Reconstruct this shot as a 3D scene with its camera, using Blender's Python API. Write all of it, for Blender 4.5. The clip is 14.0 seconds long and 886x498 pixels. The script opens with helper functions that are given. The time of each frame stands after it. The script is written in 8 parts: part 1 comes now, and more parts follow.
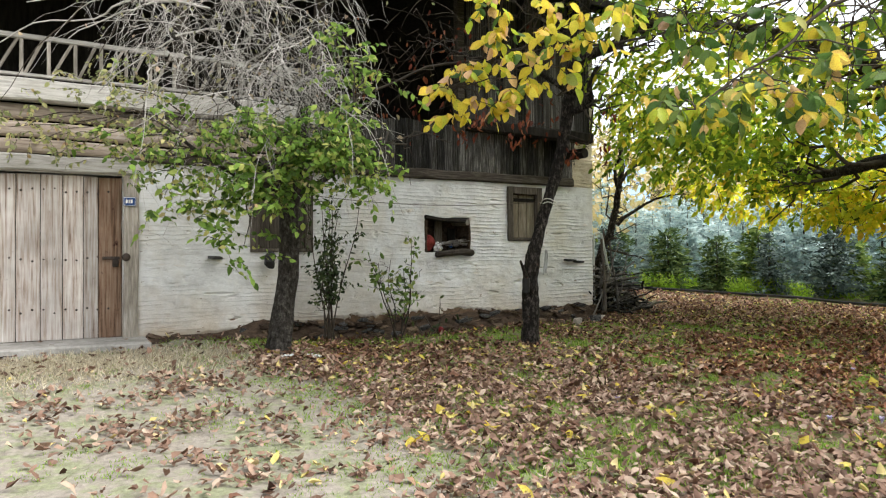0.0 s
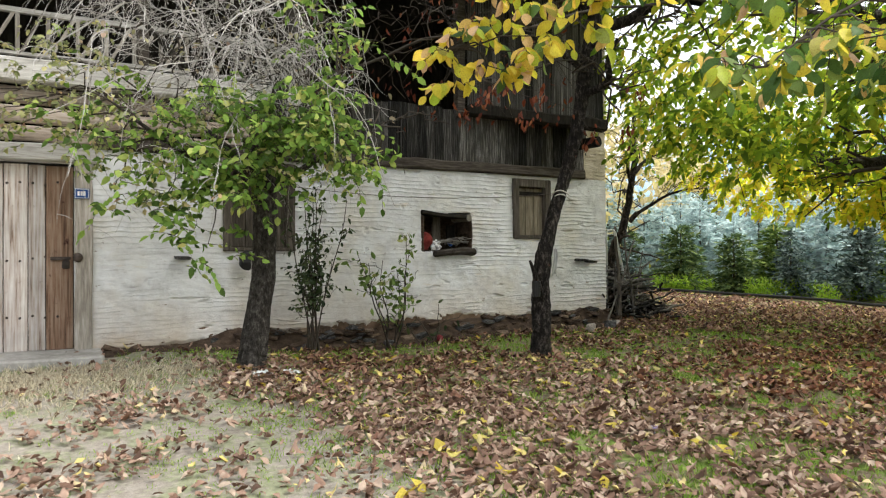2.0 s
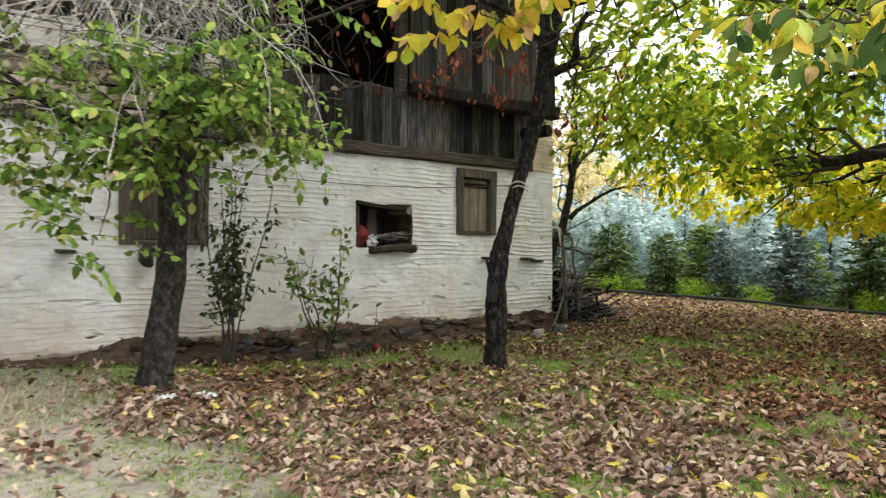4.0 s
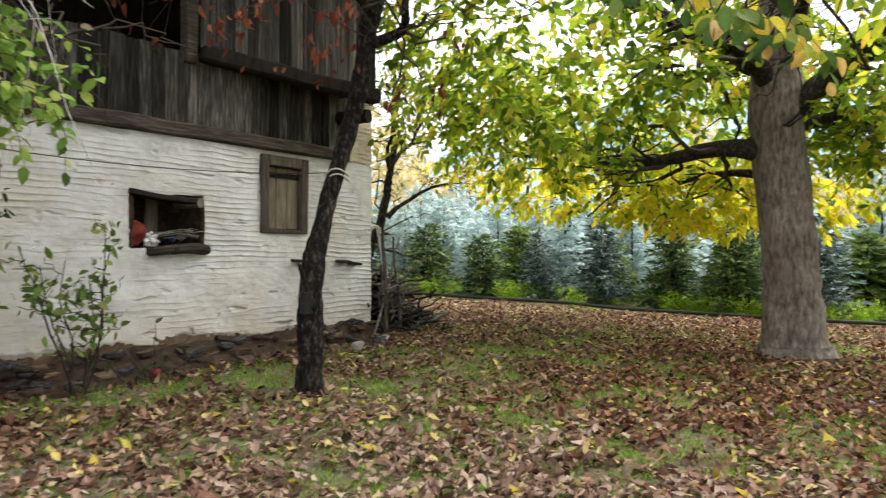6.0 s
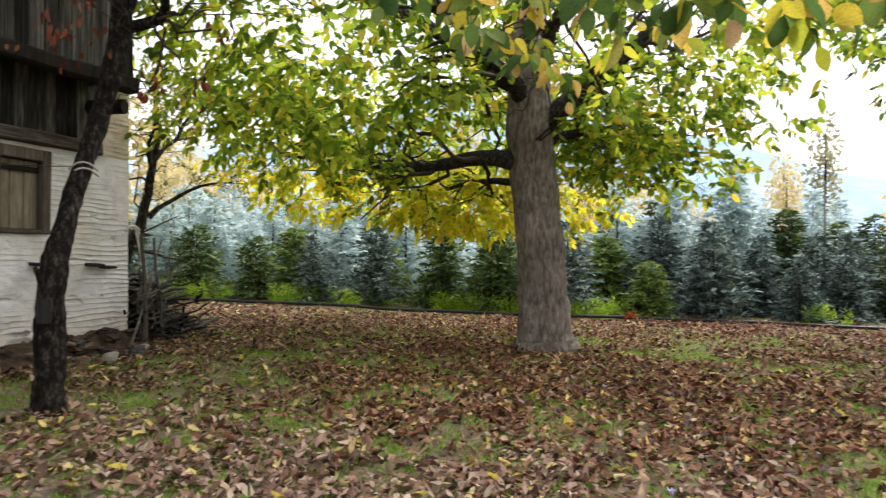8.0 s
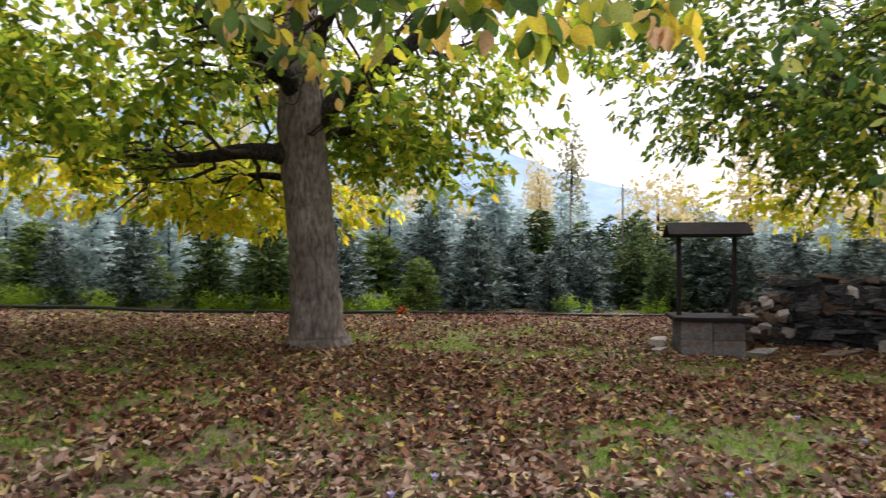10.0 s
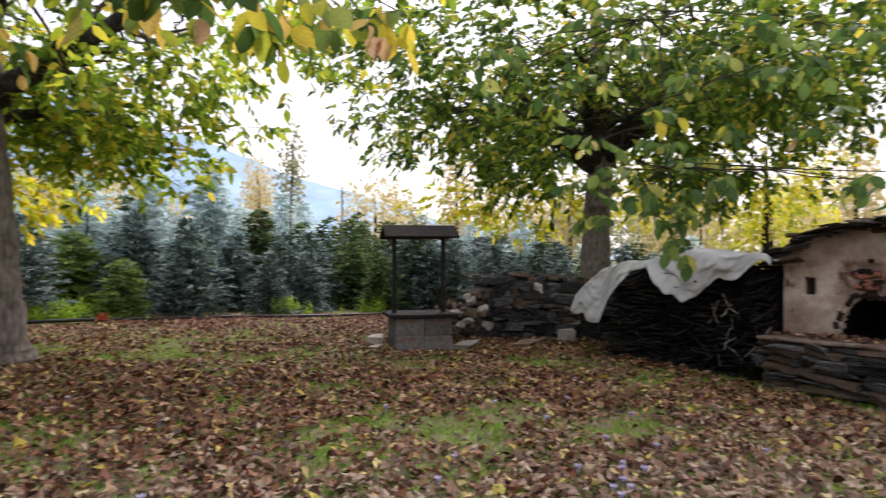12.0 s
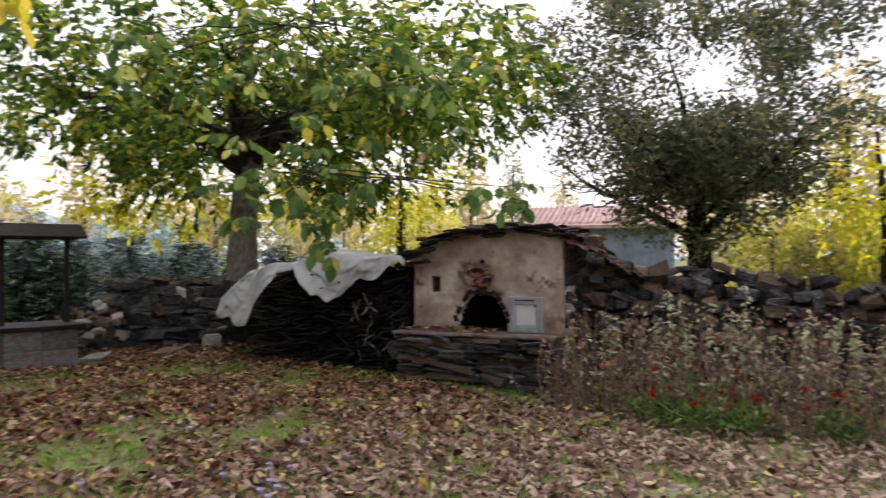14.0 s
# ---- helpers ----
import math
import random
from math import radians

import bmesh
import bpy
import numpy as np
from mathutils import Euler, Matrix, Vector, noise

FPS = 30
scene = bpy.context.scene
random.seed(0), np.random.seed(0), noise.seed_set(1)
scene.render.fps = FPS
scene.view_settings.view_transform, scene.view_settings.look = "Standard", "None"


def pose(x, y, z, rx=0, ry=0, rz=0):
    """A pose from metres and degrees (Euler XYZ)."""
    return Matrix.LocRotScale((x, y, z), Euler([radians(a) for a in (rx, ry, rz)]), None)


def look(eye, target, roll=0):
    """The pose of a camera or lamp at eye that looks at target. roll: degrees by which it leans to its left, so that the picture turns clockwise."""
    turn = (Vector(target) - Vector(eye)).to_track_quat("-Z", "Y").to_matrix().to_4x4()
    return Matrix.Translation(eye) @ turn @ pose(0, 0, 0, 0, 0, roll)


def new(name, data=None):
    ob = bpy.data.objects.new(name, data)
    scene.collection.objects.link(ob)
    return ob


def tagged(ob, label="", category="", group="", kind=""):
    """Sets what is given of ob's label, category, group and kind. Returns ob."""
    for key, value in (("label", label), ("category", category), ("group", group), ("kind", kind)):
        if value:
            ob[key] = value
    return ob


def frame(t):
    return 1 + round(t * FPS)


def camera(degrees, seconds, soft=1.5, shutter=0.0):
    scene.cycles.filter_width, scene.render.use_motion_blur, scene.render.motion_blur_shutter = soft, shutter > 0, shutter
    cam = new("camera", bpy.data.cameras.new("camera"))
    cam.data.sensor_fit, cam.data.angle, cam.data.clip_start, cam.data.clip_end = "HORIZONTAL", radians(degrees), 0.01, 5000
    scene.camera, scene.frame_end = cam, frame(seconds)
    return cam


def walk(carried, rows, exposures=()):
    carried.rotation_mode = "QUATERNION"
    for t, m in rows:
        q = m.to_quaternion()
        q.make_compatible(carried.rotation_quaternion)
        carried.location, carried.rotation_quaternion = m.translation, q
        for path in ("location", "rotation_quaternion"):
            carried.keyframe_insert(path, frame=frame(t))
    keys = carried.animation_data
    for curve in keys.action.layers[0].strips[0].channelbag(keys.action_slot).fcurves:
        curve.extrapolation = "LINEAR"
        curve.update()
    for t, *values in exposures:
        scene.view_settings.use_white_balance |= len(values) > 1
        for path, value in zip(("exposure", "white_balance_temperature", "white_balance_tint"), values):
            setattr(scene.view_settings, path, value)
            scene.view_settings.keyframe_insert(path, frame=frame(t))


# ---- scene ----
cam = camera(64.4, 14.0, soft=1.2, shutter=0.5)
PATH = [
    (0, (0.11, -0.989, 1.626), (1.07, 0.766, 1.647), -0.2),
    (0.5, (0.235, -0.737, 1.609), (1.196, 1.016, 1.632), -0.3),
    (1, (0.361, -0.479, 1.621), (1.326, 1.273, 1.642), -0.3),
    (1.5, (0.52, -0.215, 1.624), (1.483, 1.537, 1.644), -0.3),
    (2, (0.672, 0.066, 1.625), (1.637, 1.817, 1.645), -0.3),
    (2.2, (0.732, 0.174, 1.637), (1.697, 1.926, 1.653), -0.3),
    (4.3, (0.99, 1.5, 1.662), (2.238, 3.063, 1.67), 0.5),
    (4.5, (1.096, 1.619, 1.658), (2.385, 3.148, 1.668), 0.4),
    (5, (1.316, 1.905, 1.655), (2.709, 3.34, 1.665), 0.4),
    (5.5, (1.529, 2.168, 1.651), (3.018, 3.504, 1.662), 0.4),
    (6, (1.704, 2.362, 1.646), (3.282, 3.59, 1.663), 0.4),
    (6.5, (1.758, 2.378, 1.628), (3.426, 3.482, 1.648), 0.4),
    (7, (1.756, 2.332, 1.627), (3.503, 3.306, 1.647), 0.3),
    (7.2, (1.726, 2.32, 1.641), (3.504, 3.235, 1.661), 0.3),
    (9.3, (1.765, 2.235, 1.63), (3.742, 2.538, 1.657), 0.06),
    (9.5, (1.765, 2.235, 1.63), (3.751, 2.471, 1.651), 0.06),
    (10, (1.765, 2.235, 1.63), (3.763, 2.304, 1.652), 0.0),
    (10.5, (1.765, 2.235, 1.63), (3.762, 2.127, 1.656), -0.06),
    (11, (1.765, 2.235, 1.63), (3.743, 1.945, 1.657), -0.12),
    (11.5, (1.765, 2.235, 1.63), (3.705, 1.75, 1.656), -0.12),
    (12, (1.765, 2.235, 1.63), (3.638, 1.534, 1.654), -0.12),
    (12.5, (1.765, 2.235, 1.63), (3.54, 1.313, 1.654), -0.06),
    (13, (1.765, 2.235, 1.63), (3.41, 1.098, 1.656), -0.12),
    (13.5, (1.765, 2.235, 1.63), (3.259, 0.905, 1.657), -0.24),
    (14, (1.765, 2.235, 1.63), (3.086, 0.733, 1.656), -0.36),
]
walk(cam, [(t, look(e, g, r)) for t, e, g, r in PATH], [(0, 0.95, 6350, 10), (2, 0.96, 6350, 10), (4.5, 1.1, 6450, 11), (6, 1.12, 6450, 12), (7, 1.06, 6450, 13), (9.5, 0.5, 6400, 20), (11, 0.45, 6350, 20), (12.5, 0.48, 6300, 20), (14, 0.4, 6300, 20)])

# ---- world and light: an overcast day ----
world = bpy.data.worlds.new("overcast")
scene.world = world
world.use_nodes = True
wn, wl = world.node_tree.nodes, world.node_tree.links
sky = wn.new("ShaderNodeTexSky")
sky.sky_type = "NISHITA"
sky.sun_disc = False
sky.sun_elevation, sky.sun_rotation = radians(46), radians(130)
sky.dust_density, sky.air_density = 4.0, 1.0
veil = wn.new("ShaderNodeMix")
veil.data_type = "RGBA"
veil.inputs["Factor"].default_value = 0.72
veil.inputs["B"].default_value = (9.8, 9.9, 9.75, 1)
wl.new(sky.outputs[0], veil.inputs["A"])
wl.new(veil.outputs["Result"], wn["Background"].inputs["Color"])
wn["Background"].inputs["Strength"].default_value = 0.121
sun = new("sun", bpy.data.lights.new("sun", "SUN"))
sun.data.energy, sun.data.angle, sun.data.color = 3.1, radians(40), (1.0, 0.975, 0.91)
sun.matrix_world = look((0, 0, 33), (-25, 20, 0))

# ---- materials ----
def shader(name):
    m = bpy.data.materials.new(name)
    m.use_nodes = True
    nt = m.node_tree
    return m, nt, nt.nodes, nt.links, nt.nodes["Principled BSDF"]


def coords(nt, scale=(1, 1, 1), apart=False):
    """Places on the thing in metres; apart: each piece gets a stretch of the pattern of its own."""
    tc = nt.nodes.new("ShaderNodeTexCoord")
    mp = nt.nodes.new("ShaderNodeMapping")
    mp.inputs["Scale"].default_value = scale
    info = nt.nodes.new("ShaderNodeObjectInfo")
    far = nt.nodes.new("ShaderNodeVectorMath")
    far.operation = "SCALE"
    far.inputs[0].default_value = (31.0, 17.0, 23.0)
    nt.links.new(info.outputs["Random"], far.inputs["Scale"])
    nt.links.new(tc.outputs["Object"], mp.inputs["Vector"])
    if not apart:
        return mp.outputs[0]
    add = nt.nodes.new("ShaderNodeVectorMath")
    nt.links.new(mp.outputs[0], add.inputs[0])
    nt.links.new(far.outputs[0], add.inputs[1])
    return add.outputs[0]


def noise_tex(nt, vec, scale, detail=4, rough=0.6):
    n = nt.nodes.new("ShaderNodeTexNoise")
    n.inputs["Scale"].default_value, n.inputs["Detail"].default_value, n.inputs["Roughness"].default_value = scale, detail, rough
    if vec is not None:
        nt.links.new(vec, n.inputs["Vector"])
    return n.outputs["Fac"]


def ramp(nt, fac, stops):
    r = nt.nodes.new("ShaderNodeValToRGB")
    while len(r.color_ramp.elements) < len(stops):
        r.color_ramp.elements.new(0.5)
    for e, (p, c) in zip(r.color_ramp.elements, stops):
        e.position, e.color = p, (*c, 1)
    nt.links.new(fac, r.inputs[0])
    return r.outputs[0]


def mixed(nt, fac, a, b, mode="MIX"):
    m = nt.nodes.new("ShaderNodeMix")
    m.data_type, m.blend_type = "RGBA", mode
    for key, v in (("Factor", fac), ("A", a), ("B", b)):
        if isinstance(v, (int, float)):
            m.inputs[key].default_value = v
        elif isinstance(v, tuple):
            m.inputs[key].default_value = (*v, 1)
        else:
            nt.links.new(v, m.inputs[key])
    return m.outputs["Result"]


def bump(nt, b, height, strength=0.5, distance=0.02):
    n = nt.nodes.new("ShaderNodeBump")
    n.inputs["Strength"].default_value, n.inputs["Distance"].default_value = strength, distance
    nt.links.new(height, n.inputs["Height"])
    nt.links.new(n.outputs[0], b.inputs["Normal"])


def surface(name, stops, scale=6.0, stretch=(1, 1, 1), rough=0.85, relief=0.5, depth=0.01, vary=0.35, big=1.3, metal=0.0, spots=None):
    """A weathered surface: fine grain in a colour ramp, large stains, and a shade of its own for each piece."""
    m, nt, n, l, b = shader(name)
    v = coords(nt, stretch, True)
    fine = noise_tex(nt, v, scale, 6, 0.65)
    col = ramp(nt, fine, stops)
    large = noise_tex(nt, coords(nt, (1, 1, 1), True), big, 3)
    col = mixed(nt, 0.55, col, ramp(nt, large, [(0.3, (0.55, 0.53, 0.5)), (0.7, (1.25, 1.25, 1.25))]), "MULTIPLY")
    if spots:
        sp = noise_tex(nt, coords(nt), spots[0], 5, 0.7)
        col = mixed(nt, ramp(nt, sp, [(spots[1], (0, 0, 0)), (spots[1] + 0.08, (1, 1, 1))]), col, spots[2])
    info = n.new("ShaderNodeObjectInfo")
    tone = ramp(nt, info.outputs["Random"], [(0, (1 - vary,) * 3), (1, (1 + vary * 0.6,) * 3)])
    col = mixed(nt, 1.0, col, tone, "MULTIPLY")
    l.new(col, b.inputs["Base Color"])
    b.inputs["Roughness"].default_value, b.inputs["Metallic"].default_value = rough, metal
    b.inputs["Specular IOR Level"].default_value = 0.12 if rough > 0.6 else 0.3
    bump(nt, b, fine, relief, depth)
    return m


def leafy(name, stops, through_light=0.45, rough=0.55, gloss=0.12):
    """Leaves: a colour for each leaf, and light that passes through."""
    m, nt, n, l, b = shader(name)
    geo = n.new("ShaderNodeNewGeometry")
    col = ramp(nt, geo.outputs["Random Per Island"], stops)
    col = mixed(nt, 0.5, col, ramp(nt, noise_tex(nt, coords(nt), 28, 3), [(0.3, (0.62, 0.6, 0.55)), (0.7, (1.25, 1.22, 1.15))]), "MULTIPLY")
    l.new(col, b.inputs["Base Color"])
    b.inputs["Roughness"].default_value = rough
    b.inputs["Specular IOR Level"].default_value = gloss
    t = n.new("ShaderNodeBsdfTranslucent")
    l.new(col, t.inputs["Color"])
    mx = n.new("ShaderNodeMixShader")
    mx.inputs[0].default_value = through_light
    l.new(b.outputs[0], mx.inputs[1])
    l.new(t.outputs[0], mx.inputs[2])
    l.new(mx.outputs[0], n["Material Output"].inputs["Surface"])
    return m


def single_leaf(name, stops):
    """As leafy, for leaves that are objects of their own."""
    m, nt, n, l, b = shader(name)
    info = n.new("ShaderNodeObjectInfo")
    col = ramp(nt, info.outputs["Random"], stops)
    col = mixed(nt, 0.75, col, ramp(nt, noise_tex(nt, coords(nt), 14, 4), [(0.32, (0.62, 0.42, 0.25)), (0.48, (1, 1, 1)), (0.7, (1.2, 1.2, 0.95))]), "MULTIPLY")
    l.new(col, b.inputs["Base Color"])
    b.inputs["Roughness"].default_value = 0.5
    b.inputs["Specular IOR Level"].default_value = 0.18
    t = n.new("ShaderNodeBsdfTranslucent")
    l.new(col, t.inputs["Color"])
    mx = n.new("ShaderNodeMixShader")
    mx.inputs[0].default_value = 0.5
    l.new(b.outputs[0], mx.inputs[1])
    l.new(t.outputs[0], mx.inputs[2])
    l.new(mx.outputs[0], n["Material Output"].inputs["Surface"])
    return m


GREY_WOOD = surface("weathered grey wood", [(0.25, (0.12, 0.105, 0.09)), (0.5, (0.3, 0.27, 0.235)), (0.75, (0.46, 0.43, 0.39))], 7, (6, 6, 0.5), 0.85, 0.6, 0.01)
DOOR_RED = surface("reddish door plank", [(0.3, (0.08, 0.045, 0.03)), (0.47, (0.27, 0.17, 0.115)), (0.7, (0.42, 0.32, 0.245))], 6, (7, 7, 0.3), 0.8, 0.5, 0.006, 0.2, 1.6, 0.0, (7, 0.6, (0.05, 0.02, 0.015)))
GREY_BEAM = surface("weathered grey beam", [(0.25, (0.22, 0.205, 0.19)), (0.5, (0.49, 0.47, 0.44)), (0.75, (0.66, 0.645, 0.62))], 7, (0.5, 6, 6), 0.85, 0.6, 0.01)
DOOR_WOOD = surface("door planks", [(0.3, (0.17, 0.115, 0.085)), (0.42, (0.46, 0.38, 0.33)), (0.55, (0.6, 0.55, 0.515)), (0.72, (0.74, 0.715, 0.69))], 6, (7, 7, 0.3), 0.8, 0.6, 0.008, 0.35, 1.9, 0.0, (11, 0.655, (0.12, 0.07, 0.045)))
DARK_PLANK = surface("dark weathered planks", [(0.3, (0.012, 0.011, 0.01)), (0.5, (0.064, 0.06, 0.056)), (0.72, (0.27, 0.26, 0.25))], 11, (6, 6, 0.25), 0.85, 0.8, 0.012, 0.8, 1.6)
DARK_BEAM = surface("dark beam", [(0.25, (0.02, 0.016, 0.013)), (0.5, (0.06, 0.05, 0.042)), (0.8, (0.15, 0.135, 0.12))], 9, (0.4, 5, 5), 0.85, 0.7, 0.012, 0.3)
# black timber; in gallery, roof and backings it carries shade in its colour
BLACK_WOOD_AND_SHADE = surface("black old wood and shade", [(0.3, (0.008, 0.007, 0.006)), (0.7, (0.03, 0.026, 0.022))], 6, (3, 3, 0.6), 0.9, 0.5, 0.01)
LOG_WOOD = surface("wall logs", [(0.25, (0.15, 0.115, 0.09)), (0.5, (0.34, 0.28, 0.23)), (0.75, (0.5, 0.445, 0.39))], 6, (0.4, 5, 5), 0.85, 0.6, 0.015)
BLACK_BARK = surface("dark bark", [(0.3, (0.004, 0.0035, 0.003)), (0.52, (0.02, 0.017, 0.015)), (0.64, (0.085, 0.072, 0.063)), (0.76, (0.21, 0.19, 0.172))], 26, (1, 1, 0.5), 0.9, 1.0, 0.06, 0.1, 3, 0.0, (7, 0.66, (0.16, 0.07, 0.05)))
GREY_BARK = surface("grey bark", [(0.32, (0.012, 0.0105, 0.009)), (0.52, (0.045, 0.04, 0.035)), (0.68, (0.115, 0.107, 0.096)), (0.8, (0.22, 0.207, 0.19))], 30, (1, 1, 0.55), 0.9, 1.0, 0.06, 0.15, 3)
WALNUT_BARK = surface("walnut bark", [(0.3, (0.08, 0.062, 0.053)), (0.48, (0.225, 0.187, 0.163)), (0.68, (0.41, 0.36, 0.325))], 17, (1.3, 1.3, 0.4), 0.9, 1.0, 0.05, 0.25, 1.5)
TWIG_GREY = surface("bare grey twig", [(0.3, (0.3, 0.28, 0.26)), (0.7, (0.6, 0.575, 0.55))], 8, (1, 1, 1), 0.9, 0.3, 0.004)
TWIG_DARK = surface("dark twig", [(0.3, (0.03, 0.024, 0.02)), (0.7, (0.09, 0.075, 0.06))], 8, (1, 1, 1), 0.9, 0.3, 0.004)
STICKS = surface("dry sticks", [(0.3, (0.06, 0.053, 0.048)), (0.55, (0.19, 0.175, 0.16)), (0.8, (0.43, 0.41, 0.385))], 8, (1, 1, 1), 0.9, 0.5, 0.005)
BLACK_STICKS = surface("dark brushwood", [(0.3, (0.008, 0.007, 0.007)), (0.65, (0.03, 0.028, 0.027)), (0.88, (0.14, 0.132, 0.125))], 9, (1, 1, 1), 0.85, 0.5, 0.005)
STONE = surface("dark slate stone", [(0.27, (0.014, 0.014, 0.015)), (0.5, (0.066, 0.065, 0.066)), (0.78, (0.26, 0.255, 0.25))], 4, (1, 1, 2.0), 0.85, 0.9, 0.03, 0.75, 2.5)
BROWN_STONE = surface("brown stone", [(0.25, (0.03, 0.021, 0.015)), (0.5, (0.09, 0.062, 0.045)), (0.8, (0.2, 0.15, 0.115))], 6, (1, 1, 1.5), 0.9, 0.8, 0.02, 0.5, 2.5)
TAN_STONE = surface("tan rubble stone", [(0.25, (0.06, 0.042, 0.03)), (0.5, (0.16, 0.115, 0.083)), (0.8, (0.33, 0.26, 0.2))], 6, (1, 1, 1.5), 0.9, 0.8, 0.02, 0.6, 2.5)
PALE_STONE = surface("pale field stone", [(0.25, (0.24, 0.21, 0.18)), (0.5, (0.42, 0.37, 0.33)), (0.8, (0.58, 0.53, 0.48))], 6, (1, 1, 1), 0.9, 0.6, 0.02, 0.3)
EARTH = surface("packed earth", [(0.3, (0.06, 0.038, 0.026)), (0.52, (0.17, 0.112, 0.075)), (0.75, (0.29, 0.21, 0.15))], 5, (1, 1, 1), 0.95, 0.8, 0.03)
# dark soil; in stone gaps and the niche its dark stands for shade
DARK_EARTH_AND_SHADE = surface("dark damp earth and gap shade", [(0.3, (0.025, 0.017, 0.012)), (0.55, (0.075, 0.052, 0.037)), (0.8, (0.15, 0.108, 0.076))], 9, (1, 1, 1.6), 0.95, 0.9, 0.04)
CONCRETE = surface("concrete", [(0.25, (0.24, 0.23, 0.21)), (0.5, (0.36, 0.345, 0.325)), (0.8, (0.47, 0.455, 0.43))], 14, (1, 1, 1), 0.9, 0.4, 0.008, 0.15, 2.2)
BLOCK = surface("concrete block", [(0.25, (0.075, 0.07, 0.066)), (0.5, (0.145, 0.134, 0.126)), (0.8, (0.25, 0.235, 0.222))], 10, (1, 1, 1), 0.9, 0.5, 0.01, 0.4, 2.2, 0.0, (3.2, 0.55, (0.15, 0.085, 0.06)))
OVEN_PLASTER = surface("clay plaster", [(0.28, (0.19, 0.122, 0.09)), (0.48, (0.39, 0.3, 0.24)), (0.7, (0.62, 0.55, 0.485))], 2.2, (1, 1, 1), 0.95, 0.8, 0.03, 0.1, 1.3, 0.0, (2.4, 0.57, (0.13, 0.075, 0.052)))
# oven soot; inside the brushwood stack its black stands for shade
SOOT_AND_SHADE = surface("soot and shade", [(0.3, (0.004, 0.004, 0.004)), (0.7, (0.012, 0.011, 0.01))], 6)
SOOT_BRICK = surface("sooty brick", [(0.3, (0.012, 0.008, 0.007)), (0.7, (0.05, 0.032, 0.026))], 12, (1, 1, 1), 0.9, 0.5, 0.01)
BRICK = surface("burnt brick", [(0.3, (0.15, 0.055, 0.04)), (0.7, (0.36, 0.15, 0.105))], 12, (1, 1, 1), 0.9, 0.5, 0.01)
TILE = surface("clay roof tile", [(0.25, (0.04, 0.022, 0.017)), (0.5, (0.11, 0.055, 0.042)), (0.8, (0.22, 0.125, 0.095))], 9, (1, 1, 1), 0.9, 0.5, 0.01, 0.4, 3)
RED_TILE = surface("red roof tile", [(0.25, (0.46, 0.3, 0.27)), (0.5, (0.62, 0.45, 0.41)), (0.8, (0.72, 0.58, 0.54))], 6, (1, 1, 1), 0.9, 0.4, 0.02, 0.2)
BLUE_WALL = surface("pale blue wall", [(0.3, (0.27, 0.35, 0.47)), (0.7, (0.4, 0.48, 0.6))], 3, (1, 1, 1), 0.9, 0.2)
WHITE_METAL = surface("painted metal", [(0.3, (0.45, 0.48, 0.48)), (0.7, (0.6, 0.63, 0.63))], 9, (1, 1, 1), 0.5, 0.1, 0.003, 0.05)
ALU = surface("grey aluminium frame", [(0.3, (0.25, 0.28, 0.3)), (0.7, (0.36, 0.39, 0.41))], 9, (1, 1, 1), 0.45, 0.1, 0.003, 0.05)
BROWN_PAINT = surface("dark brown paint", [(0.3, (0.012, 0.009, 0.009)), (0.7, (0.03, 0.023, 0.022))], 10, (1, 1, 1), 0.75, 0.2, 0.004)
BLACK_PLASTIC = surface("black plastic", [(0.3, (0.01, 0.01, 0.01)), (0.7, (0.024, 0.024, 0.024))], 10, (1, 1, 1), 0.45, 0.1, 0.003)
WHITE_TARP = surface("white plastic sheet", [(0.3, (0.34, 0.345, 0.345)), (0.7, (0.56, 0.565, 0.565))], 3, (1, 1, 1), 0.45, 0.4, 0.02, 0.05, 1.5, 0.0, (1.8, 0.68, (0.34, 0.31, 0.28)))
IRON = surface("rusty iron", [(0.3, (0.02, 0.015, 0.012)), (0.7, (0.07, 0.05, 0.04))], 12, (1, 1, 1), 0.6, 0.4, 0.004)
BLUE_ENAMEL = surface("blue enamel", [(0.3, (0.015, 0.07, 0.28)), (0.7, (0.02, 0.09, 0.34))], 6, (1, 1, 1), 0.3, 0.05, 0.001)
WHITE_ENAMEL = surface("white enamel", [(0.3, (0.7, 0.7, 0.72)), (0.7, (0.8, 0.8, 0.8))], 6, (1, 1, 1), 0.3, 0.05, 0.001)
STRING = surface("pale string", [(0.3, (0.5, 0.47, 0.42)), (0.7, (0.7, 0.68, 0.62))], 30, (1, 1, 1), 0.9, 0.2, 0.002)
RED_CLOTH = surface("faded red cloth", [(0.3, (0.07, 0.012, 0.01)), (0.7, (0.2, 0.035, 0.03))], 12, (1, 1, 1), 0.8, 0.4, 0.004)
# distance haze is mixed into the hill's blue
HAZED_HILL = surface("far hill with haze colour", [(0.3, (0.24, 0.36, 0.5)), (0.7, (0.38, 0.5, 0.62))], 0.03, (1, 1, 1), 1.0, 0.1, 0.1, 0.0, 0.012)

GREEN_LEAF = leafy("walnut leaves", [(0.0, (0.07, 0.12, 0.018)), (0.3, (0.16, 0.27, 0.025)), (0.6, (0.33, 0.46, 0.04)), (0.85, (0.54, 0.58, 0.05)), (1.0, (0.74, 0.56, 0.06))], 0.75)
DEEP_LEAF = leafy("deep green walnut leaves", [(0.0, (0.03, 0.06, 0.014)), (0.4, (0.075, 0.14, 0.02)), (0.72, (0.17, 0.27, 0.03)), (0.9, (0.36, 0.41, 0.04)), (1.0, (0.6, 0.46, 0.06))], 0.62)
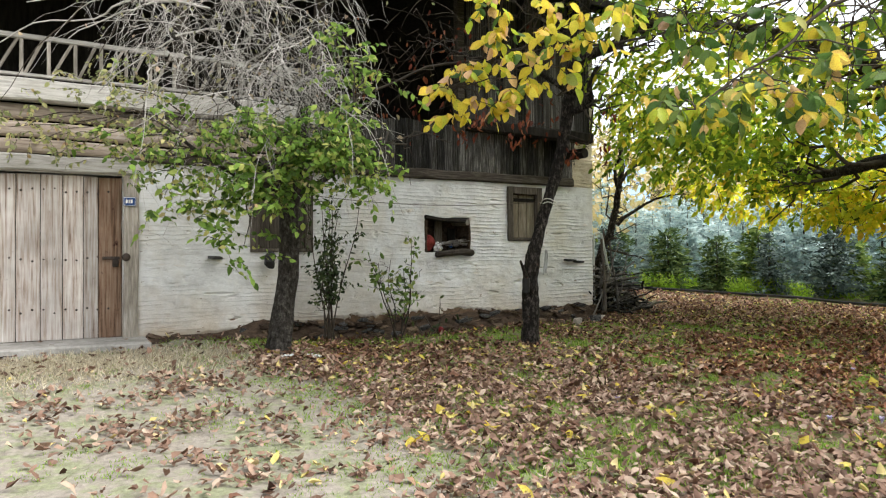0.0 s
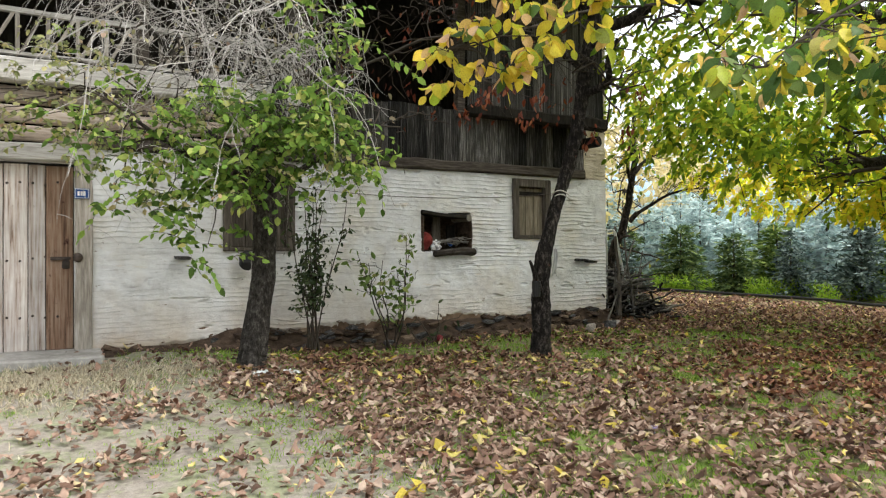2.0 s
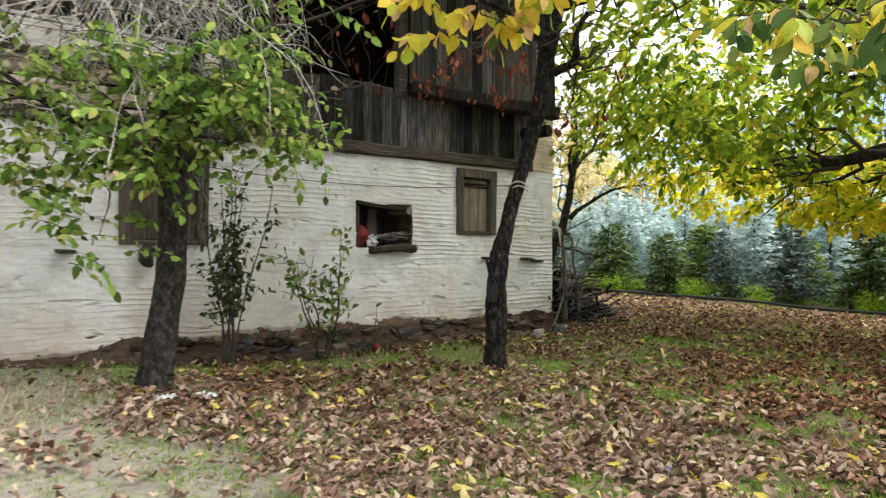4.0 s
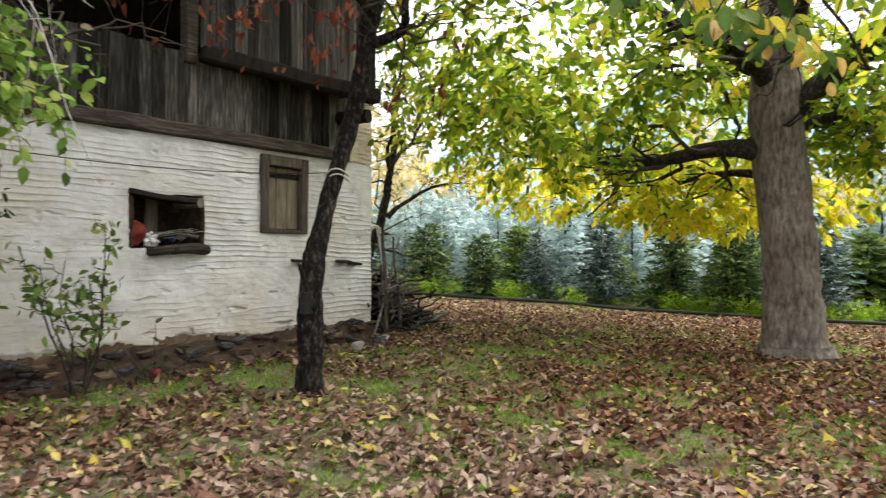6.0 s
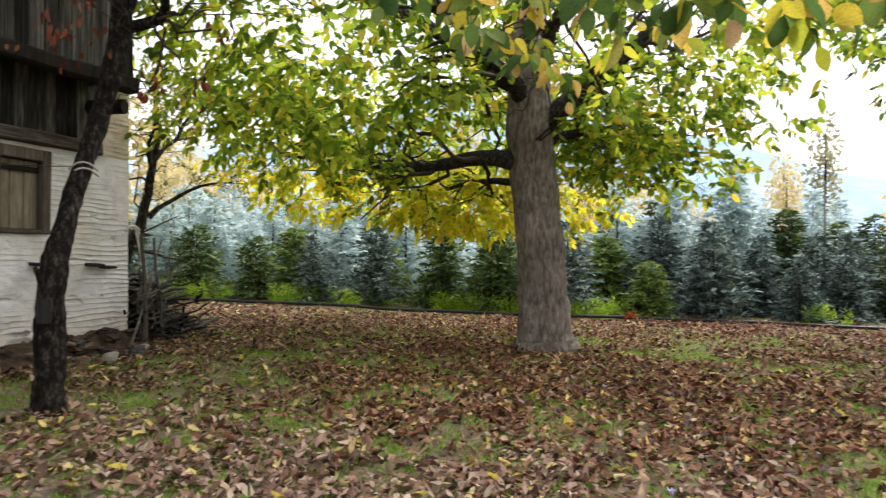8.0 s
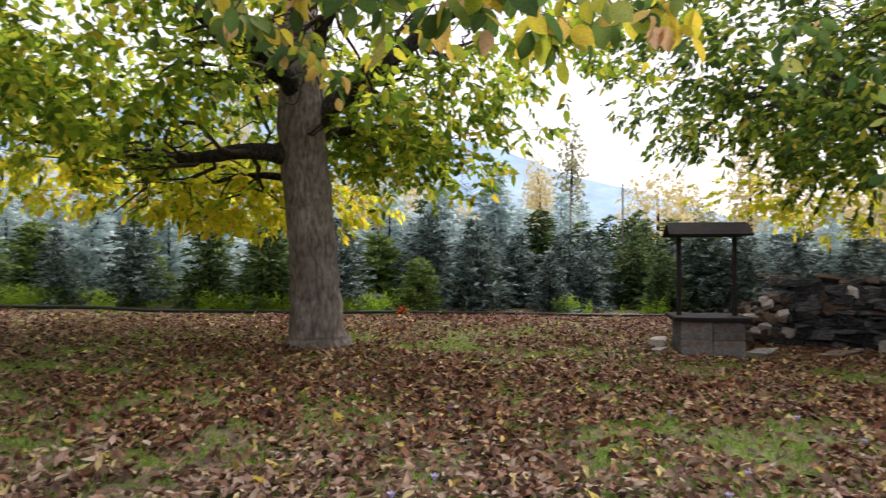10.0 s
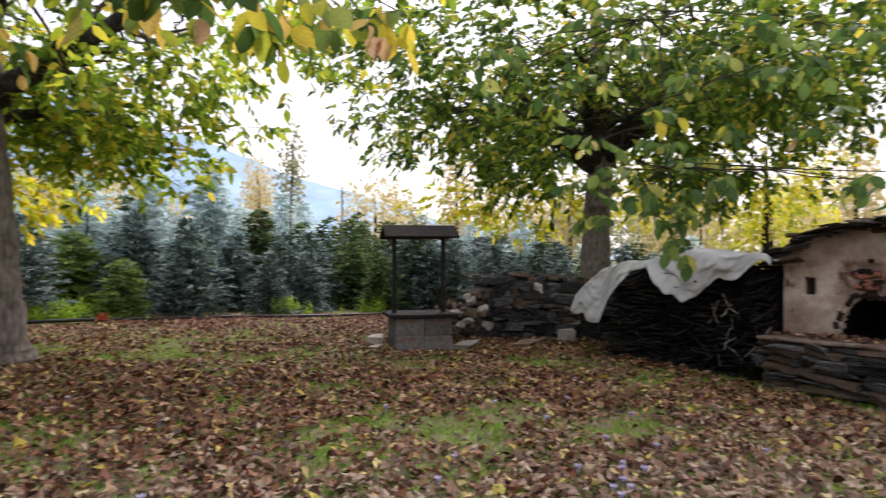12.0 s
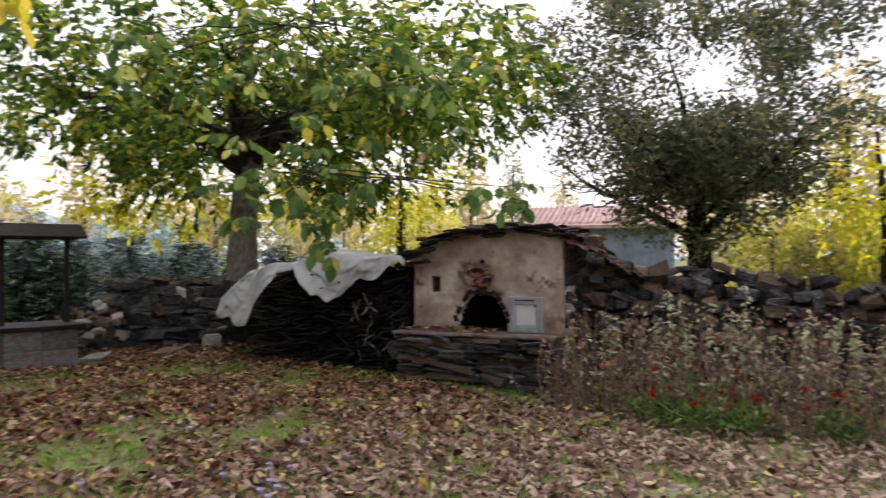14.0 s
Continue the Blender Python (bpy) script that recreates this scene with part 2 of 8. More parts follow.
YELLOW_LEAF = leafy("yellow walnut leaves", [(0.0, (0.36, 0.48, 0.03)), (0.4, (0.64, 0.67, 0.04)), (0.8, (0.9, 0.76, 0.05)), (1.0, (0.82, 0.55, 0.07))], 0.8)
FRESH_LEAF = leafy("fresh green leaves", [(0.0, (0.055, 0.1, 0.026)), (0.4, (0.17, 0.3, 0.06)), (0.75, (0.32, 0.48, 0.1)), (0.93, (0.5, 0.56, 0.17)), (1.0, (0.52, 0.47, 0.16))], 0.55)
PALE_LEAF = leafy("fading grey-green leaves", [(0.0, (0.16, 0.19, 0.09)), (0.4, (0.33, 0.37, 0.16)), (0.75, (0.48, 0.48, 0.22)), (0.93, (0.58, 0.5, 0.24)), (1.0, (0.5, 0.33, 0.22))], 0.5)
DARK_LEAF = leafy("dark dull leaves", [(0.0, (0.05, 0.062, 0.036)), (0.5, (0.12, 0.142, 0.082)), (0.9, (0.21, 0.228, 0.13)), (1.0, (0.4, 0.34, 0.1))], 0.45)
ROSE_LEAF = leafy("dark rose leaves", [(0.0, (0.02, 0.035, 0.018)), (0.7, (0.05, 0.075, 0.03)), (1.0, (0.1, 0.13, 0.05))], 0.25)
DRY_RED = leafy("dry red leaves", [(0.0, (0.06, 0.016, 0.01)), (0.6, (0.16, 0.042, 0.022)), (1.0, (0.27, 0.1, 0.045))], 0.4)
LITTER = leafy("fallen leaves", [(0.0, (0.07, 0.042, 0.03)), (0.18, (0.17, 0.1, 0.073)), (0.45, (0.27, 0.172, 0.13)), (0.72, (0.375, 0.262, 0.205)), (0.94, (0.5, 0.4, 0.32)), (1.0, (0.6, 0.5, 0.17))], 0.2, 0.7, 0.2)
# tree and house shade is put into this darker red-brown
LITTER_SHADE_RED = leafy("red-brown fallen leaves with shade in colour", [(0.0, (0.03, 0.014, 0.009)), (0.25, (0.112, 0.052, 0.034)), (0.52, (0.215, 0.106, 0.069)), (0.78, (0.32, 0.187, 0.13)), (0.93, (0.46, 0.34, 0.23)), (1.0, (0.64, 0.52, 0.13))], 0.12, 0.65, 0.25)
# rust-brown, darkened further for the shade under the trees
LITTER_SHADE_RUST = leafy("rust-brown fallen leaves with tree shade in colour", [(0.0, (0.018, 0.007, 0.004)), (0.25, (0.09, 0.032, 0.017)), (0.52, (0.19, 0.074, 0.039)), (0.78, (0.29, 0.135, 0.076)), (0.93, (0.42, 0.28, 0.16)), (1.0, (0.62, 0.46, 0.11))], 0.12, 0.65, 0.25)
GRASS = leafy("grass", [(0.0, (0.12, 0.23, 0.025)), (0.5, (0.25, 0.43, 0.05)), (0.85, (0.4, 0.56, 0.1)), (1.0, (0.5, 0.48, 0.22))], 0.5)
WEED = leafy("bright weeds", [(0.0, (0.2, 0.37, 0.035)), (0.7, (0.4, 0.6, 0.06)), (1.0, (0.55, 0.66, 0.13))], 0.55)
STRAW = leafy("dry grass", [(0.0, (0.46, 0.4, 0.3)), (0.6, (0.66, 0.6, 0.47)), (1.0, (0.76, 0.71, 0.58))], 0.45)
BLUE_SPRUCE = leafy("blue spruce needles", [(0.0, (0.29, 0.4, 0.41)), (0.5, (0.53, 0.66, 0.67)), (1.0, (0.72, 0.82, 0.825))], 0.55, 0.6)
LIGHT_SPRUCE = leafy("light green fir needles", [(0.0, (0.05, 0.09, 0.024)), (0.5, (0.16, 0.25, 0.065)), (1.0, (0.36, 0.44, 0.13))], 0.45, 0.6)
TEAL_SPRUCE = leafy("dark blue-green spruce needles", [(0.0, (0.03, 0.05, 0.045)), (0.5, (0.11, 0.16, 0.15)), (0.85, (0.26, 0.34, 0.33)), (1.0, (0.42, 0.5, 0.49))], 0.35, 0.6)
GREEN_SPRUCE = leafy("green fir needles", [(0.0, (0.022, 0.048, 0.02)), (0.5, (0.085, 0.14, 0.055)), (1.0, (0.24, 0.31, 0.11))], 0.35, 0.6)
# far leaf colours are washed out to carry the haze
HAZED_YELLOW = leafy("autumn leaves paled by haze", [(0.0, (0.46, 0.41, 0.17)), (0.5, (0.64, 0.55, 0.27)), (1.0, (0.74, 0.63, 0.45))], 0.55)
NEAR_YELLOW = leafy("yellow-green autumn leaves", [(0.0, (0.26, 0.3, 0.05)), (0.5, (0.5, 0.49, 0.08)), (1.0, (0.72, 0.58, 0.14))], 0.6)
# green of the far trees, greyed and lightened as haze
HAZED_GREEN = leafy("green leaves paled by haze", [(0.0, (0.22, 0.24, 0.15)), (0.6, (0.36, 0.37, 0.22)), (1.0, (0.52, 0.47, 0.27))], 0.5)
HANG_YELLOW = single_leaf("hanging yellow leaf", [(0.0, (0.36, 0.47, 0.05)), (0.35, (0.62, 0.56, 0.06)), (0.75, (0.78, 0.58, 0.08)), (0.9, (0.6, 0.4, 0.18)), (1.0, (0.55, 0.36, 0.26))])
HANG_GREEN = single_leaf("hanging green leaf", [(0.0, (0.045, 0.1, 0.028)), (0.5, (0.11, 0.195, 0.05)), (0.88, (0.23, 0.31, 0.075)), (1.0, (0.48, 0.44, 0.12))])
PETAL_RED = leafy("red petals", [(0.0, (0.3, 0.012, 0.008)), (1.0, (0.5, 0.03, 0.015))], 0.2)
PETAL_ORANGE = leafy("orange petals", [(0.0, (0.6, 0.2, 0.02)), (1.0, (0.75, 0.32, 0.04))], 0.2)
PETAL_PINK = leafy("pink petals", [(0.0, (0.6, 0.22, 0.24)), (1.0, (0.72, 0.4, 0.4))], 0.2)
PETAL_VIOLET = leafy("violet petals", [(0.0, (0.4, 0.36, 0.62)), (1.0, (0.6, 0.55, 0.78))], 0.2)
BUSH_LEAF = leafy("marigold leaves", [(0.0, (0.03, 0.06, 0.02)), (0.5, (0.1, 0.18, 0.05)), (1.0, (0.24, 0.34, 0.1))], 0.4)
BED_LEAF = leafy("faded bed plants", [(0.0, (0.1, 0.05, 0.036)), (0.35, (0.27, 0.155, 0.115)), (0.6, (0.42, 0.29, 0.23)), (0.72, (0.2, 0.23, 0.1)), (0.88, (0.38, 0.4, 0.24)), (1.0, (0.58, 0.55, 0.43))], 0.35)


def limewash():
    """White limewash over rough horizontal courses, stained yellow and brown."""
    m, nt, n, l, b = shader("limewashed wall")
    v = coords(nt)
    col = ramp(nt, noise_tex(nt, v, 3.0, 6, 0.7), [(0.3, (0.5, 0.5, 0.5)), (0.5, (0.645, 0.65, 0.655)), (0.75, (0.74, 0.75, 0.755))])
    stain = ramp(nt, noise_tex(nt, coords(nt, (0.9, 0.9, 0.8)), 1.1, 5, 0.65), [(0.48, (0, 0, 0)), (0.72, (0.55, 0.55, 0.55))])
    col = mixed(nt, stain, col, (0.54, 0.47, 0.35))
    streak = ramp(nt, noise_tex(nt, coords(nt, (1.1, 1.1, 9)), 4, 6, 0.75), [(0.3, (0.5, 0.48, 0.46)), (0.42, (1, 1, 1))])
    col = mixed(nt, 0.75, col, streak, "MULTIPLY")
    rust = ramp(nt, noise_tex(nt, coords(nt, (0.8, 0.8, 3.2)), 1.9, 5, 0.6), [(0.63, (0, 0, 0)), (0.78, (0.6, 0.6, 0.6))])
    col = mixed(nt, rust, col, (0.6, 0.42, 0.22))
    # mud splashed up from the ground, higher in the middle of the wall
    sep = n.new("ShaderNodeSeparateXYZ")
    l.new(v, sep.inputs[0])
    up = n.new("ShaderNodeMath")
    up.operation = "MULTIPLY_ADD"
    l.new(noise_tex(nt, coords(nt, (1, 1, 0.6)), 1.6, 6, 0.7), up.inputs[0])
    up.inputs[1].default_value = -1.0
    l.new(sep.outputs["Z"], up.inputs[2])
    mud = ramp(nt, up.outputs[0], [(0.05, (0.8, 0.8, 0.8)), (0.25, (0.4, 0.4, 0.4)), (0.75, (0, 0, 0))])
    col = mixed(nt, mud, col, (0.42, 0.33, 0.235))
    chip = ramp(nt, noise_tex(nt, coords(nt, (1, 1, 1.7)), 6.5, 6, 0.75), [(0.655, (0, 0, 0)), (0.675, (1, 1, 1))])
    col = mixed(nt, chip, col, (0.24, 0.2, 0.16))
    l.new(col, b.inputs["Base Color"])
    b.inputs["Roughness"].default_value = 0.95
    b.inputs["Specular IOR Level"].default_value = 0.15
    bump(nt, b, noise_tex(nt, coords(nt, (1, 1, 2.5)), 30, 6, 0.7), 0.5, 0.012)
    return m


LIME = limewash()


def soil():
    """Trodden earth: sandy and bare by the door, mossy green and brown under the trees."""
    m, nt, n, l, b = shader("yard soil")
    v = coords(nt)
    fine = noise_tex(nt, v, 18, 8, 0.7)
    sand = ramp(nt, fine, [(0.3, (0.19, 0.165, 0.138)), (0.6, (0.315, 0.282, 0.242)), (0.8, (0.4, 0.37, 0.325))])
    dirt = ramp(nt, fine, [(0.3, (0.08, 0.06, 0.04)), (0.55, (0.18, 0.142, 0.1)), (0.8, (0.3, 0.25, 0.185))])
    moss = ramp(nt, fine, [(0.3, (0.07, 0.12, 0.018)), (0.6, (0.175, 0.28, 0.045)), (0.8, (0.28, 0.37, 0.09))])
    sep = n.new("ShaderNodeSeparateXYZ")
    l.new(v, sep.inputs[0])
    far = n.new("ShaderNodeMath")
    far.operation = "MULTIPLY_ADD"
    l.new(sep.outputs["X"], far.inputs[0])
    far.inputs[1].default_value = -0.16
    far.inputs[2].default_value = 0.85
    add = n.new("ShaderNodeMath")
    l.new(far.outputs[0], add.inputs[0])
    l.new(noise_tex(nt, v, 0.7, 4), add.inputs[1])
    reach = n.new("ShaderNodeVectorMath")
    reach.operation = "LENGTH"
    l.new(v, reach.inputs[0])
    sandy = ramp(nt, add.outputs[0], [(0.65, (0, 0, 0)), (1.0, (1, 1, 1))])
    span = n.new("ShaderNodeMapRange")
    span.inputs["From Min"].default_value, span.inputs["From Max"].default_value = 9.0, 16.0
    span.inputs["To Min"].default_value, span.inputs["To Max"].default_value = 1.0, 0.0
    l.new(reach.outputs["Value"], span.inputs["Value"])
    sandy = mixed(nt, 1.0, sandy, span.outputs[0], "MULTIPLY")
    col = mixed(nt, sandy, dirt, sand)
    col = mixed(nt, ramp(nt, noise_tex(nt, v, 3.6, 7, 0.72), [(0.47, (0, 0, 0)), (0.57, (0.8, 0.8, 0.8))]), col, mixed(nt, mixed(nt, 1.0, sandy, (0.58, 0.58, 0.58), "MULTIPLY"), moss, col))
    l.new(col, b.inputs["Base Color"])
    b.inputs["Roughness"].default_value = 0.95
    b.inputs["Specular IOR Level"].default_value = 0.1
    bump(nt, b, fine, 0.7, 0.03)
    return m


SOIL = soil()

# ---- building helpers ----
rng = np.random.default_rng(7)


def part(name, data, material, parent=None, label="", smooth=False):
    """Links a bmesh or mesh as ONE object, under a thing or a part."""
    if isinstance(data, bmesh.types.BMesh):
        me = bpy.data.meshes.new(name)
        data.to_mesh(me)
        data.free()
    else:
        me = data
    if not me.materials:
        me.materials.append(material)
    if smooth:
        me.polygons.foreach_set("use_smooth", [True] * len(me.polygons))
    ob = new(name, me)
    ob.parent = parent
    if label:
        ob["label"] = label
    return ob


def thing(name, at, label, category, group="", kind="", turn=0.0):
    ob = new(name)
    ob.matrix_world = pose(*at, 0, 0, turn)
    ob.empty_display_size = 0.1
    return tagged(ob, label, category, group, kind)


def from_arrays(name, verts, faces):
    """A mesh from numpy vertices (n, 3) and faces (m, k)."""
    me = bpy.data.meshes.new(name)
    verts, faces = np.asarray(verts, np.float32), np.asarray(faces, np.int32)
    k = faces.shape[1]
    me.vertices.add(len(verts))
    me.vertices.foreach_set("co", verts.ravel())
    me.loops.add(faces.size)
    me.loops.foreach_set("vertex_index", faces.ravel())
    me.polygons.add(len(faces))
    me.polygons.foreach_set("loop_start", np.arange(0, faces.size, k, dtype=np.int32))
    me.update(calc_edges=True)
    return me


def box_bm(x0, y0, z0, x1, y1, z1, bev=0.008, rough=0.0, cuts=0):
    bm = bmesh.new()
    bmesh.ops.create_cube(bm, size=1, matrix=Matrix.LocRotScale(((x0 + x1) / 2, (y0 + y1) / 2, (z0 + z1) / 2), None, (x1 - x0, y1 - y0, z1 - z0)))
    if cuts:
        long = max((x1 - x0, 0), (y1 - y0, 1), (z1 - z0, 2))[1]
        es = [e for e in bm.edges if abs((e.verts[0].co - e.verts[1].co)[long]) > 1e-6]
        bmesh.ops.subdivide_edges(bm, edges=es, cuts=cuts, use_grid_fill=True)
    if bev:
        bmesh.ops.bevel(bm, geom=[e for e in bm.edges if len(e.link_faces) == 2 and e.calc_face_angle(0) > 0.5], offset=bev, segments=1, affect="EDGES")
    if rough:
        for v in bm.verts:
            v.co += noise.noise_vector(v.co * 1.9) * rough
    return bm


def tubes(lines, sides=5):
    """Vertices and faces of tapered tubes: lines of (points (n, 3), radii (n,))."""
    vs, fs, base = [], [], 0
    ang = np.arange(sides) * 2 * np.pi / sides
    for p, r in lines:
        p, r = np.asarray(p, float), np.asarray(r, float)
        d = np.gradient(p, axis=0)
        d /= np.linalg.norm(d, axis=1)[:, None] + 1e-9
        ref = np.where(np.abs(d[:, 2:3]) > 0.9, [[1.0, 0, 0]], [[0, 0, 1.0]])
        u = np.cross(d, ref)
        u /= np.linalg.norm(u, axis=1)[:, None] + 1e-9
        w = np.cross(d, u)
        ring = p[:, None] + r[:, None, None] * (np.cos(ang)[None, :, None] * u[:, None] + np.sin(ang)[None, :, None] * w[:, None])
        vs.append(ring.reshape(-1, 3))
        n = len(p)
        i = np.arange(n - 1)[:, None] * sides + np.arange(sides)[None]
        j = np.arange(n - 1)[:, None] * sides + (np.arange(sides)[None] + 1) % sides
        fs.append(np.stack([i, j, j + sides, i + sides], -1).reshape(-1, 4) + base)
        base += n * sides
    return np.concatenate(vs), np.concatenate(fs)


def tube_mesh(name, lines, sides=5):
    return from_arrays(name, *tubes(lines, sides))


def bent(a, b, n=6, wob=0.05, sag=0.0, g=rng):
    """A crooked line from a to b."""
    a, b = np.asarray(a, float), np.asarray(b, float)
    s = np.linspace(0, 1, n)[:, None]
    p = a + (b - a) * s
    off = g.normal(0, wob, (n, 3))
    if n > 6:
        for _ in range(2):
            off[1:-1] = (off[:-2] + 2 * off[1:-1] + off[2:]) / 4
        off *= 1.7
    p += off * np.sin(np.pi * s)
    p[:, 2] -= sag * 4 * (s * (1 - s))[:, 0]
    return p


LEAF_V = np.array([(0, 0), (0.3, -0.42), (0.3, 0), (0.3, 0.42), (0.68, -0.36), (0.68, 0), (0.68, 0.36), (1, 0)], float)
LEAF_F = np.array([(0, 1, 2), (0, 2, 3), (1, 4, 5), (1, 5, 2), (2, 5, 6), (2, 6, 3), (4, 7, 5), (5, 7, 6)])


def leaf_arrays(at, along, up, length, width, cup=0.25, droop=0.2, simple=False):
    """Leaves at places (n, 3), growing along a direction, with the blade facing up."""
    n = len(at)
    along = along / (np.linalg.norm(along, axis=1)[:, None] + 1e-9)
    side = np.cross(up, along)
    side /= np.linalg.norm(side, axis=1)[:, None] + 1e-9
    nor = np.cross(along, side)
    if simple:
        V = np.array([(0, 0), (0.45, -0.4), (1, 0), (0.45, 0.4)], float)
        Fc = np.array([(0, 1, 2), (0, 2, 3)])
    else:
        V, Fc = LEAF_V, LEAF_F
    length, width = np.broadcast_to(length, n), np.broadcast_to(width, n)
    cup, droop = np.broadcast_to(cup, n), np.broadcast_to(droop, n)
    s, q = V[:, 0], V[:, 1]
    lift = cup[:, None] * np.abs(q)[None] * width[:, None] - droop[:, None] * (s**2)[None] * length[:, None]
    v = at[:, None] + along[:, None] * (s[None] * length[:, None])[..., None] + side[:, None] * (q[None] * width[:, None])[..., None] + nor[:, None] * lift[..., None]
    f = Fc[None] + (np.arange(n) * len(V))[:, None, None]
    return v.reshape(-1, 3), f.reshape(-1, 3)


def unit(v):
    return v / (np.linalg.norm(v, axis=-1, keepdims=True) + 1e-9)


def ground_z(x, y):
    """The yard's height: it rises gently towards the house and the nursery."""
    x, y = np.asarray(x, float), np.asarray(y, float)
    xx, yy = np.clip(x, -14, 26), np.clip(y, -12, 22)
    z = 0.017 * xx + 0.031 * yy
    step = lambda v: np.clip(v, 0, 1) ** 2 * (3 - 2 * np.clip(v, 0, 1))
    z = z + 0.2 * step((4.3 - xx) / 2.8) * step((yy - 4.8) / 3.2)
    z = z + 0.03 * step((yy - 8.3) / 0.9) * step((xx - 3.0) / 2)
    return z


def settle(x, y, dz=0.0):
    return (x, y, float(ground_z(x, y)) + dz)

def value_noise(x, y, seed, octaves=3):
    """Smooth noise between -1 and 1 at numpy places."""
    out, amp, total = np.zeros_like(x, float), 1.0, 0.0
    for o in range(octaves):
        tab = np.random.default_rng(seed + o).uniform(-1, 1, (128, 128))
        xi, yi = np.floor(x).astype(int), np.floor(y).astype(int)
        fx, fy = x - xi, y - yi
        fx, fy = fx * fx * (3 - 2 * fx), fy * fy * (3 - 2 * fy)
        g = lambda a, b: tab[(xi + a) % 128, (yi + b) % 128]
        out += amp * ((g(0, 0) * (1 - fx) + g(1, 0) * fx) * (1 - fy) + (g(0, 1) * (1 - fx) + g(1, 1) * fx) * fy)
        total += amp
        x, y, amp = x * 2.03 + 17, y * 2.03 + 5, amp * 0.5
    return out / total


def grid_mesh(name, X, Y, Z, keep=None):
    r, c = X.shape
    idx = np.arange(r * c).reshape(r, c)
    f = np.stack([idx[:-1, :-1], idx[1:, :-1], idx[1:, 1:], idx[:-1, 1:]], -1)
    f = f[keep] if keep is not None else f.reshape(-1, 4)
    return from_arrays(name, np.stack([X, Y, Z], -1).reshape(-1, 3), f)


# ---- the ground: one sheet to the horizon ----
def build_ground():
    fine = np.arange(-7, 20.01, 0.11)
    far = np.array([0.3, 0.8, 1.6, 3, 5.5, 10, 18, 35, 70, 140, 300, 600, 1200, 2500])
    xs = np.concatenate([-7 - far[::-1], fine, 20 + far])
    fy = np.arange(-10, 14.01, 0.11)
    ys = np.concatenate([-10 - far[::-1], fy, 14 + far])
    X, Y = np.meshgrid(xs, ys, indexing="ij")
    near = np.clip(1 - np.maximum(np.abs(X - 6) - 14, np.abs(Y - 2) - 12) / 4, 0, 1)
    Z = ground_z(X, Y) + near * (0.025 * value_noise(X * 0.9, Y * 0.9, 3) + 0.012 * value_noise(X * 4, Y * 4, 9))
    ob = part("ground", grid_mesh("ground", X, Y, Z), SOIL, None, "", True)
    tagged(ob, "trodden earth yard with moss, bare sand and dead leaves", "ground", kind="structure")


build_ground()

# ---- the old house ----
WALL_Y = 9.27
OPENINGS = {"door": (-1.25, 0.865, 0.2, 2.72), "side_window": (2.55, 3.48, 1.70, 2.86), "niche": (5.40, 6.25, 1.69, 2.28), "window": (7.01, 7.74, 1.90, 2.85)}


def wall_blocks(x0, x1, z0, z1, y0, y1, holes):
    """A thick wall as butted blocks round its openings."""
    bm = bmesh.new()
    xs = sorted({x0, x1, *[h[0] for h in holes], *[h[1] for h in holes]})
    for a, b in zip(xs, xs[1:]):
        cut = sorted((h[2], h[3]) for h in holes if h[0] <= a and h[1] >= b)
        z = z0
        for c0, c1 in cut + [(z1, z1)]:
            if c0 > z:
                bmesh.ops.create_cube(bm, size=1, matrix=Matrix.LocRotScale(((a + b) / 2, (y0 + y1) / 2, (z + c0) / 2), None, (b - a, y1 - y0, c0 - z)))
            z = max(z, c1)
    bmesh.ops.remove_doubles(bm, verts=bm.verts, dist=0.001)
    return bm


house = thing("old_house", (4, 9.27, 0.4), "old two-storey rural house, limewashed below, dark timber above", "house")


def hpart(name, bm, mat, label="", parent=None, smooth=False):
    """A part of the house, given in world places."""
    p = parent or house
    ob = part(name, bm, mat, None, label, smooth)
    ob.parent = p
    ob.matrix_parent_inverse = p.matrix_basis.inverted()
    return ob


front = hpart("ground_floor_wall", wall_blocks(-4.5, 8.55, 0.0, 2.9, WALL_Y + 0.04, WALL_Y + 0.5, list(OPENINGS.values())), LIME, "limewashed rubble and mud wall, stained and cracked")


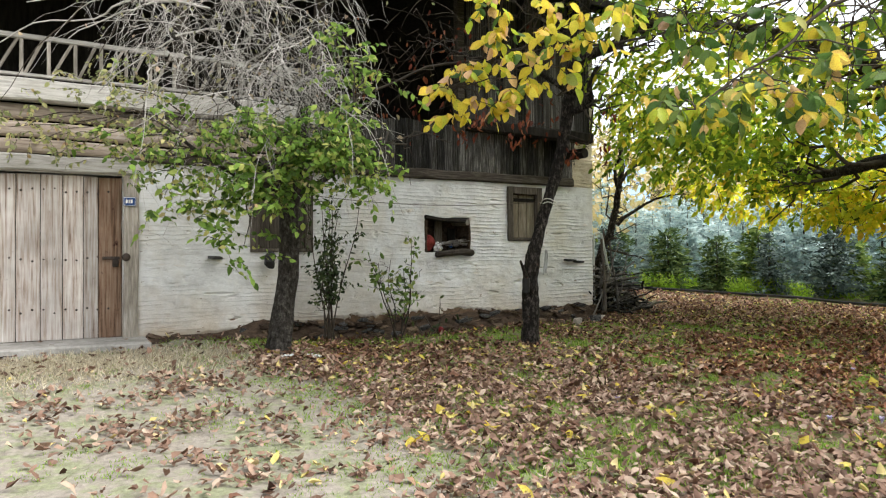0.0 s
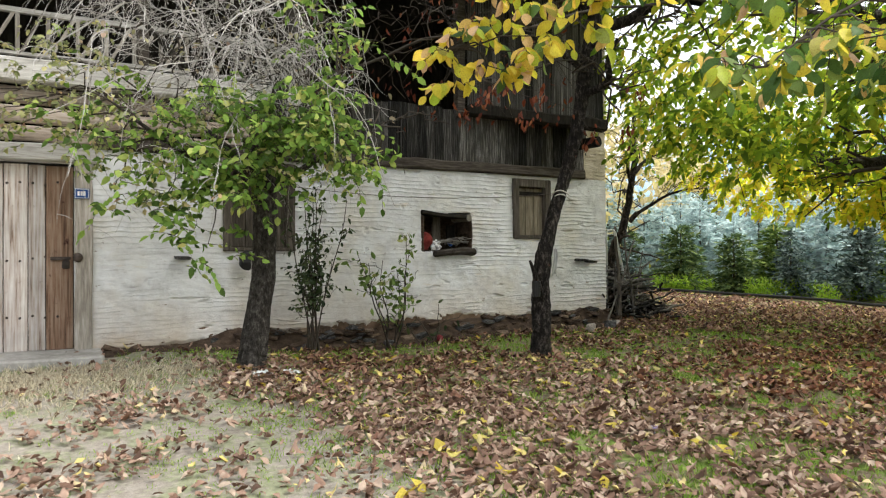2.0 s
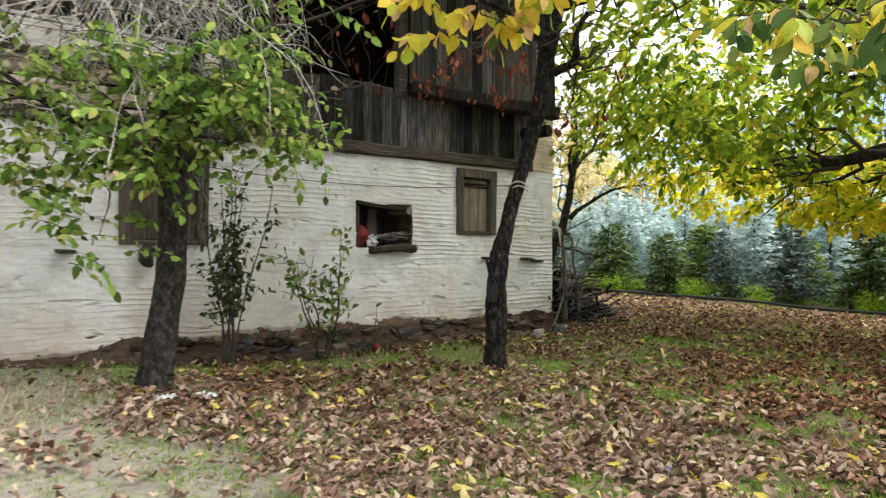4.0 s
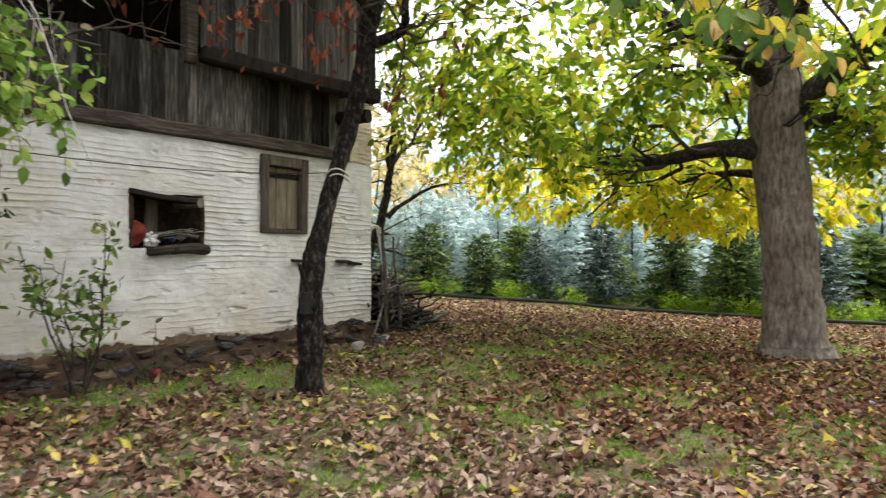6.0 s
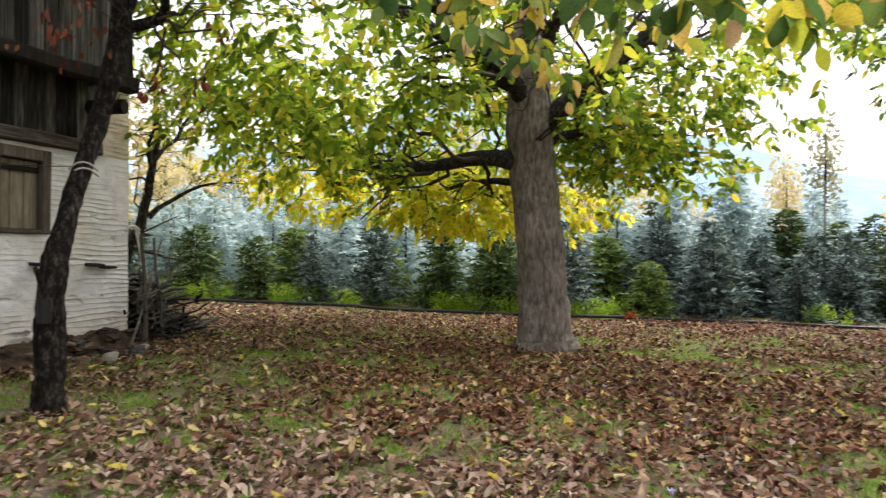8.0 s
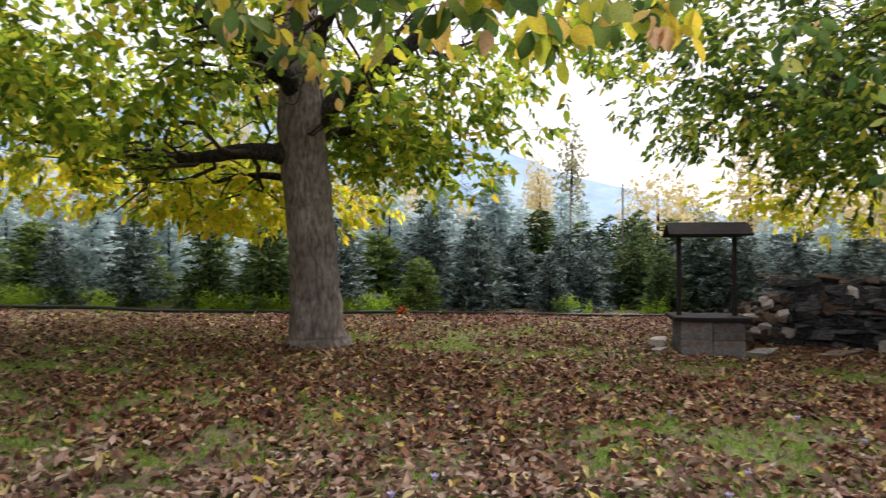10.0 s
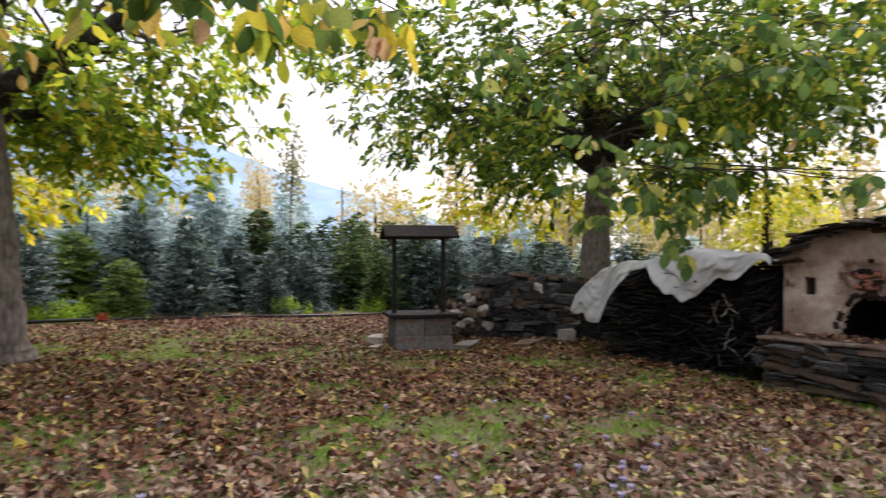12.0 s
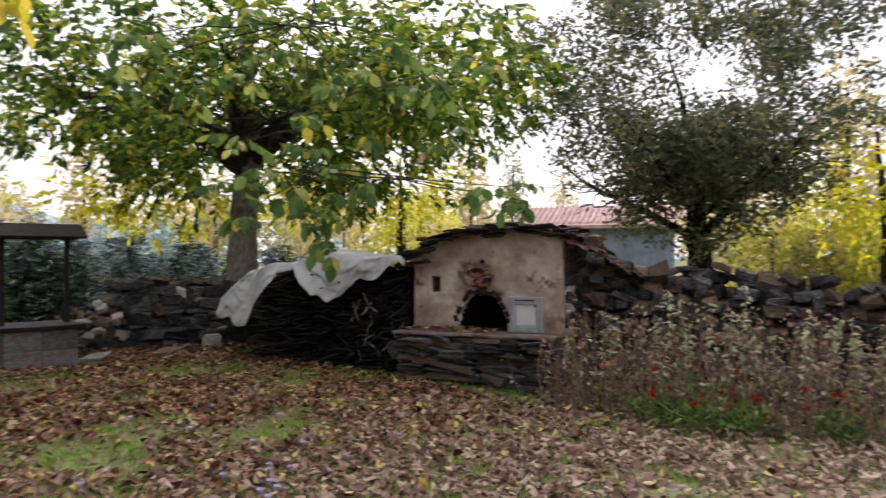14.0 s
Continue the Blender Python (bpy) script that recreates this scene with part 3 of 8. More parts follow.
def limewash_skin(name, xs, zs, ragged=True):
    """A hand-laid coat: broken wavy ridges, dents, chipped hem."""
    X, Z = np.meshgrid(xs, zs, indexing="ij")
    wav = Z / 0.062 + 0.6 * value_noise(X * 0.4, Z * 1.3, 21) + 0.38 * value_noise(X * 1.5, Z * 3.2, 31) + 0.28 * value_noise(X * 6, Z * 9, 33)
    saw = wav - np.floor(wav)
    strong = np.clip(0.3 + 1.1 * value_noise(X * 0.9, Z * 1.6, 41) + 0.95 * value_noise(X * 2.6, Z * 8, 43), 0.03, 1) * (0.55 + 0.45 * np.clip((X - 2.0) / 1.5, 0, 1))
    h = 0.0155 * strong * (1 - saw) ** 2.4 + 0.035 * value_noise(X * 0.7, Z * 0.9, 51) + 0.012 * value_noise(X * 4, Z * 6, 61) + 0.004 * value_noise(X * 17, Z * 24, 63)
    gash = value_noise(X * 2.1 + 40, Z * 8, 71)
    h = h - 0.035 * np.clip((gash - 0.52) * 7, 0, 1) - 0.02 * np.clip((value_noise(X * 6, Z * 6, 73) - 0.58) * 6, 0, 1)
    if not ragged:
        return grid_mesh(name, X, WALL_Y - h + 0.012, Z)
    hem = np.interp(X, [1, 2.4, 2.9, 3.6, 4.7, 5.6, 6.5, 9], [0.49, 0.5, 0.66, 0.69, 0.73, 0.66, 0.7, 0.62]) + 0.07 * value_noise(X * 1.6, X * 0 + 3, 81) + 0.06 * value_noise(X * 6, X * 0 + 9, 82) + 0.03 * value_noise(X * 21, X * 0 + 4, 83)
    h = h - 0.03 * np.clip(1 - (Z - hem) / 0.05, 0, 1) + 0.012 * np.clip(1 - (Z - hem) / 0.2, 0, 1)
    CX, CZ = np.meshgrid((xs[:-1] + xs[1:]) / 2, (zs[:-1] + zs[1:]) / 2, indexing="ij")
    flaked = (value_noise(CX * 7, CZ * 10, 85) > 0.42) & (CZ < hem[:-1, :-1] + 0.13)
    keep = (CZ > hem[:-1, :-1]) & ~flaked
    for x0, x1, z0, z1 in OPENINGS.values():
        wob = 0.03 * value_noise(CX * 6, CZ * 6, 87) if x0 > 5 and x1 < 6.5 else 0
        keep &= ~((CX > x0 - wob) & (CX < x1 + wob) & (CZ > z0 - wob) & (CZ < z1 + wob))
    keep &= ~((CX < 1.05) & (CZ > 0))
    return grid_mesh(name, X, WALL_Y - h + 0.012, Z, keep)


hpart("limewash_coat", limewash_skin("limewash", np.arange(0.80, 8.94, 0.018), np.arange(0.38, 2.905, 0.006)), LIME, "thick white limewash in uneven horizontal ridges", None, True)


YELLOWED = surface("yellowed limewash", [(0.25, (0.36, 0.31, 0.23)), (0.5, (0.52, 0.46, 0.36)), (0.8, (0.66, 0.62, 0.54))], 5, (1, 1, 3), 0.95, 0.9, 0.04)
corner = hpart("corner_wall", box_bm(8.56, WALL_Y + 0.06, 0.2, 8.96, 15.0, 6.3, 0.03, 0.02, 30), YELLOWED, "yellowed limewashed stone corner wall")
hpart("corner_coat", limewash_skin("corner_coat", np.arange(8.46, 8.955, 0.03), np.arange(2.91, 6.28, 0.01), False), YELLOWED, "yellowed limewash ridges over the corner", corner, True)
# back wall, inner wall and floor near black, gallery shade in their colour
hpart("back_wall", box_bm(-4.5, 14.6, 0.2, 8.55, 15.0, 6.3, 0.02), BLACK_WOOD_AND_SHADE)
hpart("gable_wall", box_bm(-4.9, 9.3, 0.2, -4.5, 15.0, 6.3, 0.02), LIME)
hpart("inner_wall", box_bm(-4.5, 12.0, 3.72, 8.55, 12.2, 6.2, 0.02), BLACK_WOOD_AND_SHADE, "inner wall of the open gallery, shade in its colour")
hpart("gallery_floor", box_bm(-4.5, 9.4, 3.55, 8.55, 14.6, 3.70, 0.02), BLACK_WOOD_AND_SHADE)

# beams along the front
hpart("sill_beam", box_bm(1.1, WALL_Y - 0.06, 2.905, 8.45, WALL_Y + 0.2, 3.06, 0.02, 0.018, 40), DARK_BEAM, "long dark sill beam over the white wall")
hpart("lintel", box_bm(-4.5, WALL_Y - 0.07, 2.725, 1.12, WALL_Y + 0.2, 2.93, 0.02, 0.015, 24), GREY_BEAM, "broad grey door lintel")
for z0, z1 in ((2.935, 3.13), (3.14, 3.35), (3.36, 3.57)):
    bm = bmesh.new()
    bmesh.ops.create_cone(bm, segments=12, radius1=(z1 - z0) / 2, radius2=(z1 - z0) / 2 * 0.92, depth=8.0, cap_ends=True, matrix=pose(-0.5, WALL_Y + 0.03, (z0 + z1) / 2) @ Matrix.Diagonal((1, 0.45, 1, 1)) @ pose(0, 0, 0, 0, 90, 0))
    bmesh.ops.subdivide_edges(bm, edges=[e for e in bm.edges if e.calc_length() > 3], cuts=20)
    for v in bm.verts:
        v.co += noise.noise_vector(v.co * 1.3) * 0.02
    hpart("log", bm, LOG_WOOD, "", None, True)
hpart("gallery_beam", box_bm(-4.5, WALL_Y - 0.16, 3.59, 3.55, WALL_Y + 0.1, 3.86, 0.02, 0.02, 30), GREY_BEAM, "squared pale grey beam under the railing")

# railing: rails, uprights and leaning braces
rail = hpart("railing", box_bm(-4.5, WALL_Y - 0.07, 4.37, 3.5, WALL_Y - 0.01, 4.43, 0.006, 0.01, 30), GREY_BEAM, "grey railing of uprights and slanting braces")
hpart("bottom_rail", box_bm(-4.5, WALL_Y - 0.07, 3.9, 3.5, WALL_Y - 0.01, 3.94, 0.006, 0.008, 30), GREY_BEAM, "", rail)
upright = box_bm(-0.022, -0.02, 0, 0.022, 0.02, 0.44, 0.004)
me = bpy.data.meshes.new("upright")
upright.to_mesh(me), upright.free()
me.materials.append(GREY_WOOD)
brace = box_bm(-0.018, -0.012, 0, 0.018, 0.012, 0.5, 0.003)
mb = bpy.data.meshes.new("brace")
brace.to_mesh(mb), brace.free()
mb.materials.append(GREY_WOOD)


def place(name, mesh, parent, m):
    """One more piece on a shared mesh, at a world pose m."""
    ob = new(name, mesh)
    ob.parent = parent
    ob.matrix_parent_inverse = parent.matrix_basis.inverted()
    ob.matrix_basis = m
    return ob


for i in range(26):
    x = -4.2 + i * 0.3
    place("upright", me, rail, pose(x, WALL_Y - 0.04, 3.93))
    if i % 2 == 0:
        place("brace", mb, rail, pose(x + 0.04, WALL_Y - 0.045, 3.94, 0, 27))
    else:
        place("brace", mb, rail, pose(x + 0.04, WALL_Y - 0.045, 3.94, 0, 24))

# plank panel between sill and gallery
def plank_mesh(w, h, name="plank"):
    bm = box_bm(-w / 2, -0.014, 0, w / 2, 0.014, h, 0.004)
    m = bpy.data.meshes.new(name)
    bm.to_mesh(m), bm.free()
    m.materials.append(DARK_PLANK)
    return m


plank_sizes = [plank_mesh(w, 1.0) for w in (0.11, 0.135, 0.16)]
g = np.random.default_rng(5)
panel = hpart("plank_panel", box_bm(3.5, WALL_Y + 0.11, 3.06, 8.5, WALL_Y + 0.14, 3.8, 0), BLACK_WOOD_AND_SHADE, "dark weathered upright boards")
x = 3.55
while x < 8.45:
    k = int(g.integers(3))
    w = (0.11, 0.135, 0.16)[k]
    h = 0.79 + g.normal(0, 0.015) if x < 6.15 else 0.8
    place("plank", plank_sizes[k], panel, pose(x + w / 2, WALL_Y + g.normal(0.02, 0.006), 3.055, g.normal(0, 0.4), g.normal(0, 0.5), g.normal(0, 1.5)) @ Matrix.Diagonal((1, 1, h, 1)))
    x += w + 0.006

# jettied upper wall, set askew over the right end
A, B = Vector((6.15, 9.22, 3.85)), Vector((8.30, 8.68, 3.70))
jet = (B - A)
yaw = math.degrees(math.atan2(jet.y, jet.x))
bm = box_bm(0, -0.1, -0.09, jet.length + 0.1, 0.12, 0.09, 0.025, 0.02, 14)
jb = hpart("jetty_beam", bm, BLACK_WOOD_AND_SHADE, "heavy black beam under the jettied upper wall")
jb.matrix_basis = pose(*A, 0, -math.degrees(math.asin(jet.z / jet.length)) * 1.0, yaw)
bm = bmesh.new()
bmesh.ops.create_cone(bm, segments=10, radius1=0.1, radius2=0.085, depth=0.9, cap_ends=True, matrix=pose(8.3, 9.25, 3.46, 90, 0, 8))
for v in bm.verts:
    v.co += noise.noise_vector(v.co * 3) * 0.02
hpart("jetty_log", bm, BLACK_WOOD_AND_SHADE, "projecting black log end")
upper = hpart("jetty_wall", box_bm(0, 0.05, 0.1, jet.length, 0.08, 2.5, 0), BLACK_WOOD_AND_SHADE, "jettied upper wall of dark boards")
upper.matrix_basis = pose(A.x, A.y, A.z, 0, 0, yaw)
s = 0.0
while s < jet.length - 0.05:
    k = int(g.integers(3))
    w = (0.11, 0.135, 0.16)[k]
    p = A + jet * ((s + w / 2) / jet.length)
    place("plank", plank_sizes[k], upper, pose(p.x, p.y, p.z + 0.06, g.normal(0, 0.3), g.normal(0, 0.5), yaw + g.normal(0, 1)) @ Matrix.Diagonal((1, 1, 2.45, 1)))
    s += w + 0.006
hpart("jetty_return", box_bm(8.27, 8.68, 3.74, 8.33, 9.3, 6.1, 0.01), DARK_PLANK)
for px in (6.05, 3.6, 1.6, -1.4):
    hpart("gallery_post", box_bm(px - 0.07, WALL_Y - 0.06, 3.72, px + 0.07, WALL_Y + 0.08, 6.0, 0.012, 0.012, 8), DARK_BEAM)

# roof with a deep eave; its near black includes the shade beneath
bm = bmesh.new()
vs = [bm.verts.new(p) for p in ((-5.6, 7.9, 5.75), (10.1, 7.9, 5.75), (10.1, 12.2, 7.7), (-5.6, 12.2, 7.7), (10.1, 16.0, 5.8), (-5.6, 16.0, 5.8))]
bm.faces.new(vs[:4]), bm.faces.new((vs[3], vs[2], vs[4], vs[5]))
ex = bmesh.ops.extrude_face_region(bm, geom=bm.faces[:])
for v in ex["geom"]:
    if isinstance(v, bmesh.types.BMVert):
        v.co.z += 0.12
bmesh.ops.recalc_face_normals(bm, faces=bm.faces)
hpart("roof", bm, BLACK_WOOD_AND_SHADE, "dark overhanging roof")
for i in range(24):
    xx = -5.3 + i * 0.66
    rb = hpart("rafter", box_bm(-0.05, 0, -0.12, 0.05, 4.6, 0, 0.01), BLACK_WOOD_AND_SHADE)
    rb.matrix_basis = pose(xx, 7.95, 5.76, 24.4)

# door leaf, jamb and step
door = hpart("plank_door", box_bm(-1.25, WALL_Y + 0.14, 0.56, 0.86, WALL_Y + 0.16, 2.70, 0), BLACK_WOOD_AND_SHADE, "weathered plank door with an iron hasp")
g = np.random.default_rng(11)
x = -1.24
for w in (0.3, 0.3, 0.28, 0.27, 0.25, 0.24, 0.175, 0.285):
    bm = box_bm(-w / 2 + 0.004, -0.018, 0, w / 2 - 0.004, 0.018, 2.12 + g.normal(0, 0.006), 0.005, 0.004, 10)
    pl = part("plank", bm, DOOR_RED if w == 0.285 else DOOR_WOOD)
    pl.parent = door
    pl.matrix_parent_inverse = door.matrix_basis.inverted()
    pl.matrix_basis = pose(x + w / 2, WALL_Y + 0.10 + g.normal(0, 0.004), 0.57)
    x += w
nail = bmesh.new()
bmesh.ops.create_cone(nail, segments=6, radius1=0.016, radius2=0.01, depth=0.012, cap_ends=True, matrix=pose(0, 0, 0, 90))
mn = bpy.data.meshes.new("nail")
nail.to_mesh(mn), nail.free()
mn.materials.append(IRON)
for zz in (1.62, 2.5, 0.95):
    for i in range(16):
        place("nail", mn, door, pose(-1.18 + i * 0.125, WALL_Y + 0.077, zz + g.normal(0, 0.02)))
hpart("door_jamb", box_bm(0.87, WALL_Y - 0.05, 0.5, 1.05, WALL_Y + 0.2, 2.72, 0.012, 0.012, 14), GREY_WOOD, "grey weathered door post")
hasp = hpart("hasp", box_bm(0.62, WALL_Y + 0.05, 1.60, 0.83, WALL_Y + 0.078, 1.64, 0.005), IRON, "iron hasp and padlock")
bm = box_bm(0.74, WALL_Y + 0.02, 1.50, 0.82, WALL_Y + 0.05, 1.60, 0.012)
hpart("padlock", bm, IRON, "", hasp)
bm = bmesh.new()
bmesh.ops.create_uvsphere(bm, u_segments=10, v_segments=8, radius=0.055, matrix=pose(0.9, WALL_Y - 0.06, 1.63) @ Matrix.Diagonal((1, 0.6, 1, 1)))
hpart("knob", bm, IRON, "", hasp)
hpart("doorstep", box_bm(-3.5, WALL_Y - 0.75, 0.2, 1.14, WALL_Y + 0.12, 0.565, 0.02, 0.012, 20), CONCRETE, "worn pale concrete doorstep")
# plate beside the door, its figures as plain bars
plate = hpart("wall_plate", box_bm(0.86, WALL_Y - 0.068, 2.31, 1.02, WALL_Y - 0.052, 2.43, 0.005), BLUE_ENAMEL, "small blue enamel plate with a white rim")
for dx in (0.895, 0.927, 0.955):
    hpart("bar", box_bm(dx, WALL_Y - 0.073, 2.345, dx + 0.022, WALL_Y - 0.0685, 2.395, 0.001), WHITE_ENAMEL, "", plate)
for a in ((0.868, 2.316, 1.012, 2.322), (0.868, 2.418, 1.012, 2.424), (0.868, 2.322, 0.874, 2.418), (1.006, 2.322, 1.012, 2.418)):
    hpart("rim", box_bm(a[0], WALL_Y - 0.072, a[1], a[2], WALL_Y - 0.0685, a[3], 0.0008), WHITE_ENAMEL, "", plate)


def shuttered(name, x0, x1, z0, z1, label, boards, board_wood):
    """A window in a heavy frame, shut with boards."""
    w = hpart(name, box_bm(x0, WALL_Y + 0.16, z0, x1, WALL_Y + 0.18, z1, 0), BLACK_WOOD_AND_SHADE, label)
    t = 0.11
    hpart("frame_post", box_bm(x0, WALL_Y - 0.035, z0, x0 + t, WALL_Y + 0.16, z1, 0.01, 0.008, 8), GREY_DARK, "", w)
    hpart("frame_post", box_bm(x1 - t, WALL_Y - 0.035, z0, x1, WALL_Y + 0.16, z1, 0.01, 0.008, 8), GREY_DARK, "", w)
    hpart("frame_head", box_bm(x0 + t, WALL_Y - 0.03, z1 - 0.13, x1 - t, WALL_Y + 0.16, z1, 0.01, 0.008, 6), GREY_DARK, "", w)
    hpart("window_sill", box_bm(x0 + t, WALL_Y - 0.03, z0, x1 - t, WALL_Y + 0.16, z0 + 0.05, 0.01, 0.006, 6), GREY_DARK, "", w)
    n = boards
    bw = (x1 - x0 - 2 * t) / n
    for i in range(n):
        hpart("shutter_board", box_bm(x0 + t + i * bw + 0.004, WALL_Y + 0.06, z0 + 0.055, x0 + t + (i + 1) * bw - 0.004, WALL_Y + 0.085, z1 - 0.14, 0.006, 0.004, 6), board_wood, "", w)
    hpart("shutter_bar", box_bm(x0 + t + 0.01, WALL_Y + 0.03, z1 - 0.26, x1 - t - 0.01, WALL_Y + 0.058, z1 - 0.20, 0.006, 0.004, 4), BLACK_WOOD_AND_SHADE, "", w)


GREY_DARK = surface("grey brown wood", [(0.25, (0.028, 0.023, 0.019)), (0.5, (0.095, 0.081, 0.067)), (0.8, (0.21, 0.187, 0.158))], 8, (5, 5, 0.4), 0.85, 0.6, 0.01, 0.3, 2)
SHUTTER_TAN = surface("weathered tan boards", [(0.25, (0.09, 0.075, 0.055)), (0.5, (0.2, 0.17, 0.125)), (0.8, (0.32, 0.285, 0.22))], 8, (5, 5, 0.4), 0.85, 0.6, 0.01, 0.3, 2)
shuttered("window_1", 7.01, 7.74, 1.90, 2.85, "small window shut with grey boards", 3, SHUTTER_TAN)
shuttered("window_2", 2.55, 3.48, 1.70, 2.86, "dark shuttered window behind the leafy tree", 4, GREY_DARK)

# the niche and its clutter
hpart("niche_back", box_bm(5.36, WALL_Y + 0.42, 1.6, 6.29, WALL_Y + 0.46, 2.36, 0), DARK_EARTH_AND_SHADE)
g = np.random.default_rng(19)
lt = hpart("niche_lintel", box_bm(-0.4, -0.02, -0.03, 0.4, 0.4, 0.03, 0.01, 0.03, 18), BLACK_WOOD_AND_SHADE, "rough sagging dark lintel of the niche")
lt.matrix_basis = pose(5.78, WALL_Y - 0.005, 2.245, 0, 4.5)
bm = bmesh.new()
bmesh.ops.create_cone(bm, segments=12, radius1=0.058, radius2=0.05, depth=0.42, cap_ends=True, matrix=pose(6.18, WALL_Y + 0.19, 2.2, 90, 0, 4))
for v in bm.verts:
    v.co += noise.noise_vector(v.co * 12) * 0.012
hpart("niche_log", bm, GREY_WOOD, "sawn log end in the corner of the niche")
hpart("niche_cheek", box_bm(5.38, WALL_Y + 0.0, 1.7, 5.43, WALL_Y + 0.42, 2.24, 0.02, 0.035, 10), DARK_EARTH_AND_SHADE)
hpart("niche_cheek", box_bm(6.21, WALL_Y + 0.0, 1.7, 6.27, WALL_Y + 0.42, 2.24, 0.02, 0.035, 10), DARK_EARTH_AND_SHADE)
hpart("niche_board", box_bm(5.7, WALL_Y + 0.25, 1.7, 5.84, WALL_Y + 0.28, 2.23, 0.006, 0.006, 6), GREY_DARK, "upright grey board inside the niche")
hpart("niche_board", box_bm(5.98, WALL_Y + 0.3, 1.7, 6.12, WALL_Y + 0.33, 2.1, 0.006, 0.006, 6), BLACK_WOOD_AND_SHADE)
for x0, x1, z0, z1, dy in ((5.58, 5.92, 1.64, 1.74, 0.0), (5.86, 6.31, 1.63, 1.73, -0.03)):
    hpart("niche_sill", box_bm(x0, WALL_Y - 0.07 + dy, z0, x1, WALL_Y + 0.1, z1, 0.03, 0.045, 10), DARK_BEAM, "rough piece of dark wood as a sill")

# ---- trees ----
def sprout(lines, count, length, gen, lift=0.25, taper=0.5, start=0.3, spread=1.0, wob=0.08, droop=0.0):
    """Side branches that grow out of given lines."""
    out = []
    for _ in range(count):
        p, r = lines[int(gen.integers(len(lines)))]
        k = gen.uniform(start, 1.0) * (len(p) - 1)
        i = min(int(k), len(p) - 2)
        a = p[i] + (p[i + 1] - p[i]) * (k - i)
        d = unit(p[i + 1] - p[i])
        side = unit(gen.normal(0, 1, 3) * (1, 1, 0.6))
        way = unit(d * 0.6 + side * spread + (0, 0, lift))
        ln = length * gen.uniform(0.5, 1.2)
        q = bent(a, a + way * ln, 6, wob * ln, droop * ln, gen)
        r0 = max(0.004, r[i] * taper)
        out.append((q, np.linspace(r0, max(0.003, r0 * 0.3), 6)))
    return out


def compound_leaves(tips, ways, gen, leaflets=7, size=0.11, rachis=0.26, fall=0.9, simple=False):
    """Walnut leaves: stalks with paired leaflets that hang from twig tips."""
    n = len(tips)
    ways = unit(ways + (0, 0, -fall) * np.abs(gen.normal(0.7, 0.4, (n, 1))))
    side = unit(np.cross(ways, [[0, 0, 1.0]]) + 1e-6)
    at, al, up, ln = [], [], [], []
    for k in range(leaflets):
        s = 0.35 + 0.65 * (k // 2) / max(1, (leaflets - 1) // 2)
        sg = 0.0 if k == leaflets - 1 else (1 if k % 2 else -1)
        pos = tips + ways * rachis * s
        way = unit(ways * (0.55 if sg else 1.0) + side * sg * 0.9 + (0, 0, -0.3) + gen.normal(0, 0.35, (n, 3)))
        at.append(pos), al.append(way)
        up.append(unit(np.cross(way, side * (sg or 1)) + (0, 0, 0.6) + gen.normal(0, 0.8, (n, 3))))
        ln.append(size * gen.uniform(0.65, 1.25, n) * (1.15 if not sg else 1))
    at, al, up, ln = np.concatenate(at), np.concatenate(al), np.concatenate(up), np.concatenate(ln)
    return leaf_arrays(at, al, up, ln, ln * gen.uniform(0.46, 0.62, len(ln)), gen.uniform(-0.1, 0.35, len(ln)), gen.uniform(0.0, 0.4, len(ln)), simple)


def join(arrays):
    vs, fs, n = [], [], 0
    for v, f in arrays:
        vs.append(v), fs.append(f + n)
        n += len(v)
    return np.concatenate(vs), np.concatenate(fs)


def trunk_line(pts, radii, n=26, wob=0.02, gen=rng):
    pts, radii = np.asarray(pts, float), np.asarray(radii, float)
    s = np.linspace(0, len(pts) - 1, n)
    i = np.arange(len(pts))
    p = np.stack([np.interp(s, i, pts[:, k]) for k in range(3)], -1)
    for _ in range(2):
        p[1:-1] = (p[:-2] + 2 * p[1:-1] + p[2:]) / 4
    p[1:-1, :2] += gen.normal(0, wob, (n - 2, 2))
    return p, np.interp(s, i, radii)


def bark_trunk(name, line, mat, parent, sides=20, rough=0.06, label=""):
    v, f = tubes([line], sides)
    me = from_arrays(name, v, f)
    r = np.repeat(line[1], sides)
    c = np.repeat(line[0], sides, axis=0)
    lump = np.array([noise.noise(Vector((p[0] * 3.5, p[1] * 3.5, p[2] * 1.4))) + 0.5 * noise.noise(Vector((p[0] * 14, p[1] * 14, p[2] * 3))) for p in v])
    v = c + (v - c) * (1 + rough * 2.2 * lump[:, None])
    me.vertices.foreach_set("co", v.astype(np.float32).ravel())
    return world_part(name, me, mat, parent, label)


def world_part(name, me, mat, parent, label="", smooth=True):
    """A part whose mesh is given in world places."""
    ob = part(name, me, mat, None, label, smooth)
    ob.parent = parent
    ob.matrix_parent_inverse = parent.matrix_basis.inverted()
    return ob


def stuff_part(name, me, mat, parent, label=""):
    return tagged(world_part(name, me, mat, parent, label), kind="stuff")


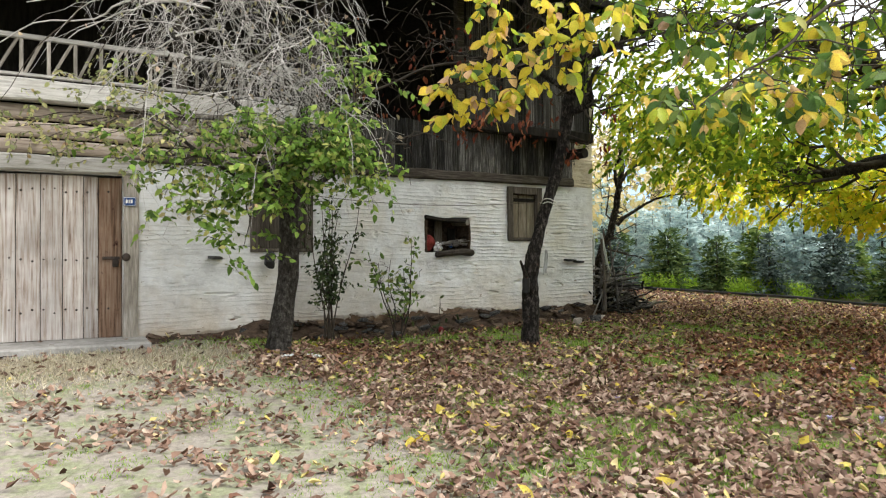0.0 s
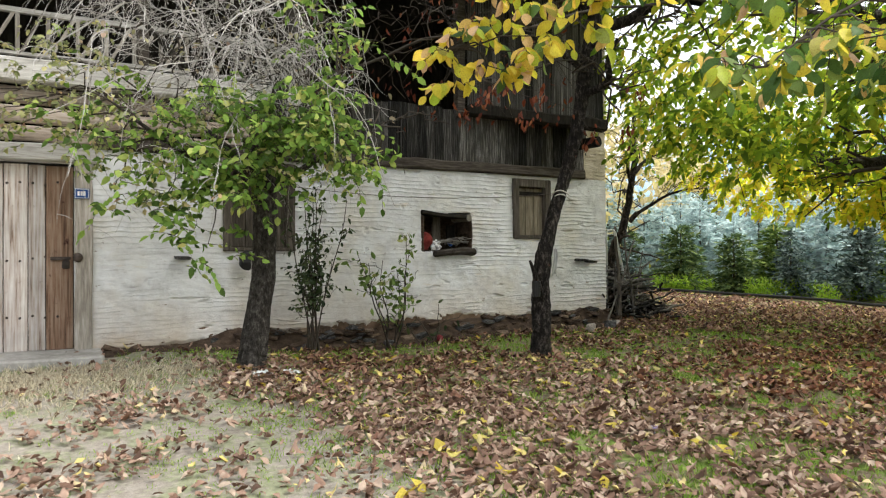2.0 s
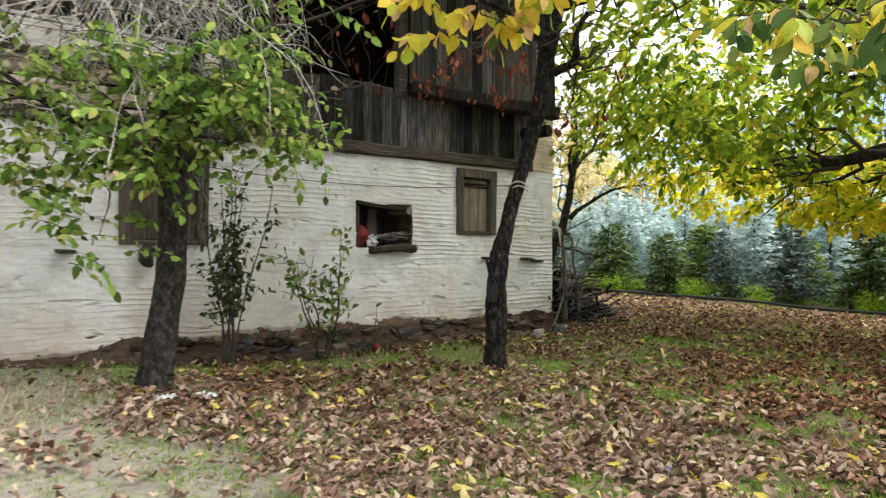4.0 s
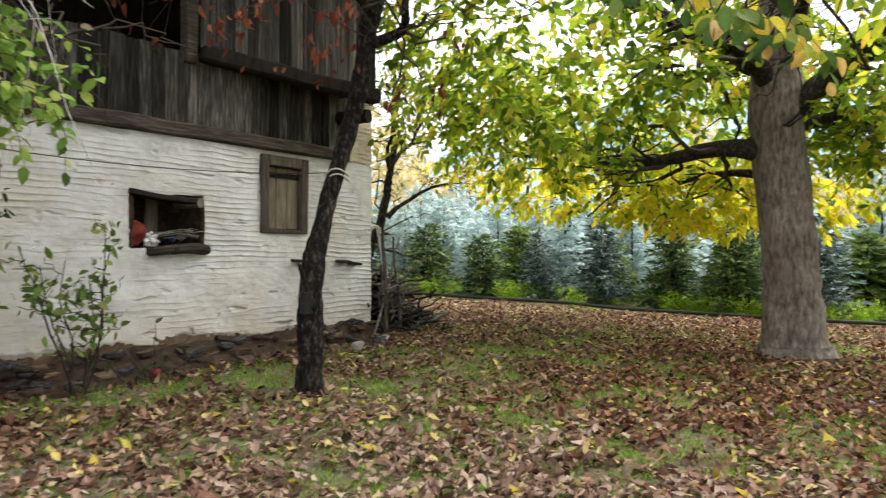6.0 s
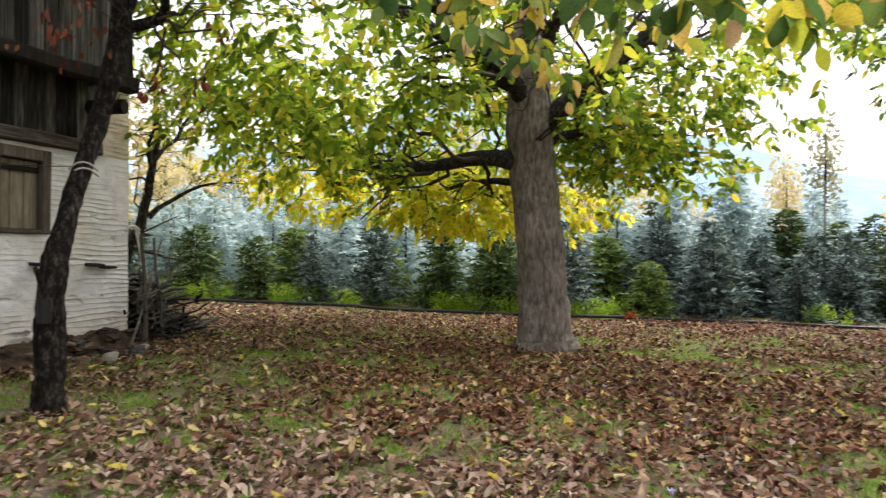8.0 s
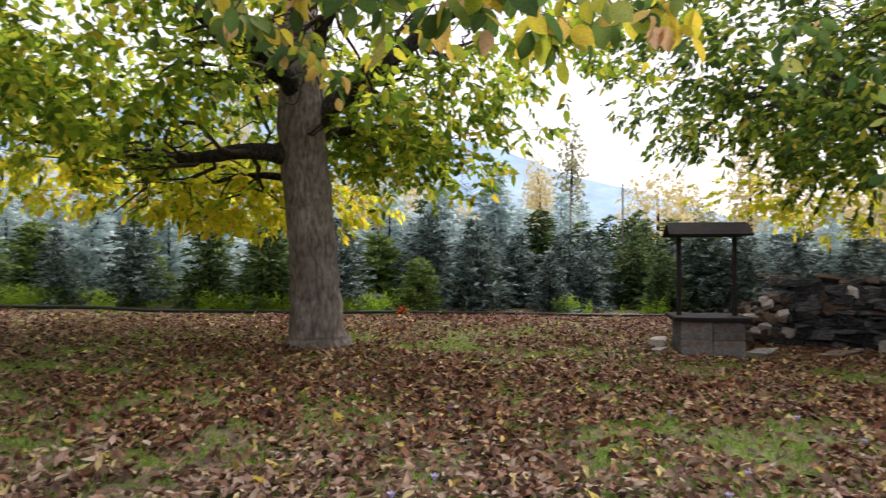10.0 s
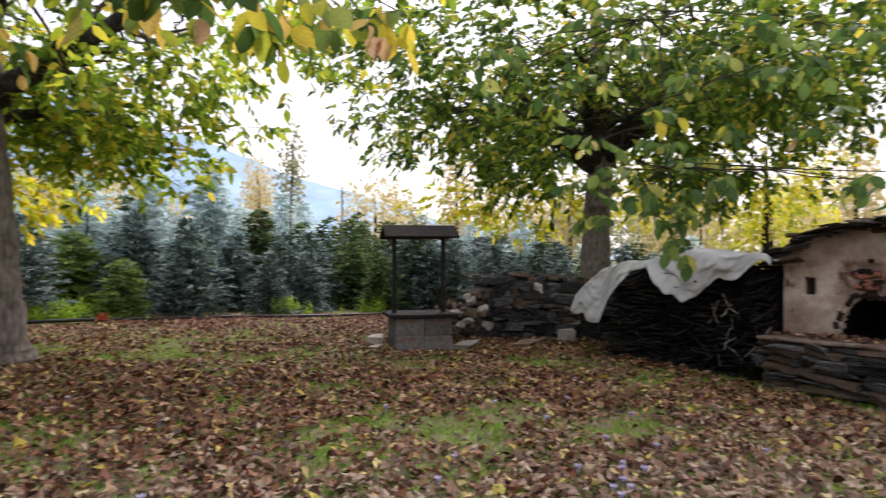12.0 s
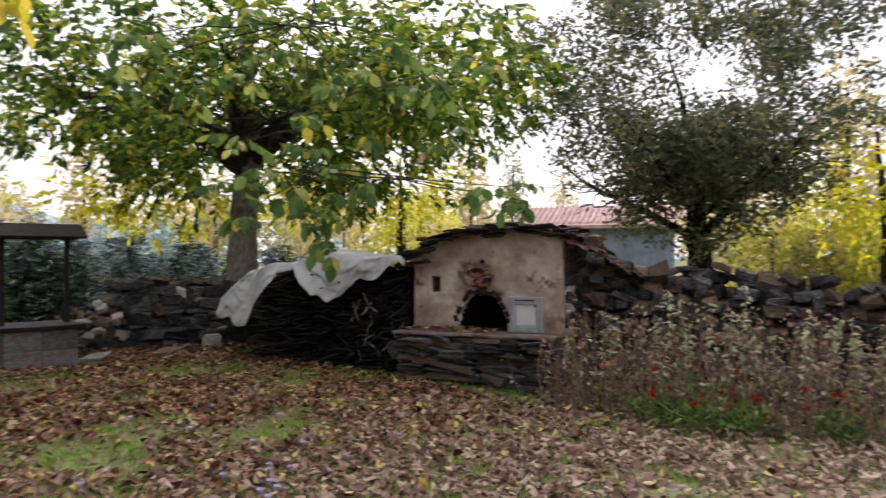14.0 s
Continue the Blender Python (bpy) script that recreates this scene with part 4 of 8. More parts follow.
def crown_tips(center, radii, count, gen, hollow=0.35, holes=0.32, seed=3, low=-1.0):
    """Leaf places in an uneven ellipsoid with gaps."""
    p = unit(gen.normal(0, 1, (count * 4, 3))) * gen.uniform(hollow, 1, (count * 4, 1)) ** 0.6
    p = p[p[:, 2] > low]
    keep = [noise.noise(Vector(q * 2.6) + Vector((seed, 0, 0))) > -holes + 0.25 * gen.uniform(-1, 1) for q in p]
    p = p[np.array(keep)][:count]
    edge = 1 + 0.22 * np.array([noise.noise(Vector(unit(q) * 1.8) + Vector((seed * 2.0, 5, 1))) for q in p])[:, None]
    return np.asarray(center) + p * np.asarray(radii) * edge, unit(p)


def clumps(tips, ways, k, gen, sd=(0.26, 0.26, 0.12)):
    """Several leaf stalks round each place, in flat sprays."""
    t = np.repeat(tips, k, axis=0)
    w = np.repeat(ways, k, axis=0)
    off = gen.normal(0, 1, t.shape) * sd
    return t + off, unit(w + off * 3)


def walnut_one():
    gen = np.random.default_rng(101)
    t = thing("walnut_tree", settle(11.7, 4.35, -0.05), "large walnut tree turning yellow, broad grey trunk, low spreading limb", "tree")
    zb = t.location.z
    main = trunk_line([(11.7, 4.35, zb), (11.7, 4.36, zb + 0.25), (11.66, 4.40, 1.5), (11.58, 4.5, 2.7), (11.5, 4.55, 3.6), (11.45, 4.6, 5.0), (11.4, 4.7, 7.0)], [0.48, 0.38, 0.335, 0.335, 0.325, 0.27, 0.1], 34, 0.012, gen)
    bark_trunk("trunk", main, WALNUT_BARK, t, 26, 0.05, "broad grey furrowed trunk")
    limbs = [
        trunk_line([(11.5, 4.55, 2.95), (11.25, 5.1, 3.12), (11.2, 6.0, 2.93), (11.5, 7.2, 3.1), (11.6, 8.6, 3.3)], [0.15, 0.115, 0.08, 0.045, 0.02], 16, 0.03, gen),
        trunk_line([(11.6, 4.6, 2.7), (11.9, 5.3, 2.85), (12.3, 6.2, 2.75), (12.9, 7.4, 2.6)], [0.07, 0.045, 0.028, 0.012], 12, 0.04, gen),
        trunk_line([(11.55, 4.4, 3.5), (11.6, 3.7, 4.1), (11.8, 2.8, 4.9), (12.0, 1.8, 5.6)], [0.17, 0.14, 0.1, 0.04], 12, 0.03, gen),
        trunk_line([(11.5, 4.5, 3.7), (10.6, 4.9, 4.4), (9.2, 5.4, 4.8), (7.6, 5.6, 4.7)], [0.14, 0.11, 0.07, 0.03], 14, 0.04, gen),
    ]
    limbs += [
        trunk_line([(11.5, 4.6, 4.0), (10.8, 6.0, 5.0), (9.8, 7.4, 5.5)], [0.12, 0.08, 0.03], 12, 0.04, gen),
        trunk_line([(11.45, 4.5, 4.2), (10.2, 3.8, 4.7), (8.8, 3.0, 4.8), (7.2, 2.6, 4.4)], [0.11, 0.08, 0.05, 0.02], 14, 0.04, gen),
        trunk_line([(11.6, 4.6, 3.9), (13.0, 5.0, 4.8), (14.6, 5.2, 5.2)], [0.13, 0.08, 0.03], 12, 0.04, gen),
        trunk_line([(11.6, 4.4, 3.3), (12.3, 3.6, 3.6), (13.0, 2.6, 3.5)], [0.08, 0.05, 0.02], 10, 0.04, gen),
    ]
    # limbs take a darker bark than the trunk, crown shade in its colour
    for ln in limbs:
        world_part("limb", tube_mesh("limb", [ln], 9), GREY_BARK, t, "rough limb, crown shade in its dark bark")
    twigs = sprout(limbs, 150, 1.3, gen, 0.05, 0.4, 0.15, 1.0, 0.1, 0.05)
    twigs2 = sprout(twigs, 420, 0.7, gen, -0.1, 0.5, 0.2, 1.0, 0.1, 0.08)
    stuff_part("twig_growth", tube_mesh("twig_growth", twigs + twigs2, 4), TWIG_DARK, t)
    ends = np.concatenate([q[2:] for q, _ in twigs2])
    c1, w1 = clumps(*crown_tips((11.2, 4.8, 5.6), (4.8, 5.4, 2.8), 640, gen, 0.5, 0.06, 3, -0.9), 4, gen)
    c2, w2 = crown_tips((10.8, 6.3, 3.5), (2.6, 3.4, 0.9), 260, gen, 0.1, 0.12, 8)
    # unseen high canopy, added to shade the wall and yard below
    shade_tips, shade_ways = clumps(*crown_tips((6.8, 5.4, 6.6), (3.0, 2.8, 0.9), 330, gen, 0.1, 0.2, 14), 4, gen)
    c6, w6 = clumps(*crown_tips((10.4, 8.1, 4.4), (2.1, 2.0, 1.25), 85, gen, 0.1, 0.12, 16), 4, gen)
    c4, w4 = crown_tips((12.6, 3.2, 3.4), (1.5, 1.5, 0.85), 260, gen, 0.1, 0.2, 12)
    sel = gen.random(len(ends)) < 0.75
    tips = np.concatenate([ends[sel], c1, c2, c4, shade_tips, c6])
    ways = np.concatenate([unit(gen.normal(0, 1, (sel.sum(), 3)) * (1, 1, 0.4)), w1, w2, w4, shade_ways, w6])
    tips = tips + gen.normal(0, 0.06, tips.shape)
    ok = ~((np.hypot(tips[:, 0] - 1.5, tips[:, 1] - 1.5) < 5.6)) & (tips[:, 2] > 2.35)
    ok &= ~((tips[:, 0] < 11.6) & (np.abs(tips[:, 1] - 4.6) < 1.3) & (tips[:, 2] < 3.5))
    ok &= ~((tips[:, 0] < 11.2) & (tips[:, 1] > 4.6) & (tips[:, 1] < 6.2) & (tips[:, 2] < 3.3))
    ok &= gen.random(len(tips)) > 0.7 * (tips[:, 2] < 3.0)
    ok &= gen.random(len(tips)) > 0.92 * ((tips[:, 2] > 5.3) & (tips[:, 0] > 10.2))
    sight = np.abs(tips[:, 1] - (2.24 + (tips[:, 0] - 1.77) * 0.238)) < 0.6
    ok &= gen.random(len(tips)) > 0.9 * (sight & (tips[:, 0] < 11.5) & (tips[:, 2] < 1.6 + (tips[:, 0] - 1.77) * 0.38))
    tips, ways = tips[ok], ways[ok]
    world_part("crown", from_arrays("crown", *compound_leaves(tips, ways, gen, 7, 0.145, 0.33)), GREEN_LEAF, t, "green and yellowing walnut leaves", False)
    y1, v1 = crown_tips((13.0, 7.4, 2.95), (1.9, 2.5, 0.65), 270, gen, 0.1, 0.0, 21)
    y2, v2 = crown_tips((13.4, 5.0, 2.75), (1.3, 1.7, 0.7), 210, gen, 0.1, 0.0, 23)
    y3, v3 = crown_tips((12.8, 9.2, 3.3), (1.4, 1.6, 0.6), 160, gen, 0.1, 0.1, 25)
    y4, v4 = crown_tips((12.7, 5.9, 2.6), (1.2, 1.2, 0.5), 190, gen, 0.1, 0.0, 27)
    tips, ways = np.concatenate([y1, y2, y3, y4]), np.concatenate([v1, v2, v3, v4])
    world_part("yellow_crown", from_arrays("yellow_crown", *compound_leaves(tips, ways, gen, 7, 0.14, 0.3)), YELLOW_LEAF, t, "bright yellow walnut leaves on the low boughs", False)


def walnut_two():
    gen = np.random.default_rng(202)
    x0, y0 = 15.1, -6.35
    t = thing("walnut_tree", settle(x0, y0, -0.05), "walnut tree behind the dry stone wall, mostly green", "tree")
    zb = t.location.z
    main = trunk_line([(x0, y0, zb), (x0, y0, 1.2), (x0 - 0.05, y0, 2.4), (x0 - 0.1, y0 - 0.05, 3.4), (x0 - 0.1, y0 - 0.1, 5.0), (x0, y0, 7.2)], [0.42, 0.33, 0.29, 0.26, 0.2, 0.1], 30, 0.015, gen)
    bark_trunk("trunk", main, WALNUT_BARK, t, 22, 0.05, "grey furrowed trunk")
    limbs = [
        trunk_line([(x0 - 0.1, y0, 3.5), (x0 - 0.2, y0 + 1.1, 4.1), (x0 - 0.3, y0 + 2.4, 4.5), (x0 - 0.4, y0 + 4.2, 4.6)], [0.16, 0.12, 0.08, 0.03], 14, 0.04, gen),
        trunk_line([(x0 - 0.1, y0, 3.6), (x0 - 0.8, y0 + 0.7, 4.7), (x0 - 1.8, y0 + 1.6, 5.6)], [0.16, 0.12, 0.04], 12, 0.04, gen),
        trunk_line([(x0 - 0.1, y0, 3.6), (x0 - 1.0, y0 - 0.9, 4.6), (x0 - 2.2, y0 - 2.2, 5.3), (x0 - 3.4, y0 - 3.0, 5.4)], [0.16, 0.12, 0.08, 0.03], 12, 0.04, gen),
        trunk_line([(x0 - 0.1, y0, 3.8), (x0 - 1.5, y0 + 0.2, 4.4), (x0 - 3.2, y0 + 0.6, 4.4)], [0.12, 0.08, 0.03], 12, 0.04, gen),
        trunk_line([(x0, y0, 4.0), (x0 + 1.4, y0 + 0.6, 5.2), (x0 + 2.6, y0 + 1.0, 5.8)], [0.13, 0.09, 0.03], 12, 0.04, gen),
        trunk_line([(x0, y0, 3.9), (x0 + 0.4, y0 - 1.6, 5.0), (x0 + 0.6, y0 - 3.0, 5.6)], [0.13, 0.09, 0.03], 12, 0.04, gen),
    ]
    # darker bark again, shade of the crown put into the limbs
    for ln in limbs:
        world_part("limb", tube_mesh("limb", [ln], 8), GREY_BARK, t, "rough limb, crown shade in its dark bark")
    twigs = sprout(limbs, 120, 1.4, gen, 0.05, 0.4, 0.15, 1.0, 0.1, 0.05)
    twigs2 = sprout(twigs, 320, 0.7, gen, -0.1, 0.5, 0.2)
    stuff_part("twig_growth", tube_mesh("twig_growth", twigs + twigs2, 4), TWIG_DARK, t)
    ends = np.concatenate([q[2:] for q, _ in twigs2])
    sel = gen.random(len(ends)) < 0.7
    c1, w1 = clumps(*crown_tips((x0 - 0.6, y0 - 0.2, 5.8), (5.3, 6.4, 2.9), 900, gen, 0.35, 0.24, 33, -0.95), 4, gen)
    c2, w2 = crown_tips((x0 - 2.2, y0 + 0.6, 3.5), (2.4, 3.8, 1.0), 620, gen, 0.1, 0.05, 35)
    c3, w3 = crown_tips((9.3, -6.0, 4.6), (2.0, 2.0, 1.0), 330, gen, 0.1, 0.12, 37)
    c4, w4 = clumps(*crown_tips((14.0, -7.0, 6.0), (2.2, 2.2, 1.2), 150, gen, 0.2, 0.15, 39), 4, gen)
    tips = np.concatenate([ends[sel], c1, c2, c3, c4])
    ways = np.concatenate([unit(gen.normal(0, 1, (sel.sum(), 3)) * (1, 1, 0.4)), w1, w2, w3, w4])
    ok = (tips[:, 2] > 2.5) & (gen.random(len(tips)) > 0.8 * (tips[:, 2] > 7.0)) & ~((tips[:, 0] < x0) & (np.abs(tips[:, 1] - y0 - 0.55 * (x0 - tips[:, 0])) < 0.9) & (tips[:, 2] < 4.6))
    world_part("crown", from_arrays("crown", *compound_leaves(tips[ok], ways[ok], gen, 7, 0.16, 0.36)), DEEP_LEAF, t, "green walnut leaves with gaps of sky", False)
    y1, v1 = crown_tips((x0 + 1.2, y0 + 1.4, 2.9), (1.5, 2.6, 0.7), 220, gen, 0.1, 0.1, 41)
    y2, v2 = crown_tips((x0 + 1.4, y0 - 2.6, 3.4), (1.3, 1.3, 1.0), 180, gen, 0.1, 0.1, 43)
    world_part("yellow_crown", from_arrays("yellow_crown", *compound_leaves(np.concatenate([y1, y2]), np.concatenate([v1, v2]), gen, 7, 0.13, 0.3)), YELLOW_LEAF, t, "yellow leaves on the lower boughs", False)


def door_tree():
    """The small leafy tree before the house, with a tangle of bare stems on it."""
    gen = np.random.default_rng(303)
    t = thing("small_tree", settle(2.56, 7.8, -0.03), "small green fruit tree before the limewashed wall", "tree")
    zb = t.location.z
    main = trunk_line([(2.53, 7.8, zb), (2.57, 7.8, zb + 0.25), (2.68, 7.8, 1.4), (2.7, 7.8, 2.3), (2.83, 7.75, 3.3), (3.0, 7.6, 4.6)], [0.165, 0.145, 0.135, 0.125, 0.095, 0.05], 70, 0.002, gen)
    bark_trunk("trunk", main, GREY_BARK, t, 26, 0.07, "dark scarred trunk")
    limbs = []
    for ang, ln, z0, up in ((200, 1.7, 2.2, 0.5), (150, 1.3, 2.5, 0.7), (250, 1.1, 2.3, 0.5), (330, 1.5, 2.4, 0.5), (20, 1.4, 2.7, 0.8), (285, 1.3, 2.6, 0.6), (180, 2.2, 2.9, 0.9), (350, 1.2, 3.0, 0.9)):
        a = np.array((2.74, 7.77, z0))
        d = np.array((math.cos(radians(ang)), math.sin(radians(ang)), up))
        limbs.append((bent(a, a + d * ln, 8, 0.06, 0.0, gen), np.linspace(0.045, 0.012, 8)))
    for ln in limbs:
        world_part("limb", tube_mesh("limb", [ln], 6), GREY_BARK, t)
    twigs = sprout(limbs, 60, 0.6, gen, -0.15, 0.5, 0.2, 1.0, 0.1, -0.08)
    stuff_part("twig_growth", tube_mesh("twig_growth", twigs, 4), TWIG_DARK, t)
    lobes = ((1.23, 7.6, 3.09, 60), (0.83, 7.8, 2.77, 45), (1.52, 7.45, 2.7, 80), (1.8, 7.3, 2.9, 120), (1.97, 7.2, 2.51, 130), (2.26, 7.05, 2.42, 95), (1.63, 7.4, 2.25, 80), (1.69, 7.38, 1.95, 48), (1.98, 7.2, 1.75, 34), (2.49, 6.95, 2.63, 140), (2.72, 6.85, 2.89, 130), (2.94, 6.75, 2.83, 120), (3.1, 6.7, 2.96, 110), (3.12, 6.7, 2.63, 110), (3.3, 6.6, 2.5, 60), (2.98, 6.7, 3.28, 80), (2.43, 6.95, 3.02, 130), (2.09, 7.15, 3.16, 110), (3.17, 6.6, 3.74, 60), (3.0, 6.7, 4.06, 50), (2.55, 6.95, 2.31, 50), (1.18, 7.65, 2.31, 26))
    lobes += ((-0.4, 8.6, 3.15, 34), (0.0, 8.5, 3.05, 38), (0.4, 8.3, 3.0, 44), (0.75, 8.1, 2.9, 44), (0.9, 8.0, 3.3, 40), (0.6, 8.3, 3.78, 36), (1.1, 7.9, 2.65, 36), (0.35, 8.45, 3.72, 24), (0.7, 8.35, 3.7, 26), (1.0, 8.2, 3.75, 26), (0.15, 8.5, 3.3, 20), (-0.25, 8.5, 3.25, 22), (-0.5, 8.5, 3.4, 14), (0.5, 8.2, 3.2, 22), (1.0, 7.9, 3.3, 40), (1.4, 7.8, 3.45, 36))
    stalks = []
    for c in lobes:
        k = min((q for q, _ in limbs), key=lambda q: float(np.min(np.linalg.norm(q - np.asarray(c[:3]), axis=1))))
        p = k[np.argmin(np.linalg.norm(k - np.asarray(c[:3]), axis=1))]
        stalks.append((bent(p, c[:3], 9, 0.06, -0.06, gen), np.linspace(0.012, 0.004, 9)))
    # leafy sprigs that droop from each lobe
    kinds = {"fresh": ([], [], []), "pale": ([], [], [])}
    for c in lobes:
        for _ in range(int(c[3] * 0.26)):
            p = np.asarray(c[:3]) + gen.normal(0, 1, 3) * (0.19, 0.2, 0.14)
            w = unit(gen.normal(0, 1, 3) * (1, 0.8, 0.35) + (0, 0, -0.4))
            L = gen.uniform(0.16, 0.38)
            q = bent(p, p + w * L, 7, 0.02, -0.04, gen)
            stalks.append((q, np.linspace(0.0035, 0.0015, 7)))
            pale = gen.random() < float(np.clip((1.75 - c[0]) / 1.1, 0.06, 0.95))
            at, al, ln = kinds["pale" if pale else "fresh"]
            sd = unit(np.cross(w, (0, 0, 1.0)))
            m = int(gen.integers(6, 11))
            for k in range(m):
                sg = (1 if k % 2 else -1) if k < m - 1 else 0
                at.append(q[min(6, int(k * 7 / m))])
                al.append(w * (0.5 if sg else 1) + sd * sg * 0.8 + (0, 0, -0.25) + gen.normal(0, 0.3, 3))
                ln.append(gen.uniform(0.05, 0.09) if pale else gen.uniform(0.06, 0.12))
    stuff_part("twig_growth", tube_mesh("twig_growth", stalks, 4), TWIG_DARK, t)
    for key, mat, lab in (("fresh", FRESH_LEAF, "fresh green oval leaves"), ("pale", PALE_LEAF, "fading yellowish grey-green leaves")):
        at, al, ln = (np.array(k) for k in kinds[key])
        n = len(at)
        up = unit(gen.normal(0, 0.85, (n, 3)) + (0, -0.3, 0.9))
        world_part("crown", from_arrays("crown", *leaf_arrays(at, unit(al), up, ln, ln * 0.64, gen.uniform(0, 0.35, n), gen.uniform(0, 0.5, n))), mat, t, lab, False)
    # the vine: stems arch out of a knot under the eave and fall in a thicket
    v = thing("bare_vine", (2.2, 7.9, 3.0), "tangle of bare grey vine stems hanging over the small tree", "vine")
    lines = []

    def arc(a, way, L, fall, r, n=14):
        u = np.linspace(0, 1, n)[:, None]
        q = a + way * u * L + np.array((0, 0, -1.0)) * fall * u**2
        off = gen.normal(0, 0.05 * L, (n, 3))
        for _ in range(3):
            off[1:-1] = (off[:-2] + 2 * off[1:-1] + off[2:]) / 4
        return q + off * np.sin(np.pi * u) * 1.5, np.linspace(r, r * 0.35, n)

    for i in range(165):
        a = np.array((gen.normal(2.2, 0.62), gen.normal(7.6, 0.3), gen.uniform(3.5, 5.3)))
        way = unit(gen.normal(0, 1, 3) * (1, 0.7, 0.4) + (0.1, -0.2, 0.25))
        lines.append(arc(a, way, gen.uniform(0.7, 1.7), gen.uniform(0.2, 1.7), gen.uniform(0.0035, 0.007)))
    main_stems = lines[:]
    for q, r in main_stems:
        for _ in range(4):
            k = int(gen.integers(3, 13))
            way = unit(unit(q[k] - q[k - 1]) + gen.normal(0, 0.8, 3))
            lines.append(arc(q[k], way, gen.uniform(0.2, 0.7), gen.uniform(0.0, 0.4), max(0.003, r[k] * 0.6), 9))
    fine = []
    for i in range(620):
        q, r = lines[int(gen.integers(len(lines)))]
        k = int(gen.integers(2, len(q)))
        fine.append(arc(q[k], unit(gen.normal(0, 1, 3) + (0, 0, -0.3)), gen.uniform(0.15, 0.55), gen.uniform(0, 0.25), 0.0028, 7))
    for a, b, sg in (((1.5, 8.0, 4.75), (-0.6, 8.2, 3.92), -0.12), ((1.6, 7.9, 4.9), (-0.2, 8.0, 4.45), -0.1), ((1.9, 7.8, 4.4), (0.5, 7.9, 3.5), -0.18), ((1.7, 7.7, 4.6), (0.2, 8.0, 4.1), -0.2)):
        lines.append((bent(a, b, 14, 0.05, sg, gen), np.linspace(0.016, 0.006, 14)))
    dark = []
    for i in range(90):
        a = np.array((gen.uniform(3.2, 6.3), gen.normal(7.4, 0.4), gen.uniform(3.7, 5.2)))
        w = unit(gen.normal(0, 1, 3) * (1, 0.6, 0.7))
        dark.append(arc(a, w, gen.uniform(0.3, 1.0), gen.uniform(0, 0.3), 0.005, 9))
    for i in range(150):
        a = np.array((gen.normal(2.6, 0.5), gen.normal(7.5, 0.3), gen.uniform(3.2, 4.4)))
        dark.append(arc(a, unit(gen.normal(0, 1, 3) * (1, 0.6, 0.5)), gen.uniform(0.3, 0.9), gen.uniform(0, 0.5), 0.005, 9))
    dark.append((bent((2.9, 7.5, 3.55), (6.4, 7.2, 4.75), 14, 0.06, 0, gen), np.linspace(0.014, 0.024, 14)))
    lines, fine = [k for k in lines if k[0][:, 0].max() < 3.7], [k for k in fine if k[0][:, 0].max() < 3.7]
    stuff_part("twig_growth", tube_mesh("twig_growth", dark + fine[:110], 4), TWIG_DARK, v)
    stuff_part("stem_tangle", tube_mesh("stem_tangle", lines + fine[110:], 5), TWIG_GREY, v)
    n = 300
    tips = np.stack([gen.normal(2.2, 0.9, n), gen.normal(7.6, 0.3, n), gen.uniform(3.0, 4.9, n)], -1)
    ln = gen.uniform(0.04, 0.09, n)
    world_part("vine_leaves", from_arrays("vine_leaves", *leaf_arrays(tips, unit(gen.normal(0, 1, (n, 3)) + (0, 0, -0.5)), unit(gen.normal(0, 0.5, (n, 3)) + (0, -0.4, 0.8)), ln, ln * 0.7)), leafy("fading vine leaves", [(0.0, (0.16, 0.18, 0.09)), (0.6, (0.33, 0.31, 0.17)), (1.0, (0.45, 0.32, 0.25))]), v, "few fading vine leaves", False)
    n = 240
    tips = np.stack([gen.uniform(3.4, 6.6, n), gen.normal(7.6, 0.4, n), gen.uniform(3.3, 4.9, n)], -1)
    keep = np.array([noise.noise(Vector(p) * 1.7) > 0.02 for p in tips])
    tips = tips[keep]
    n = len(tips)
    ln = gen.uniform(0.06, 0.12, n)
    world_part("dry_leaves", from_arrays("dry_leaves", *leaf_arrays(tips, unit(gen.normal(0, 0.4, (n, 3)) + (0, 0, -1)), unit(gen.normal(0, 1, (n, 3))), ln, ln * 0.5, 0.5, 0.3)), DRY_RED, v, "shrivelled red leaves", False)


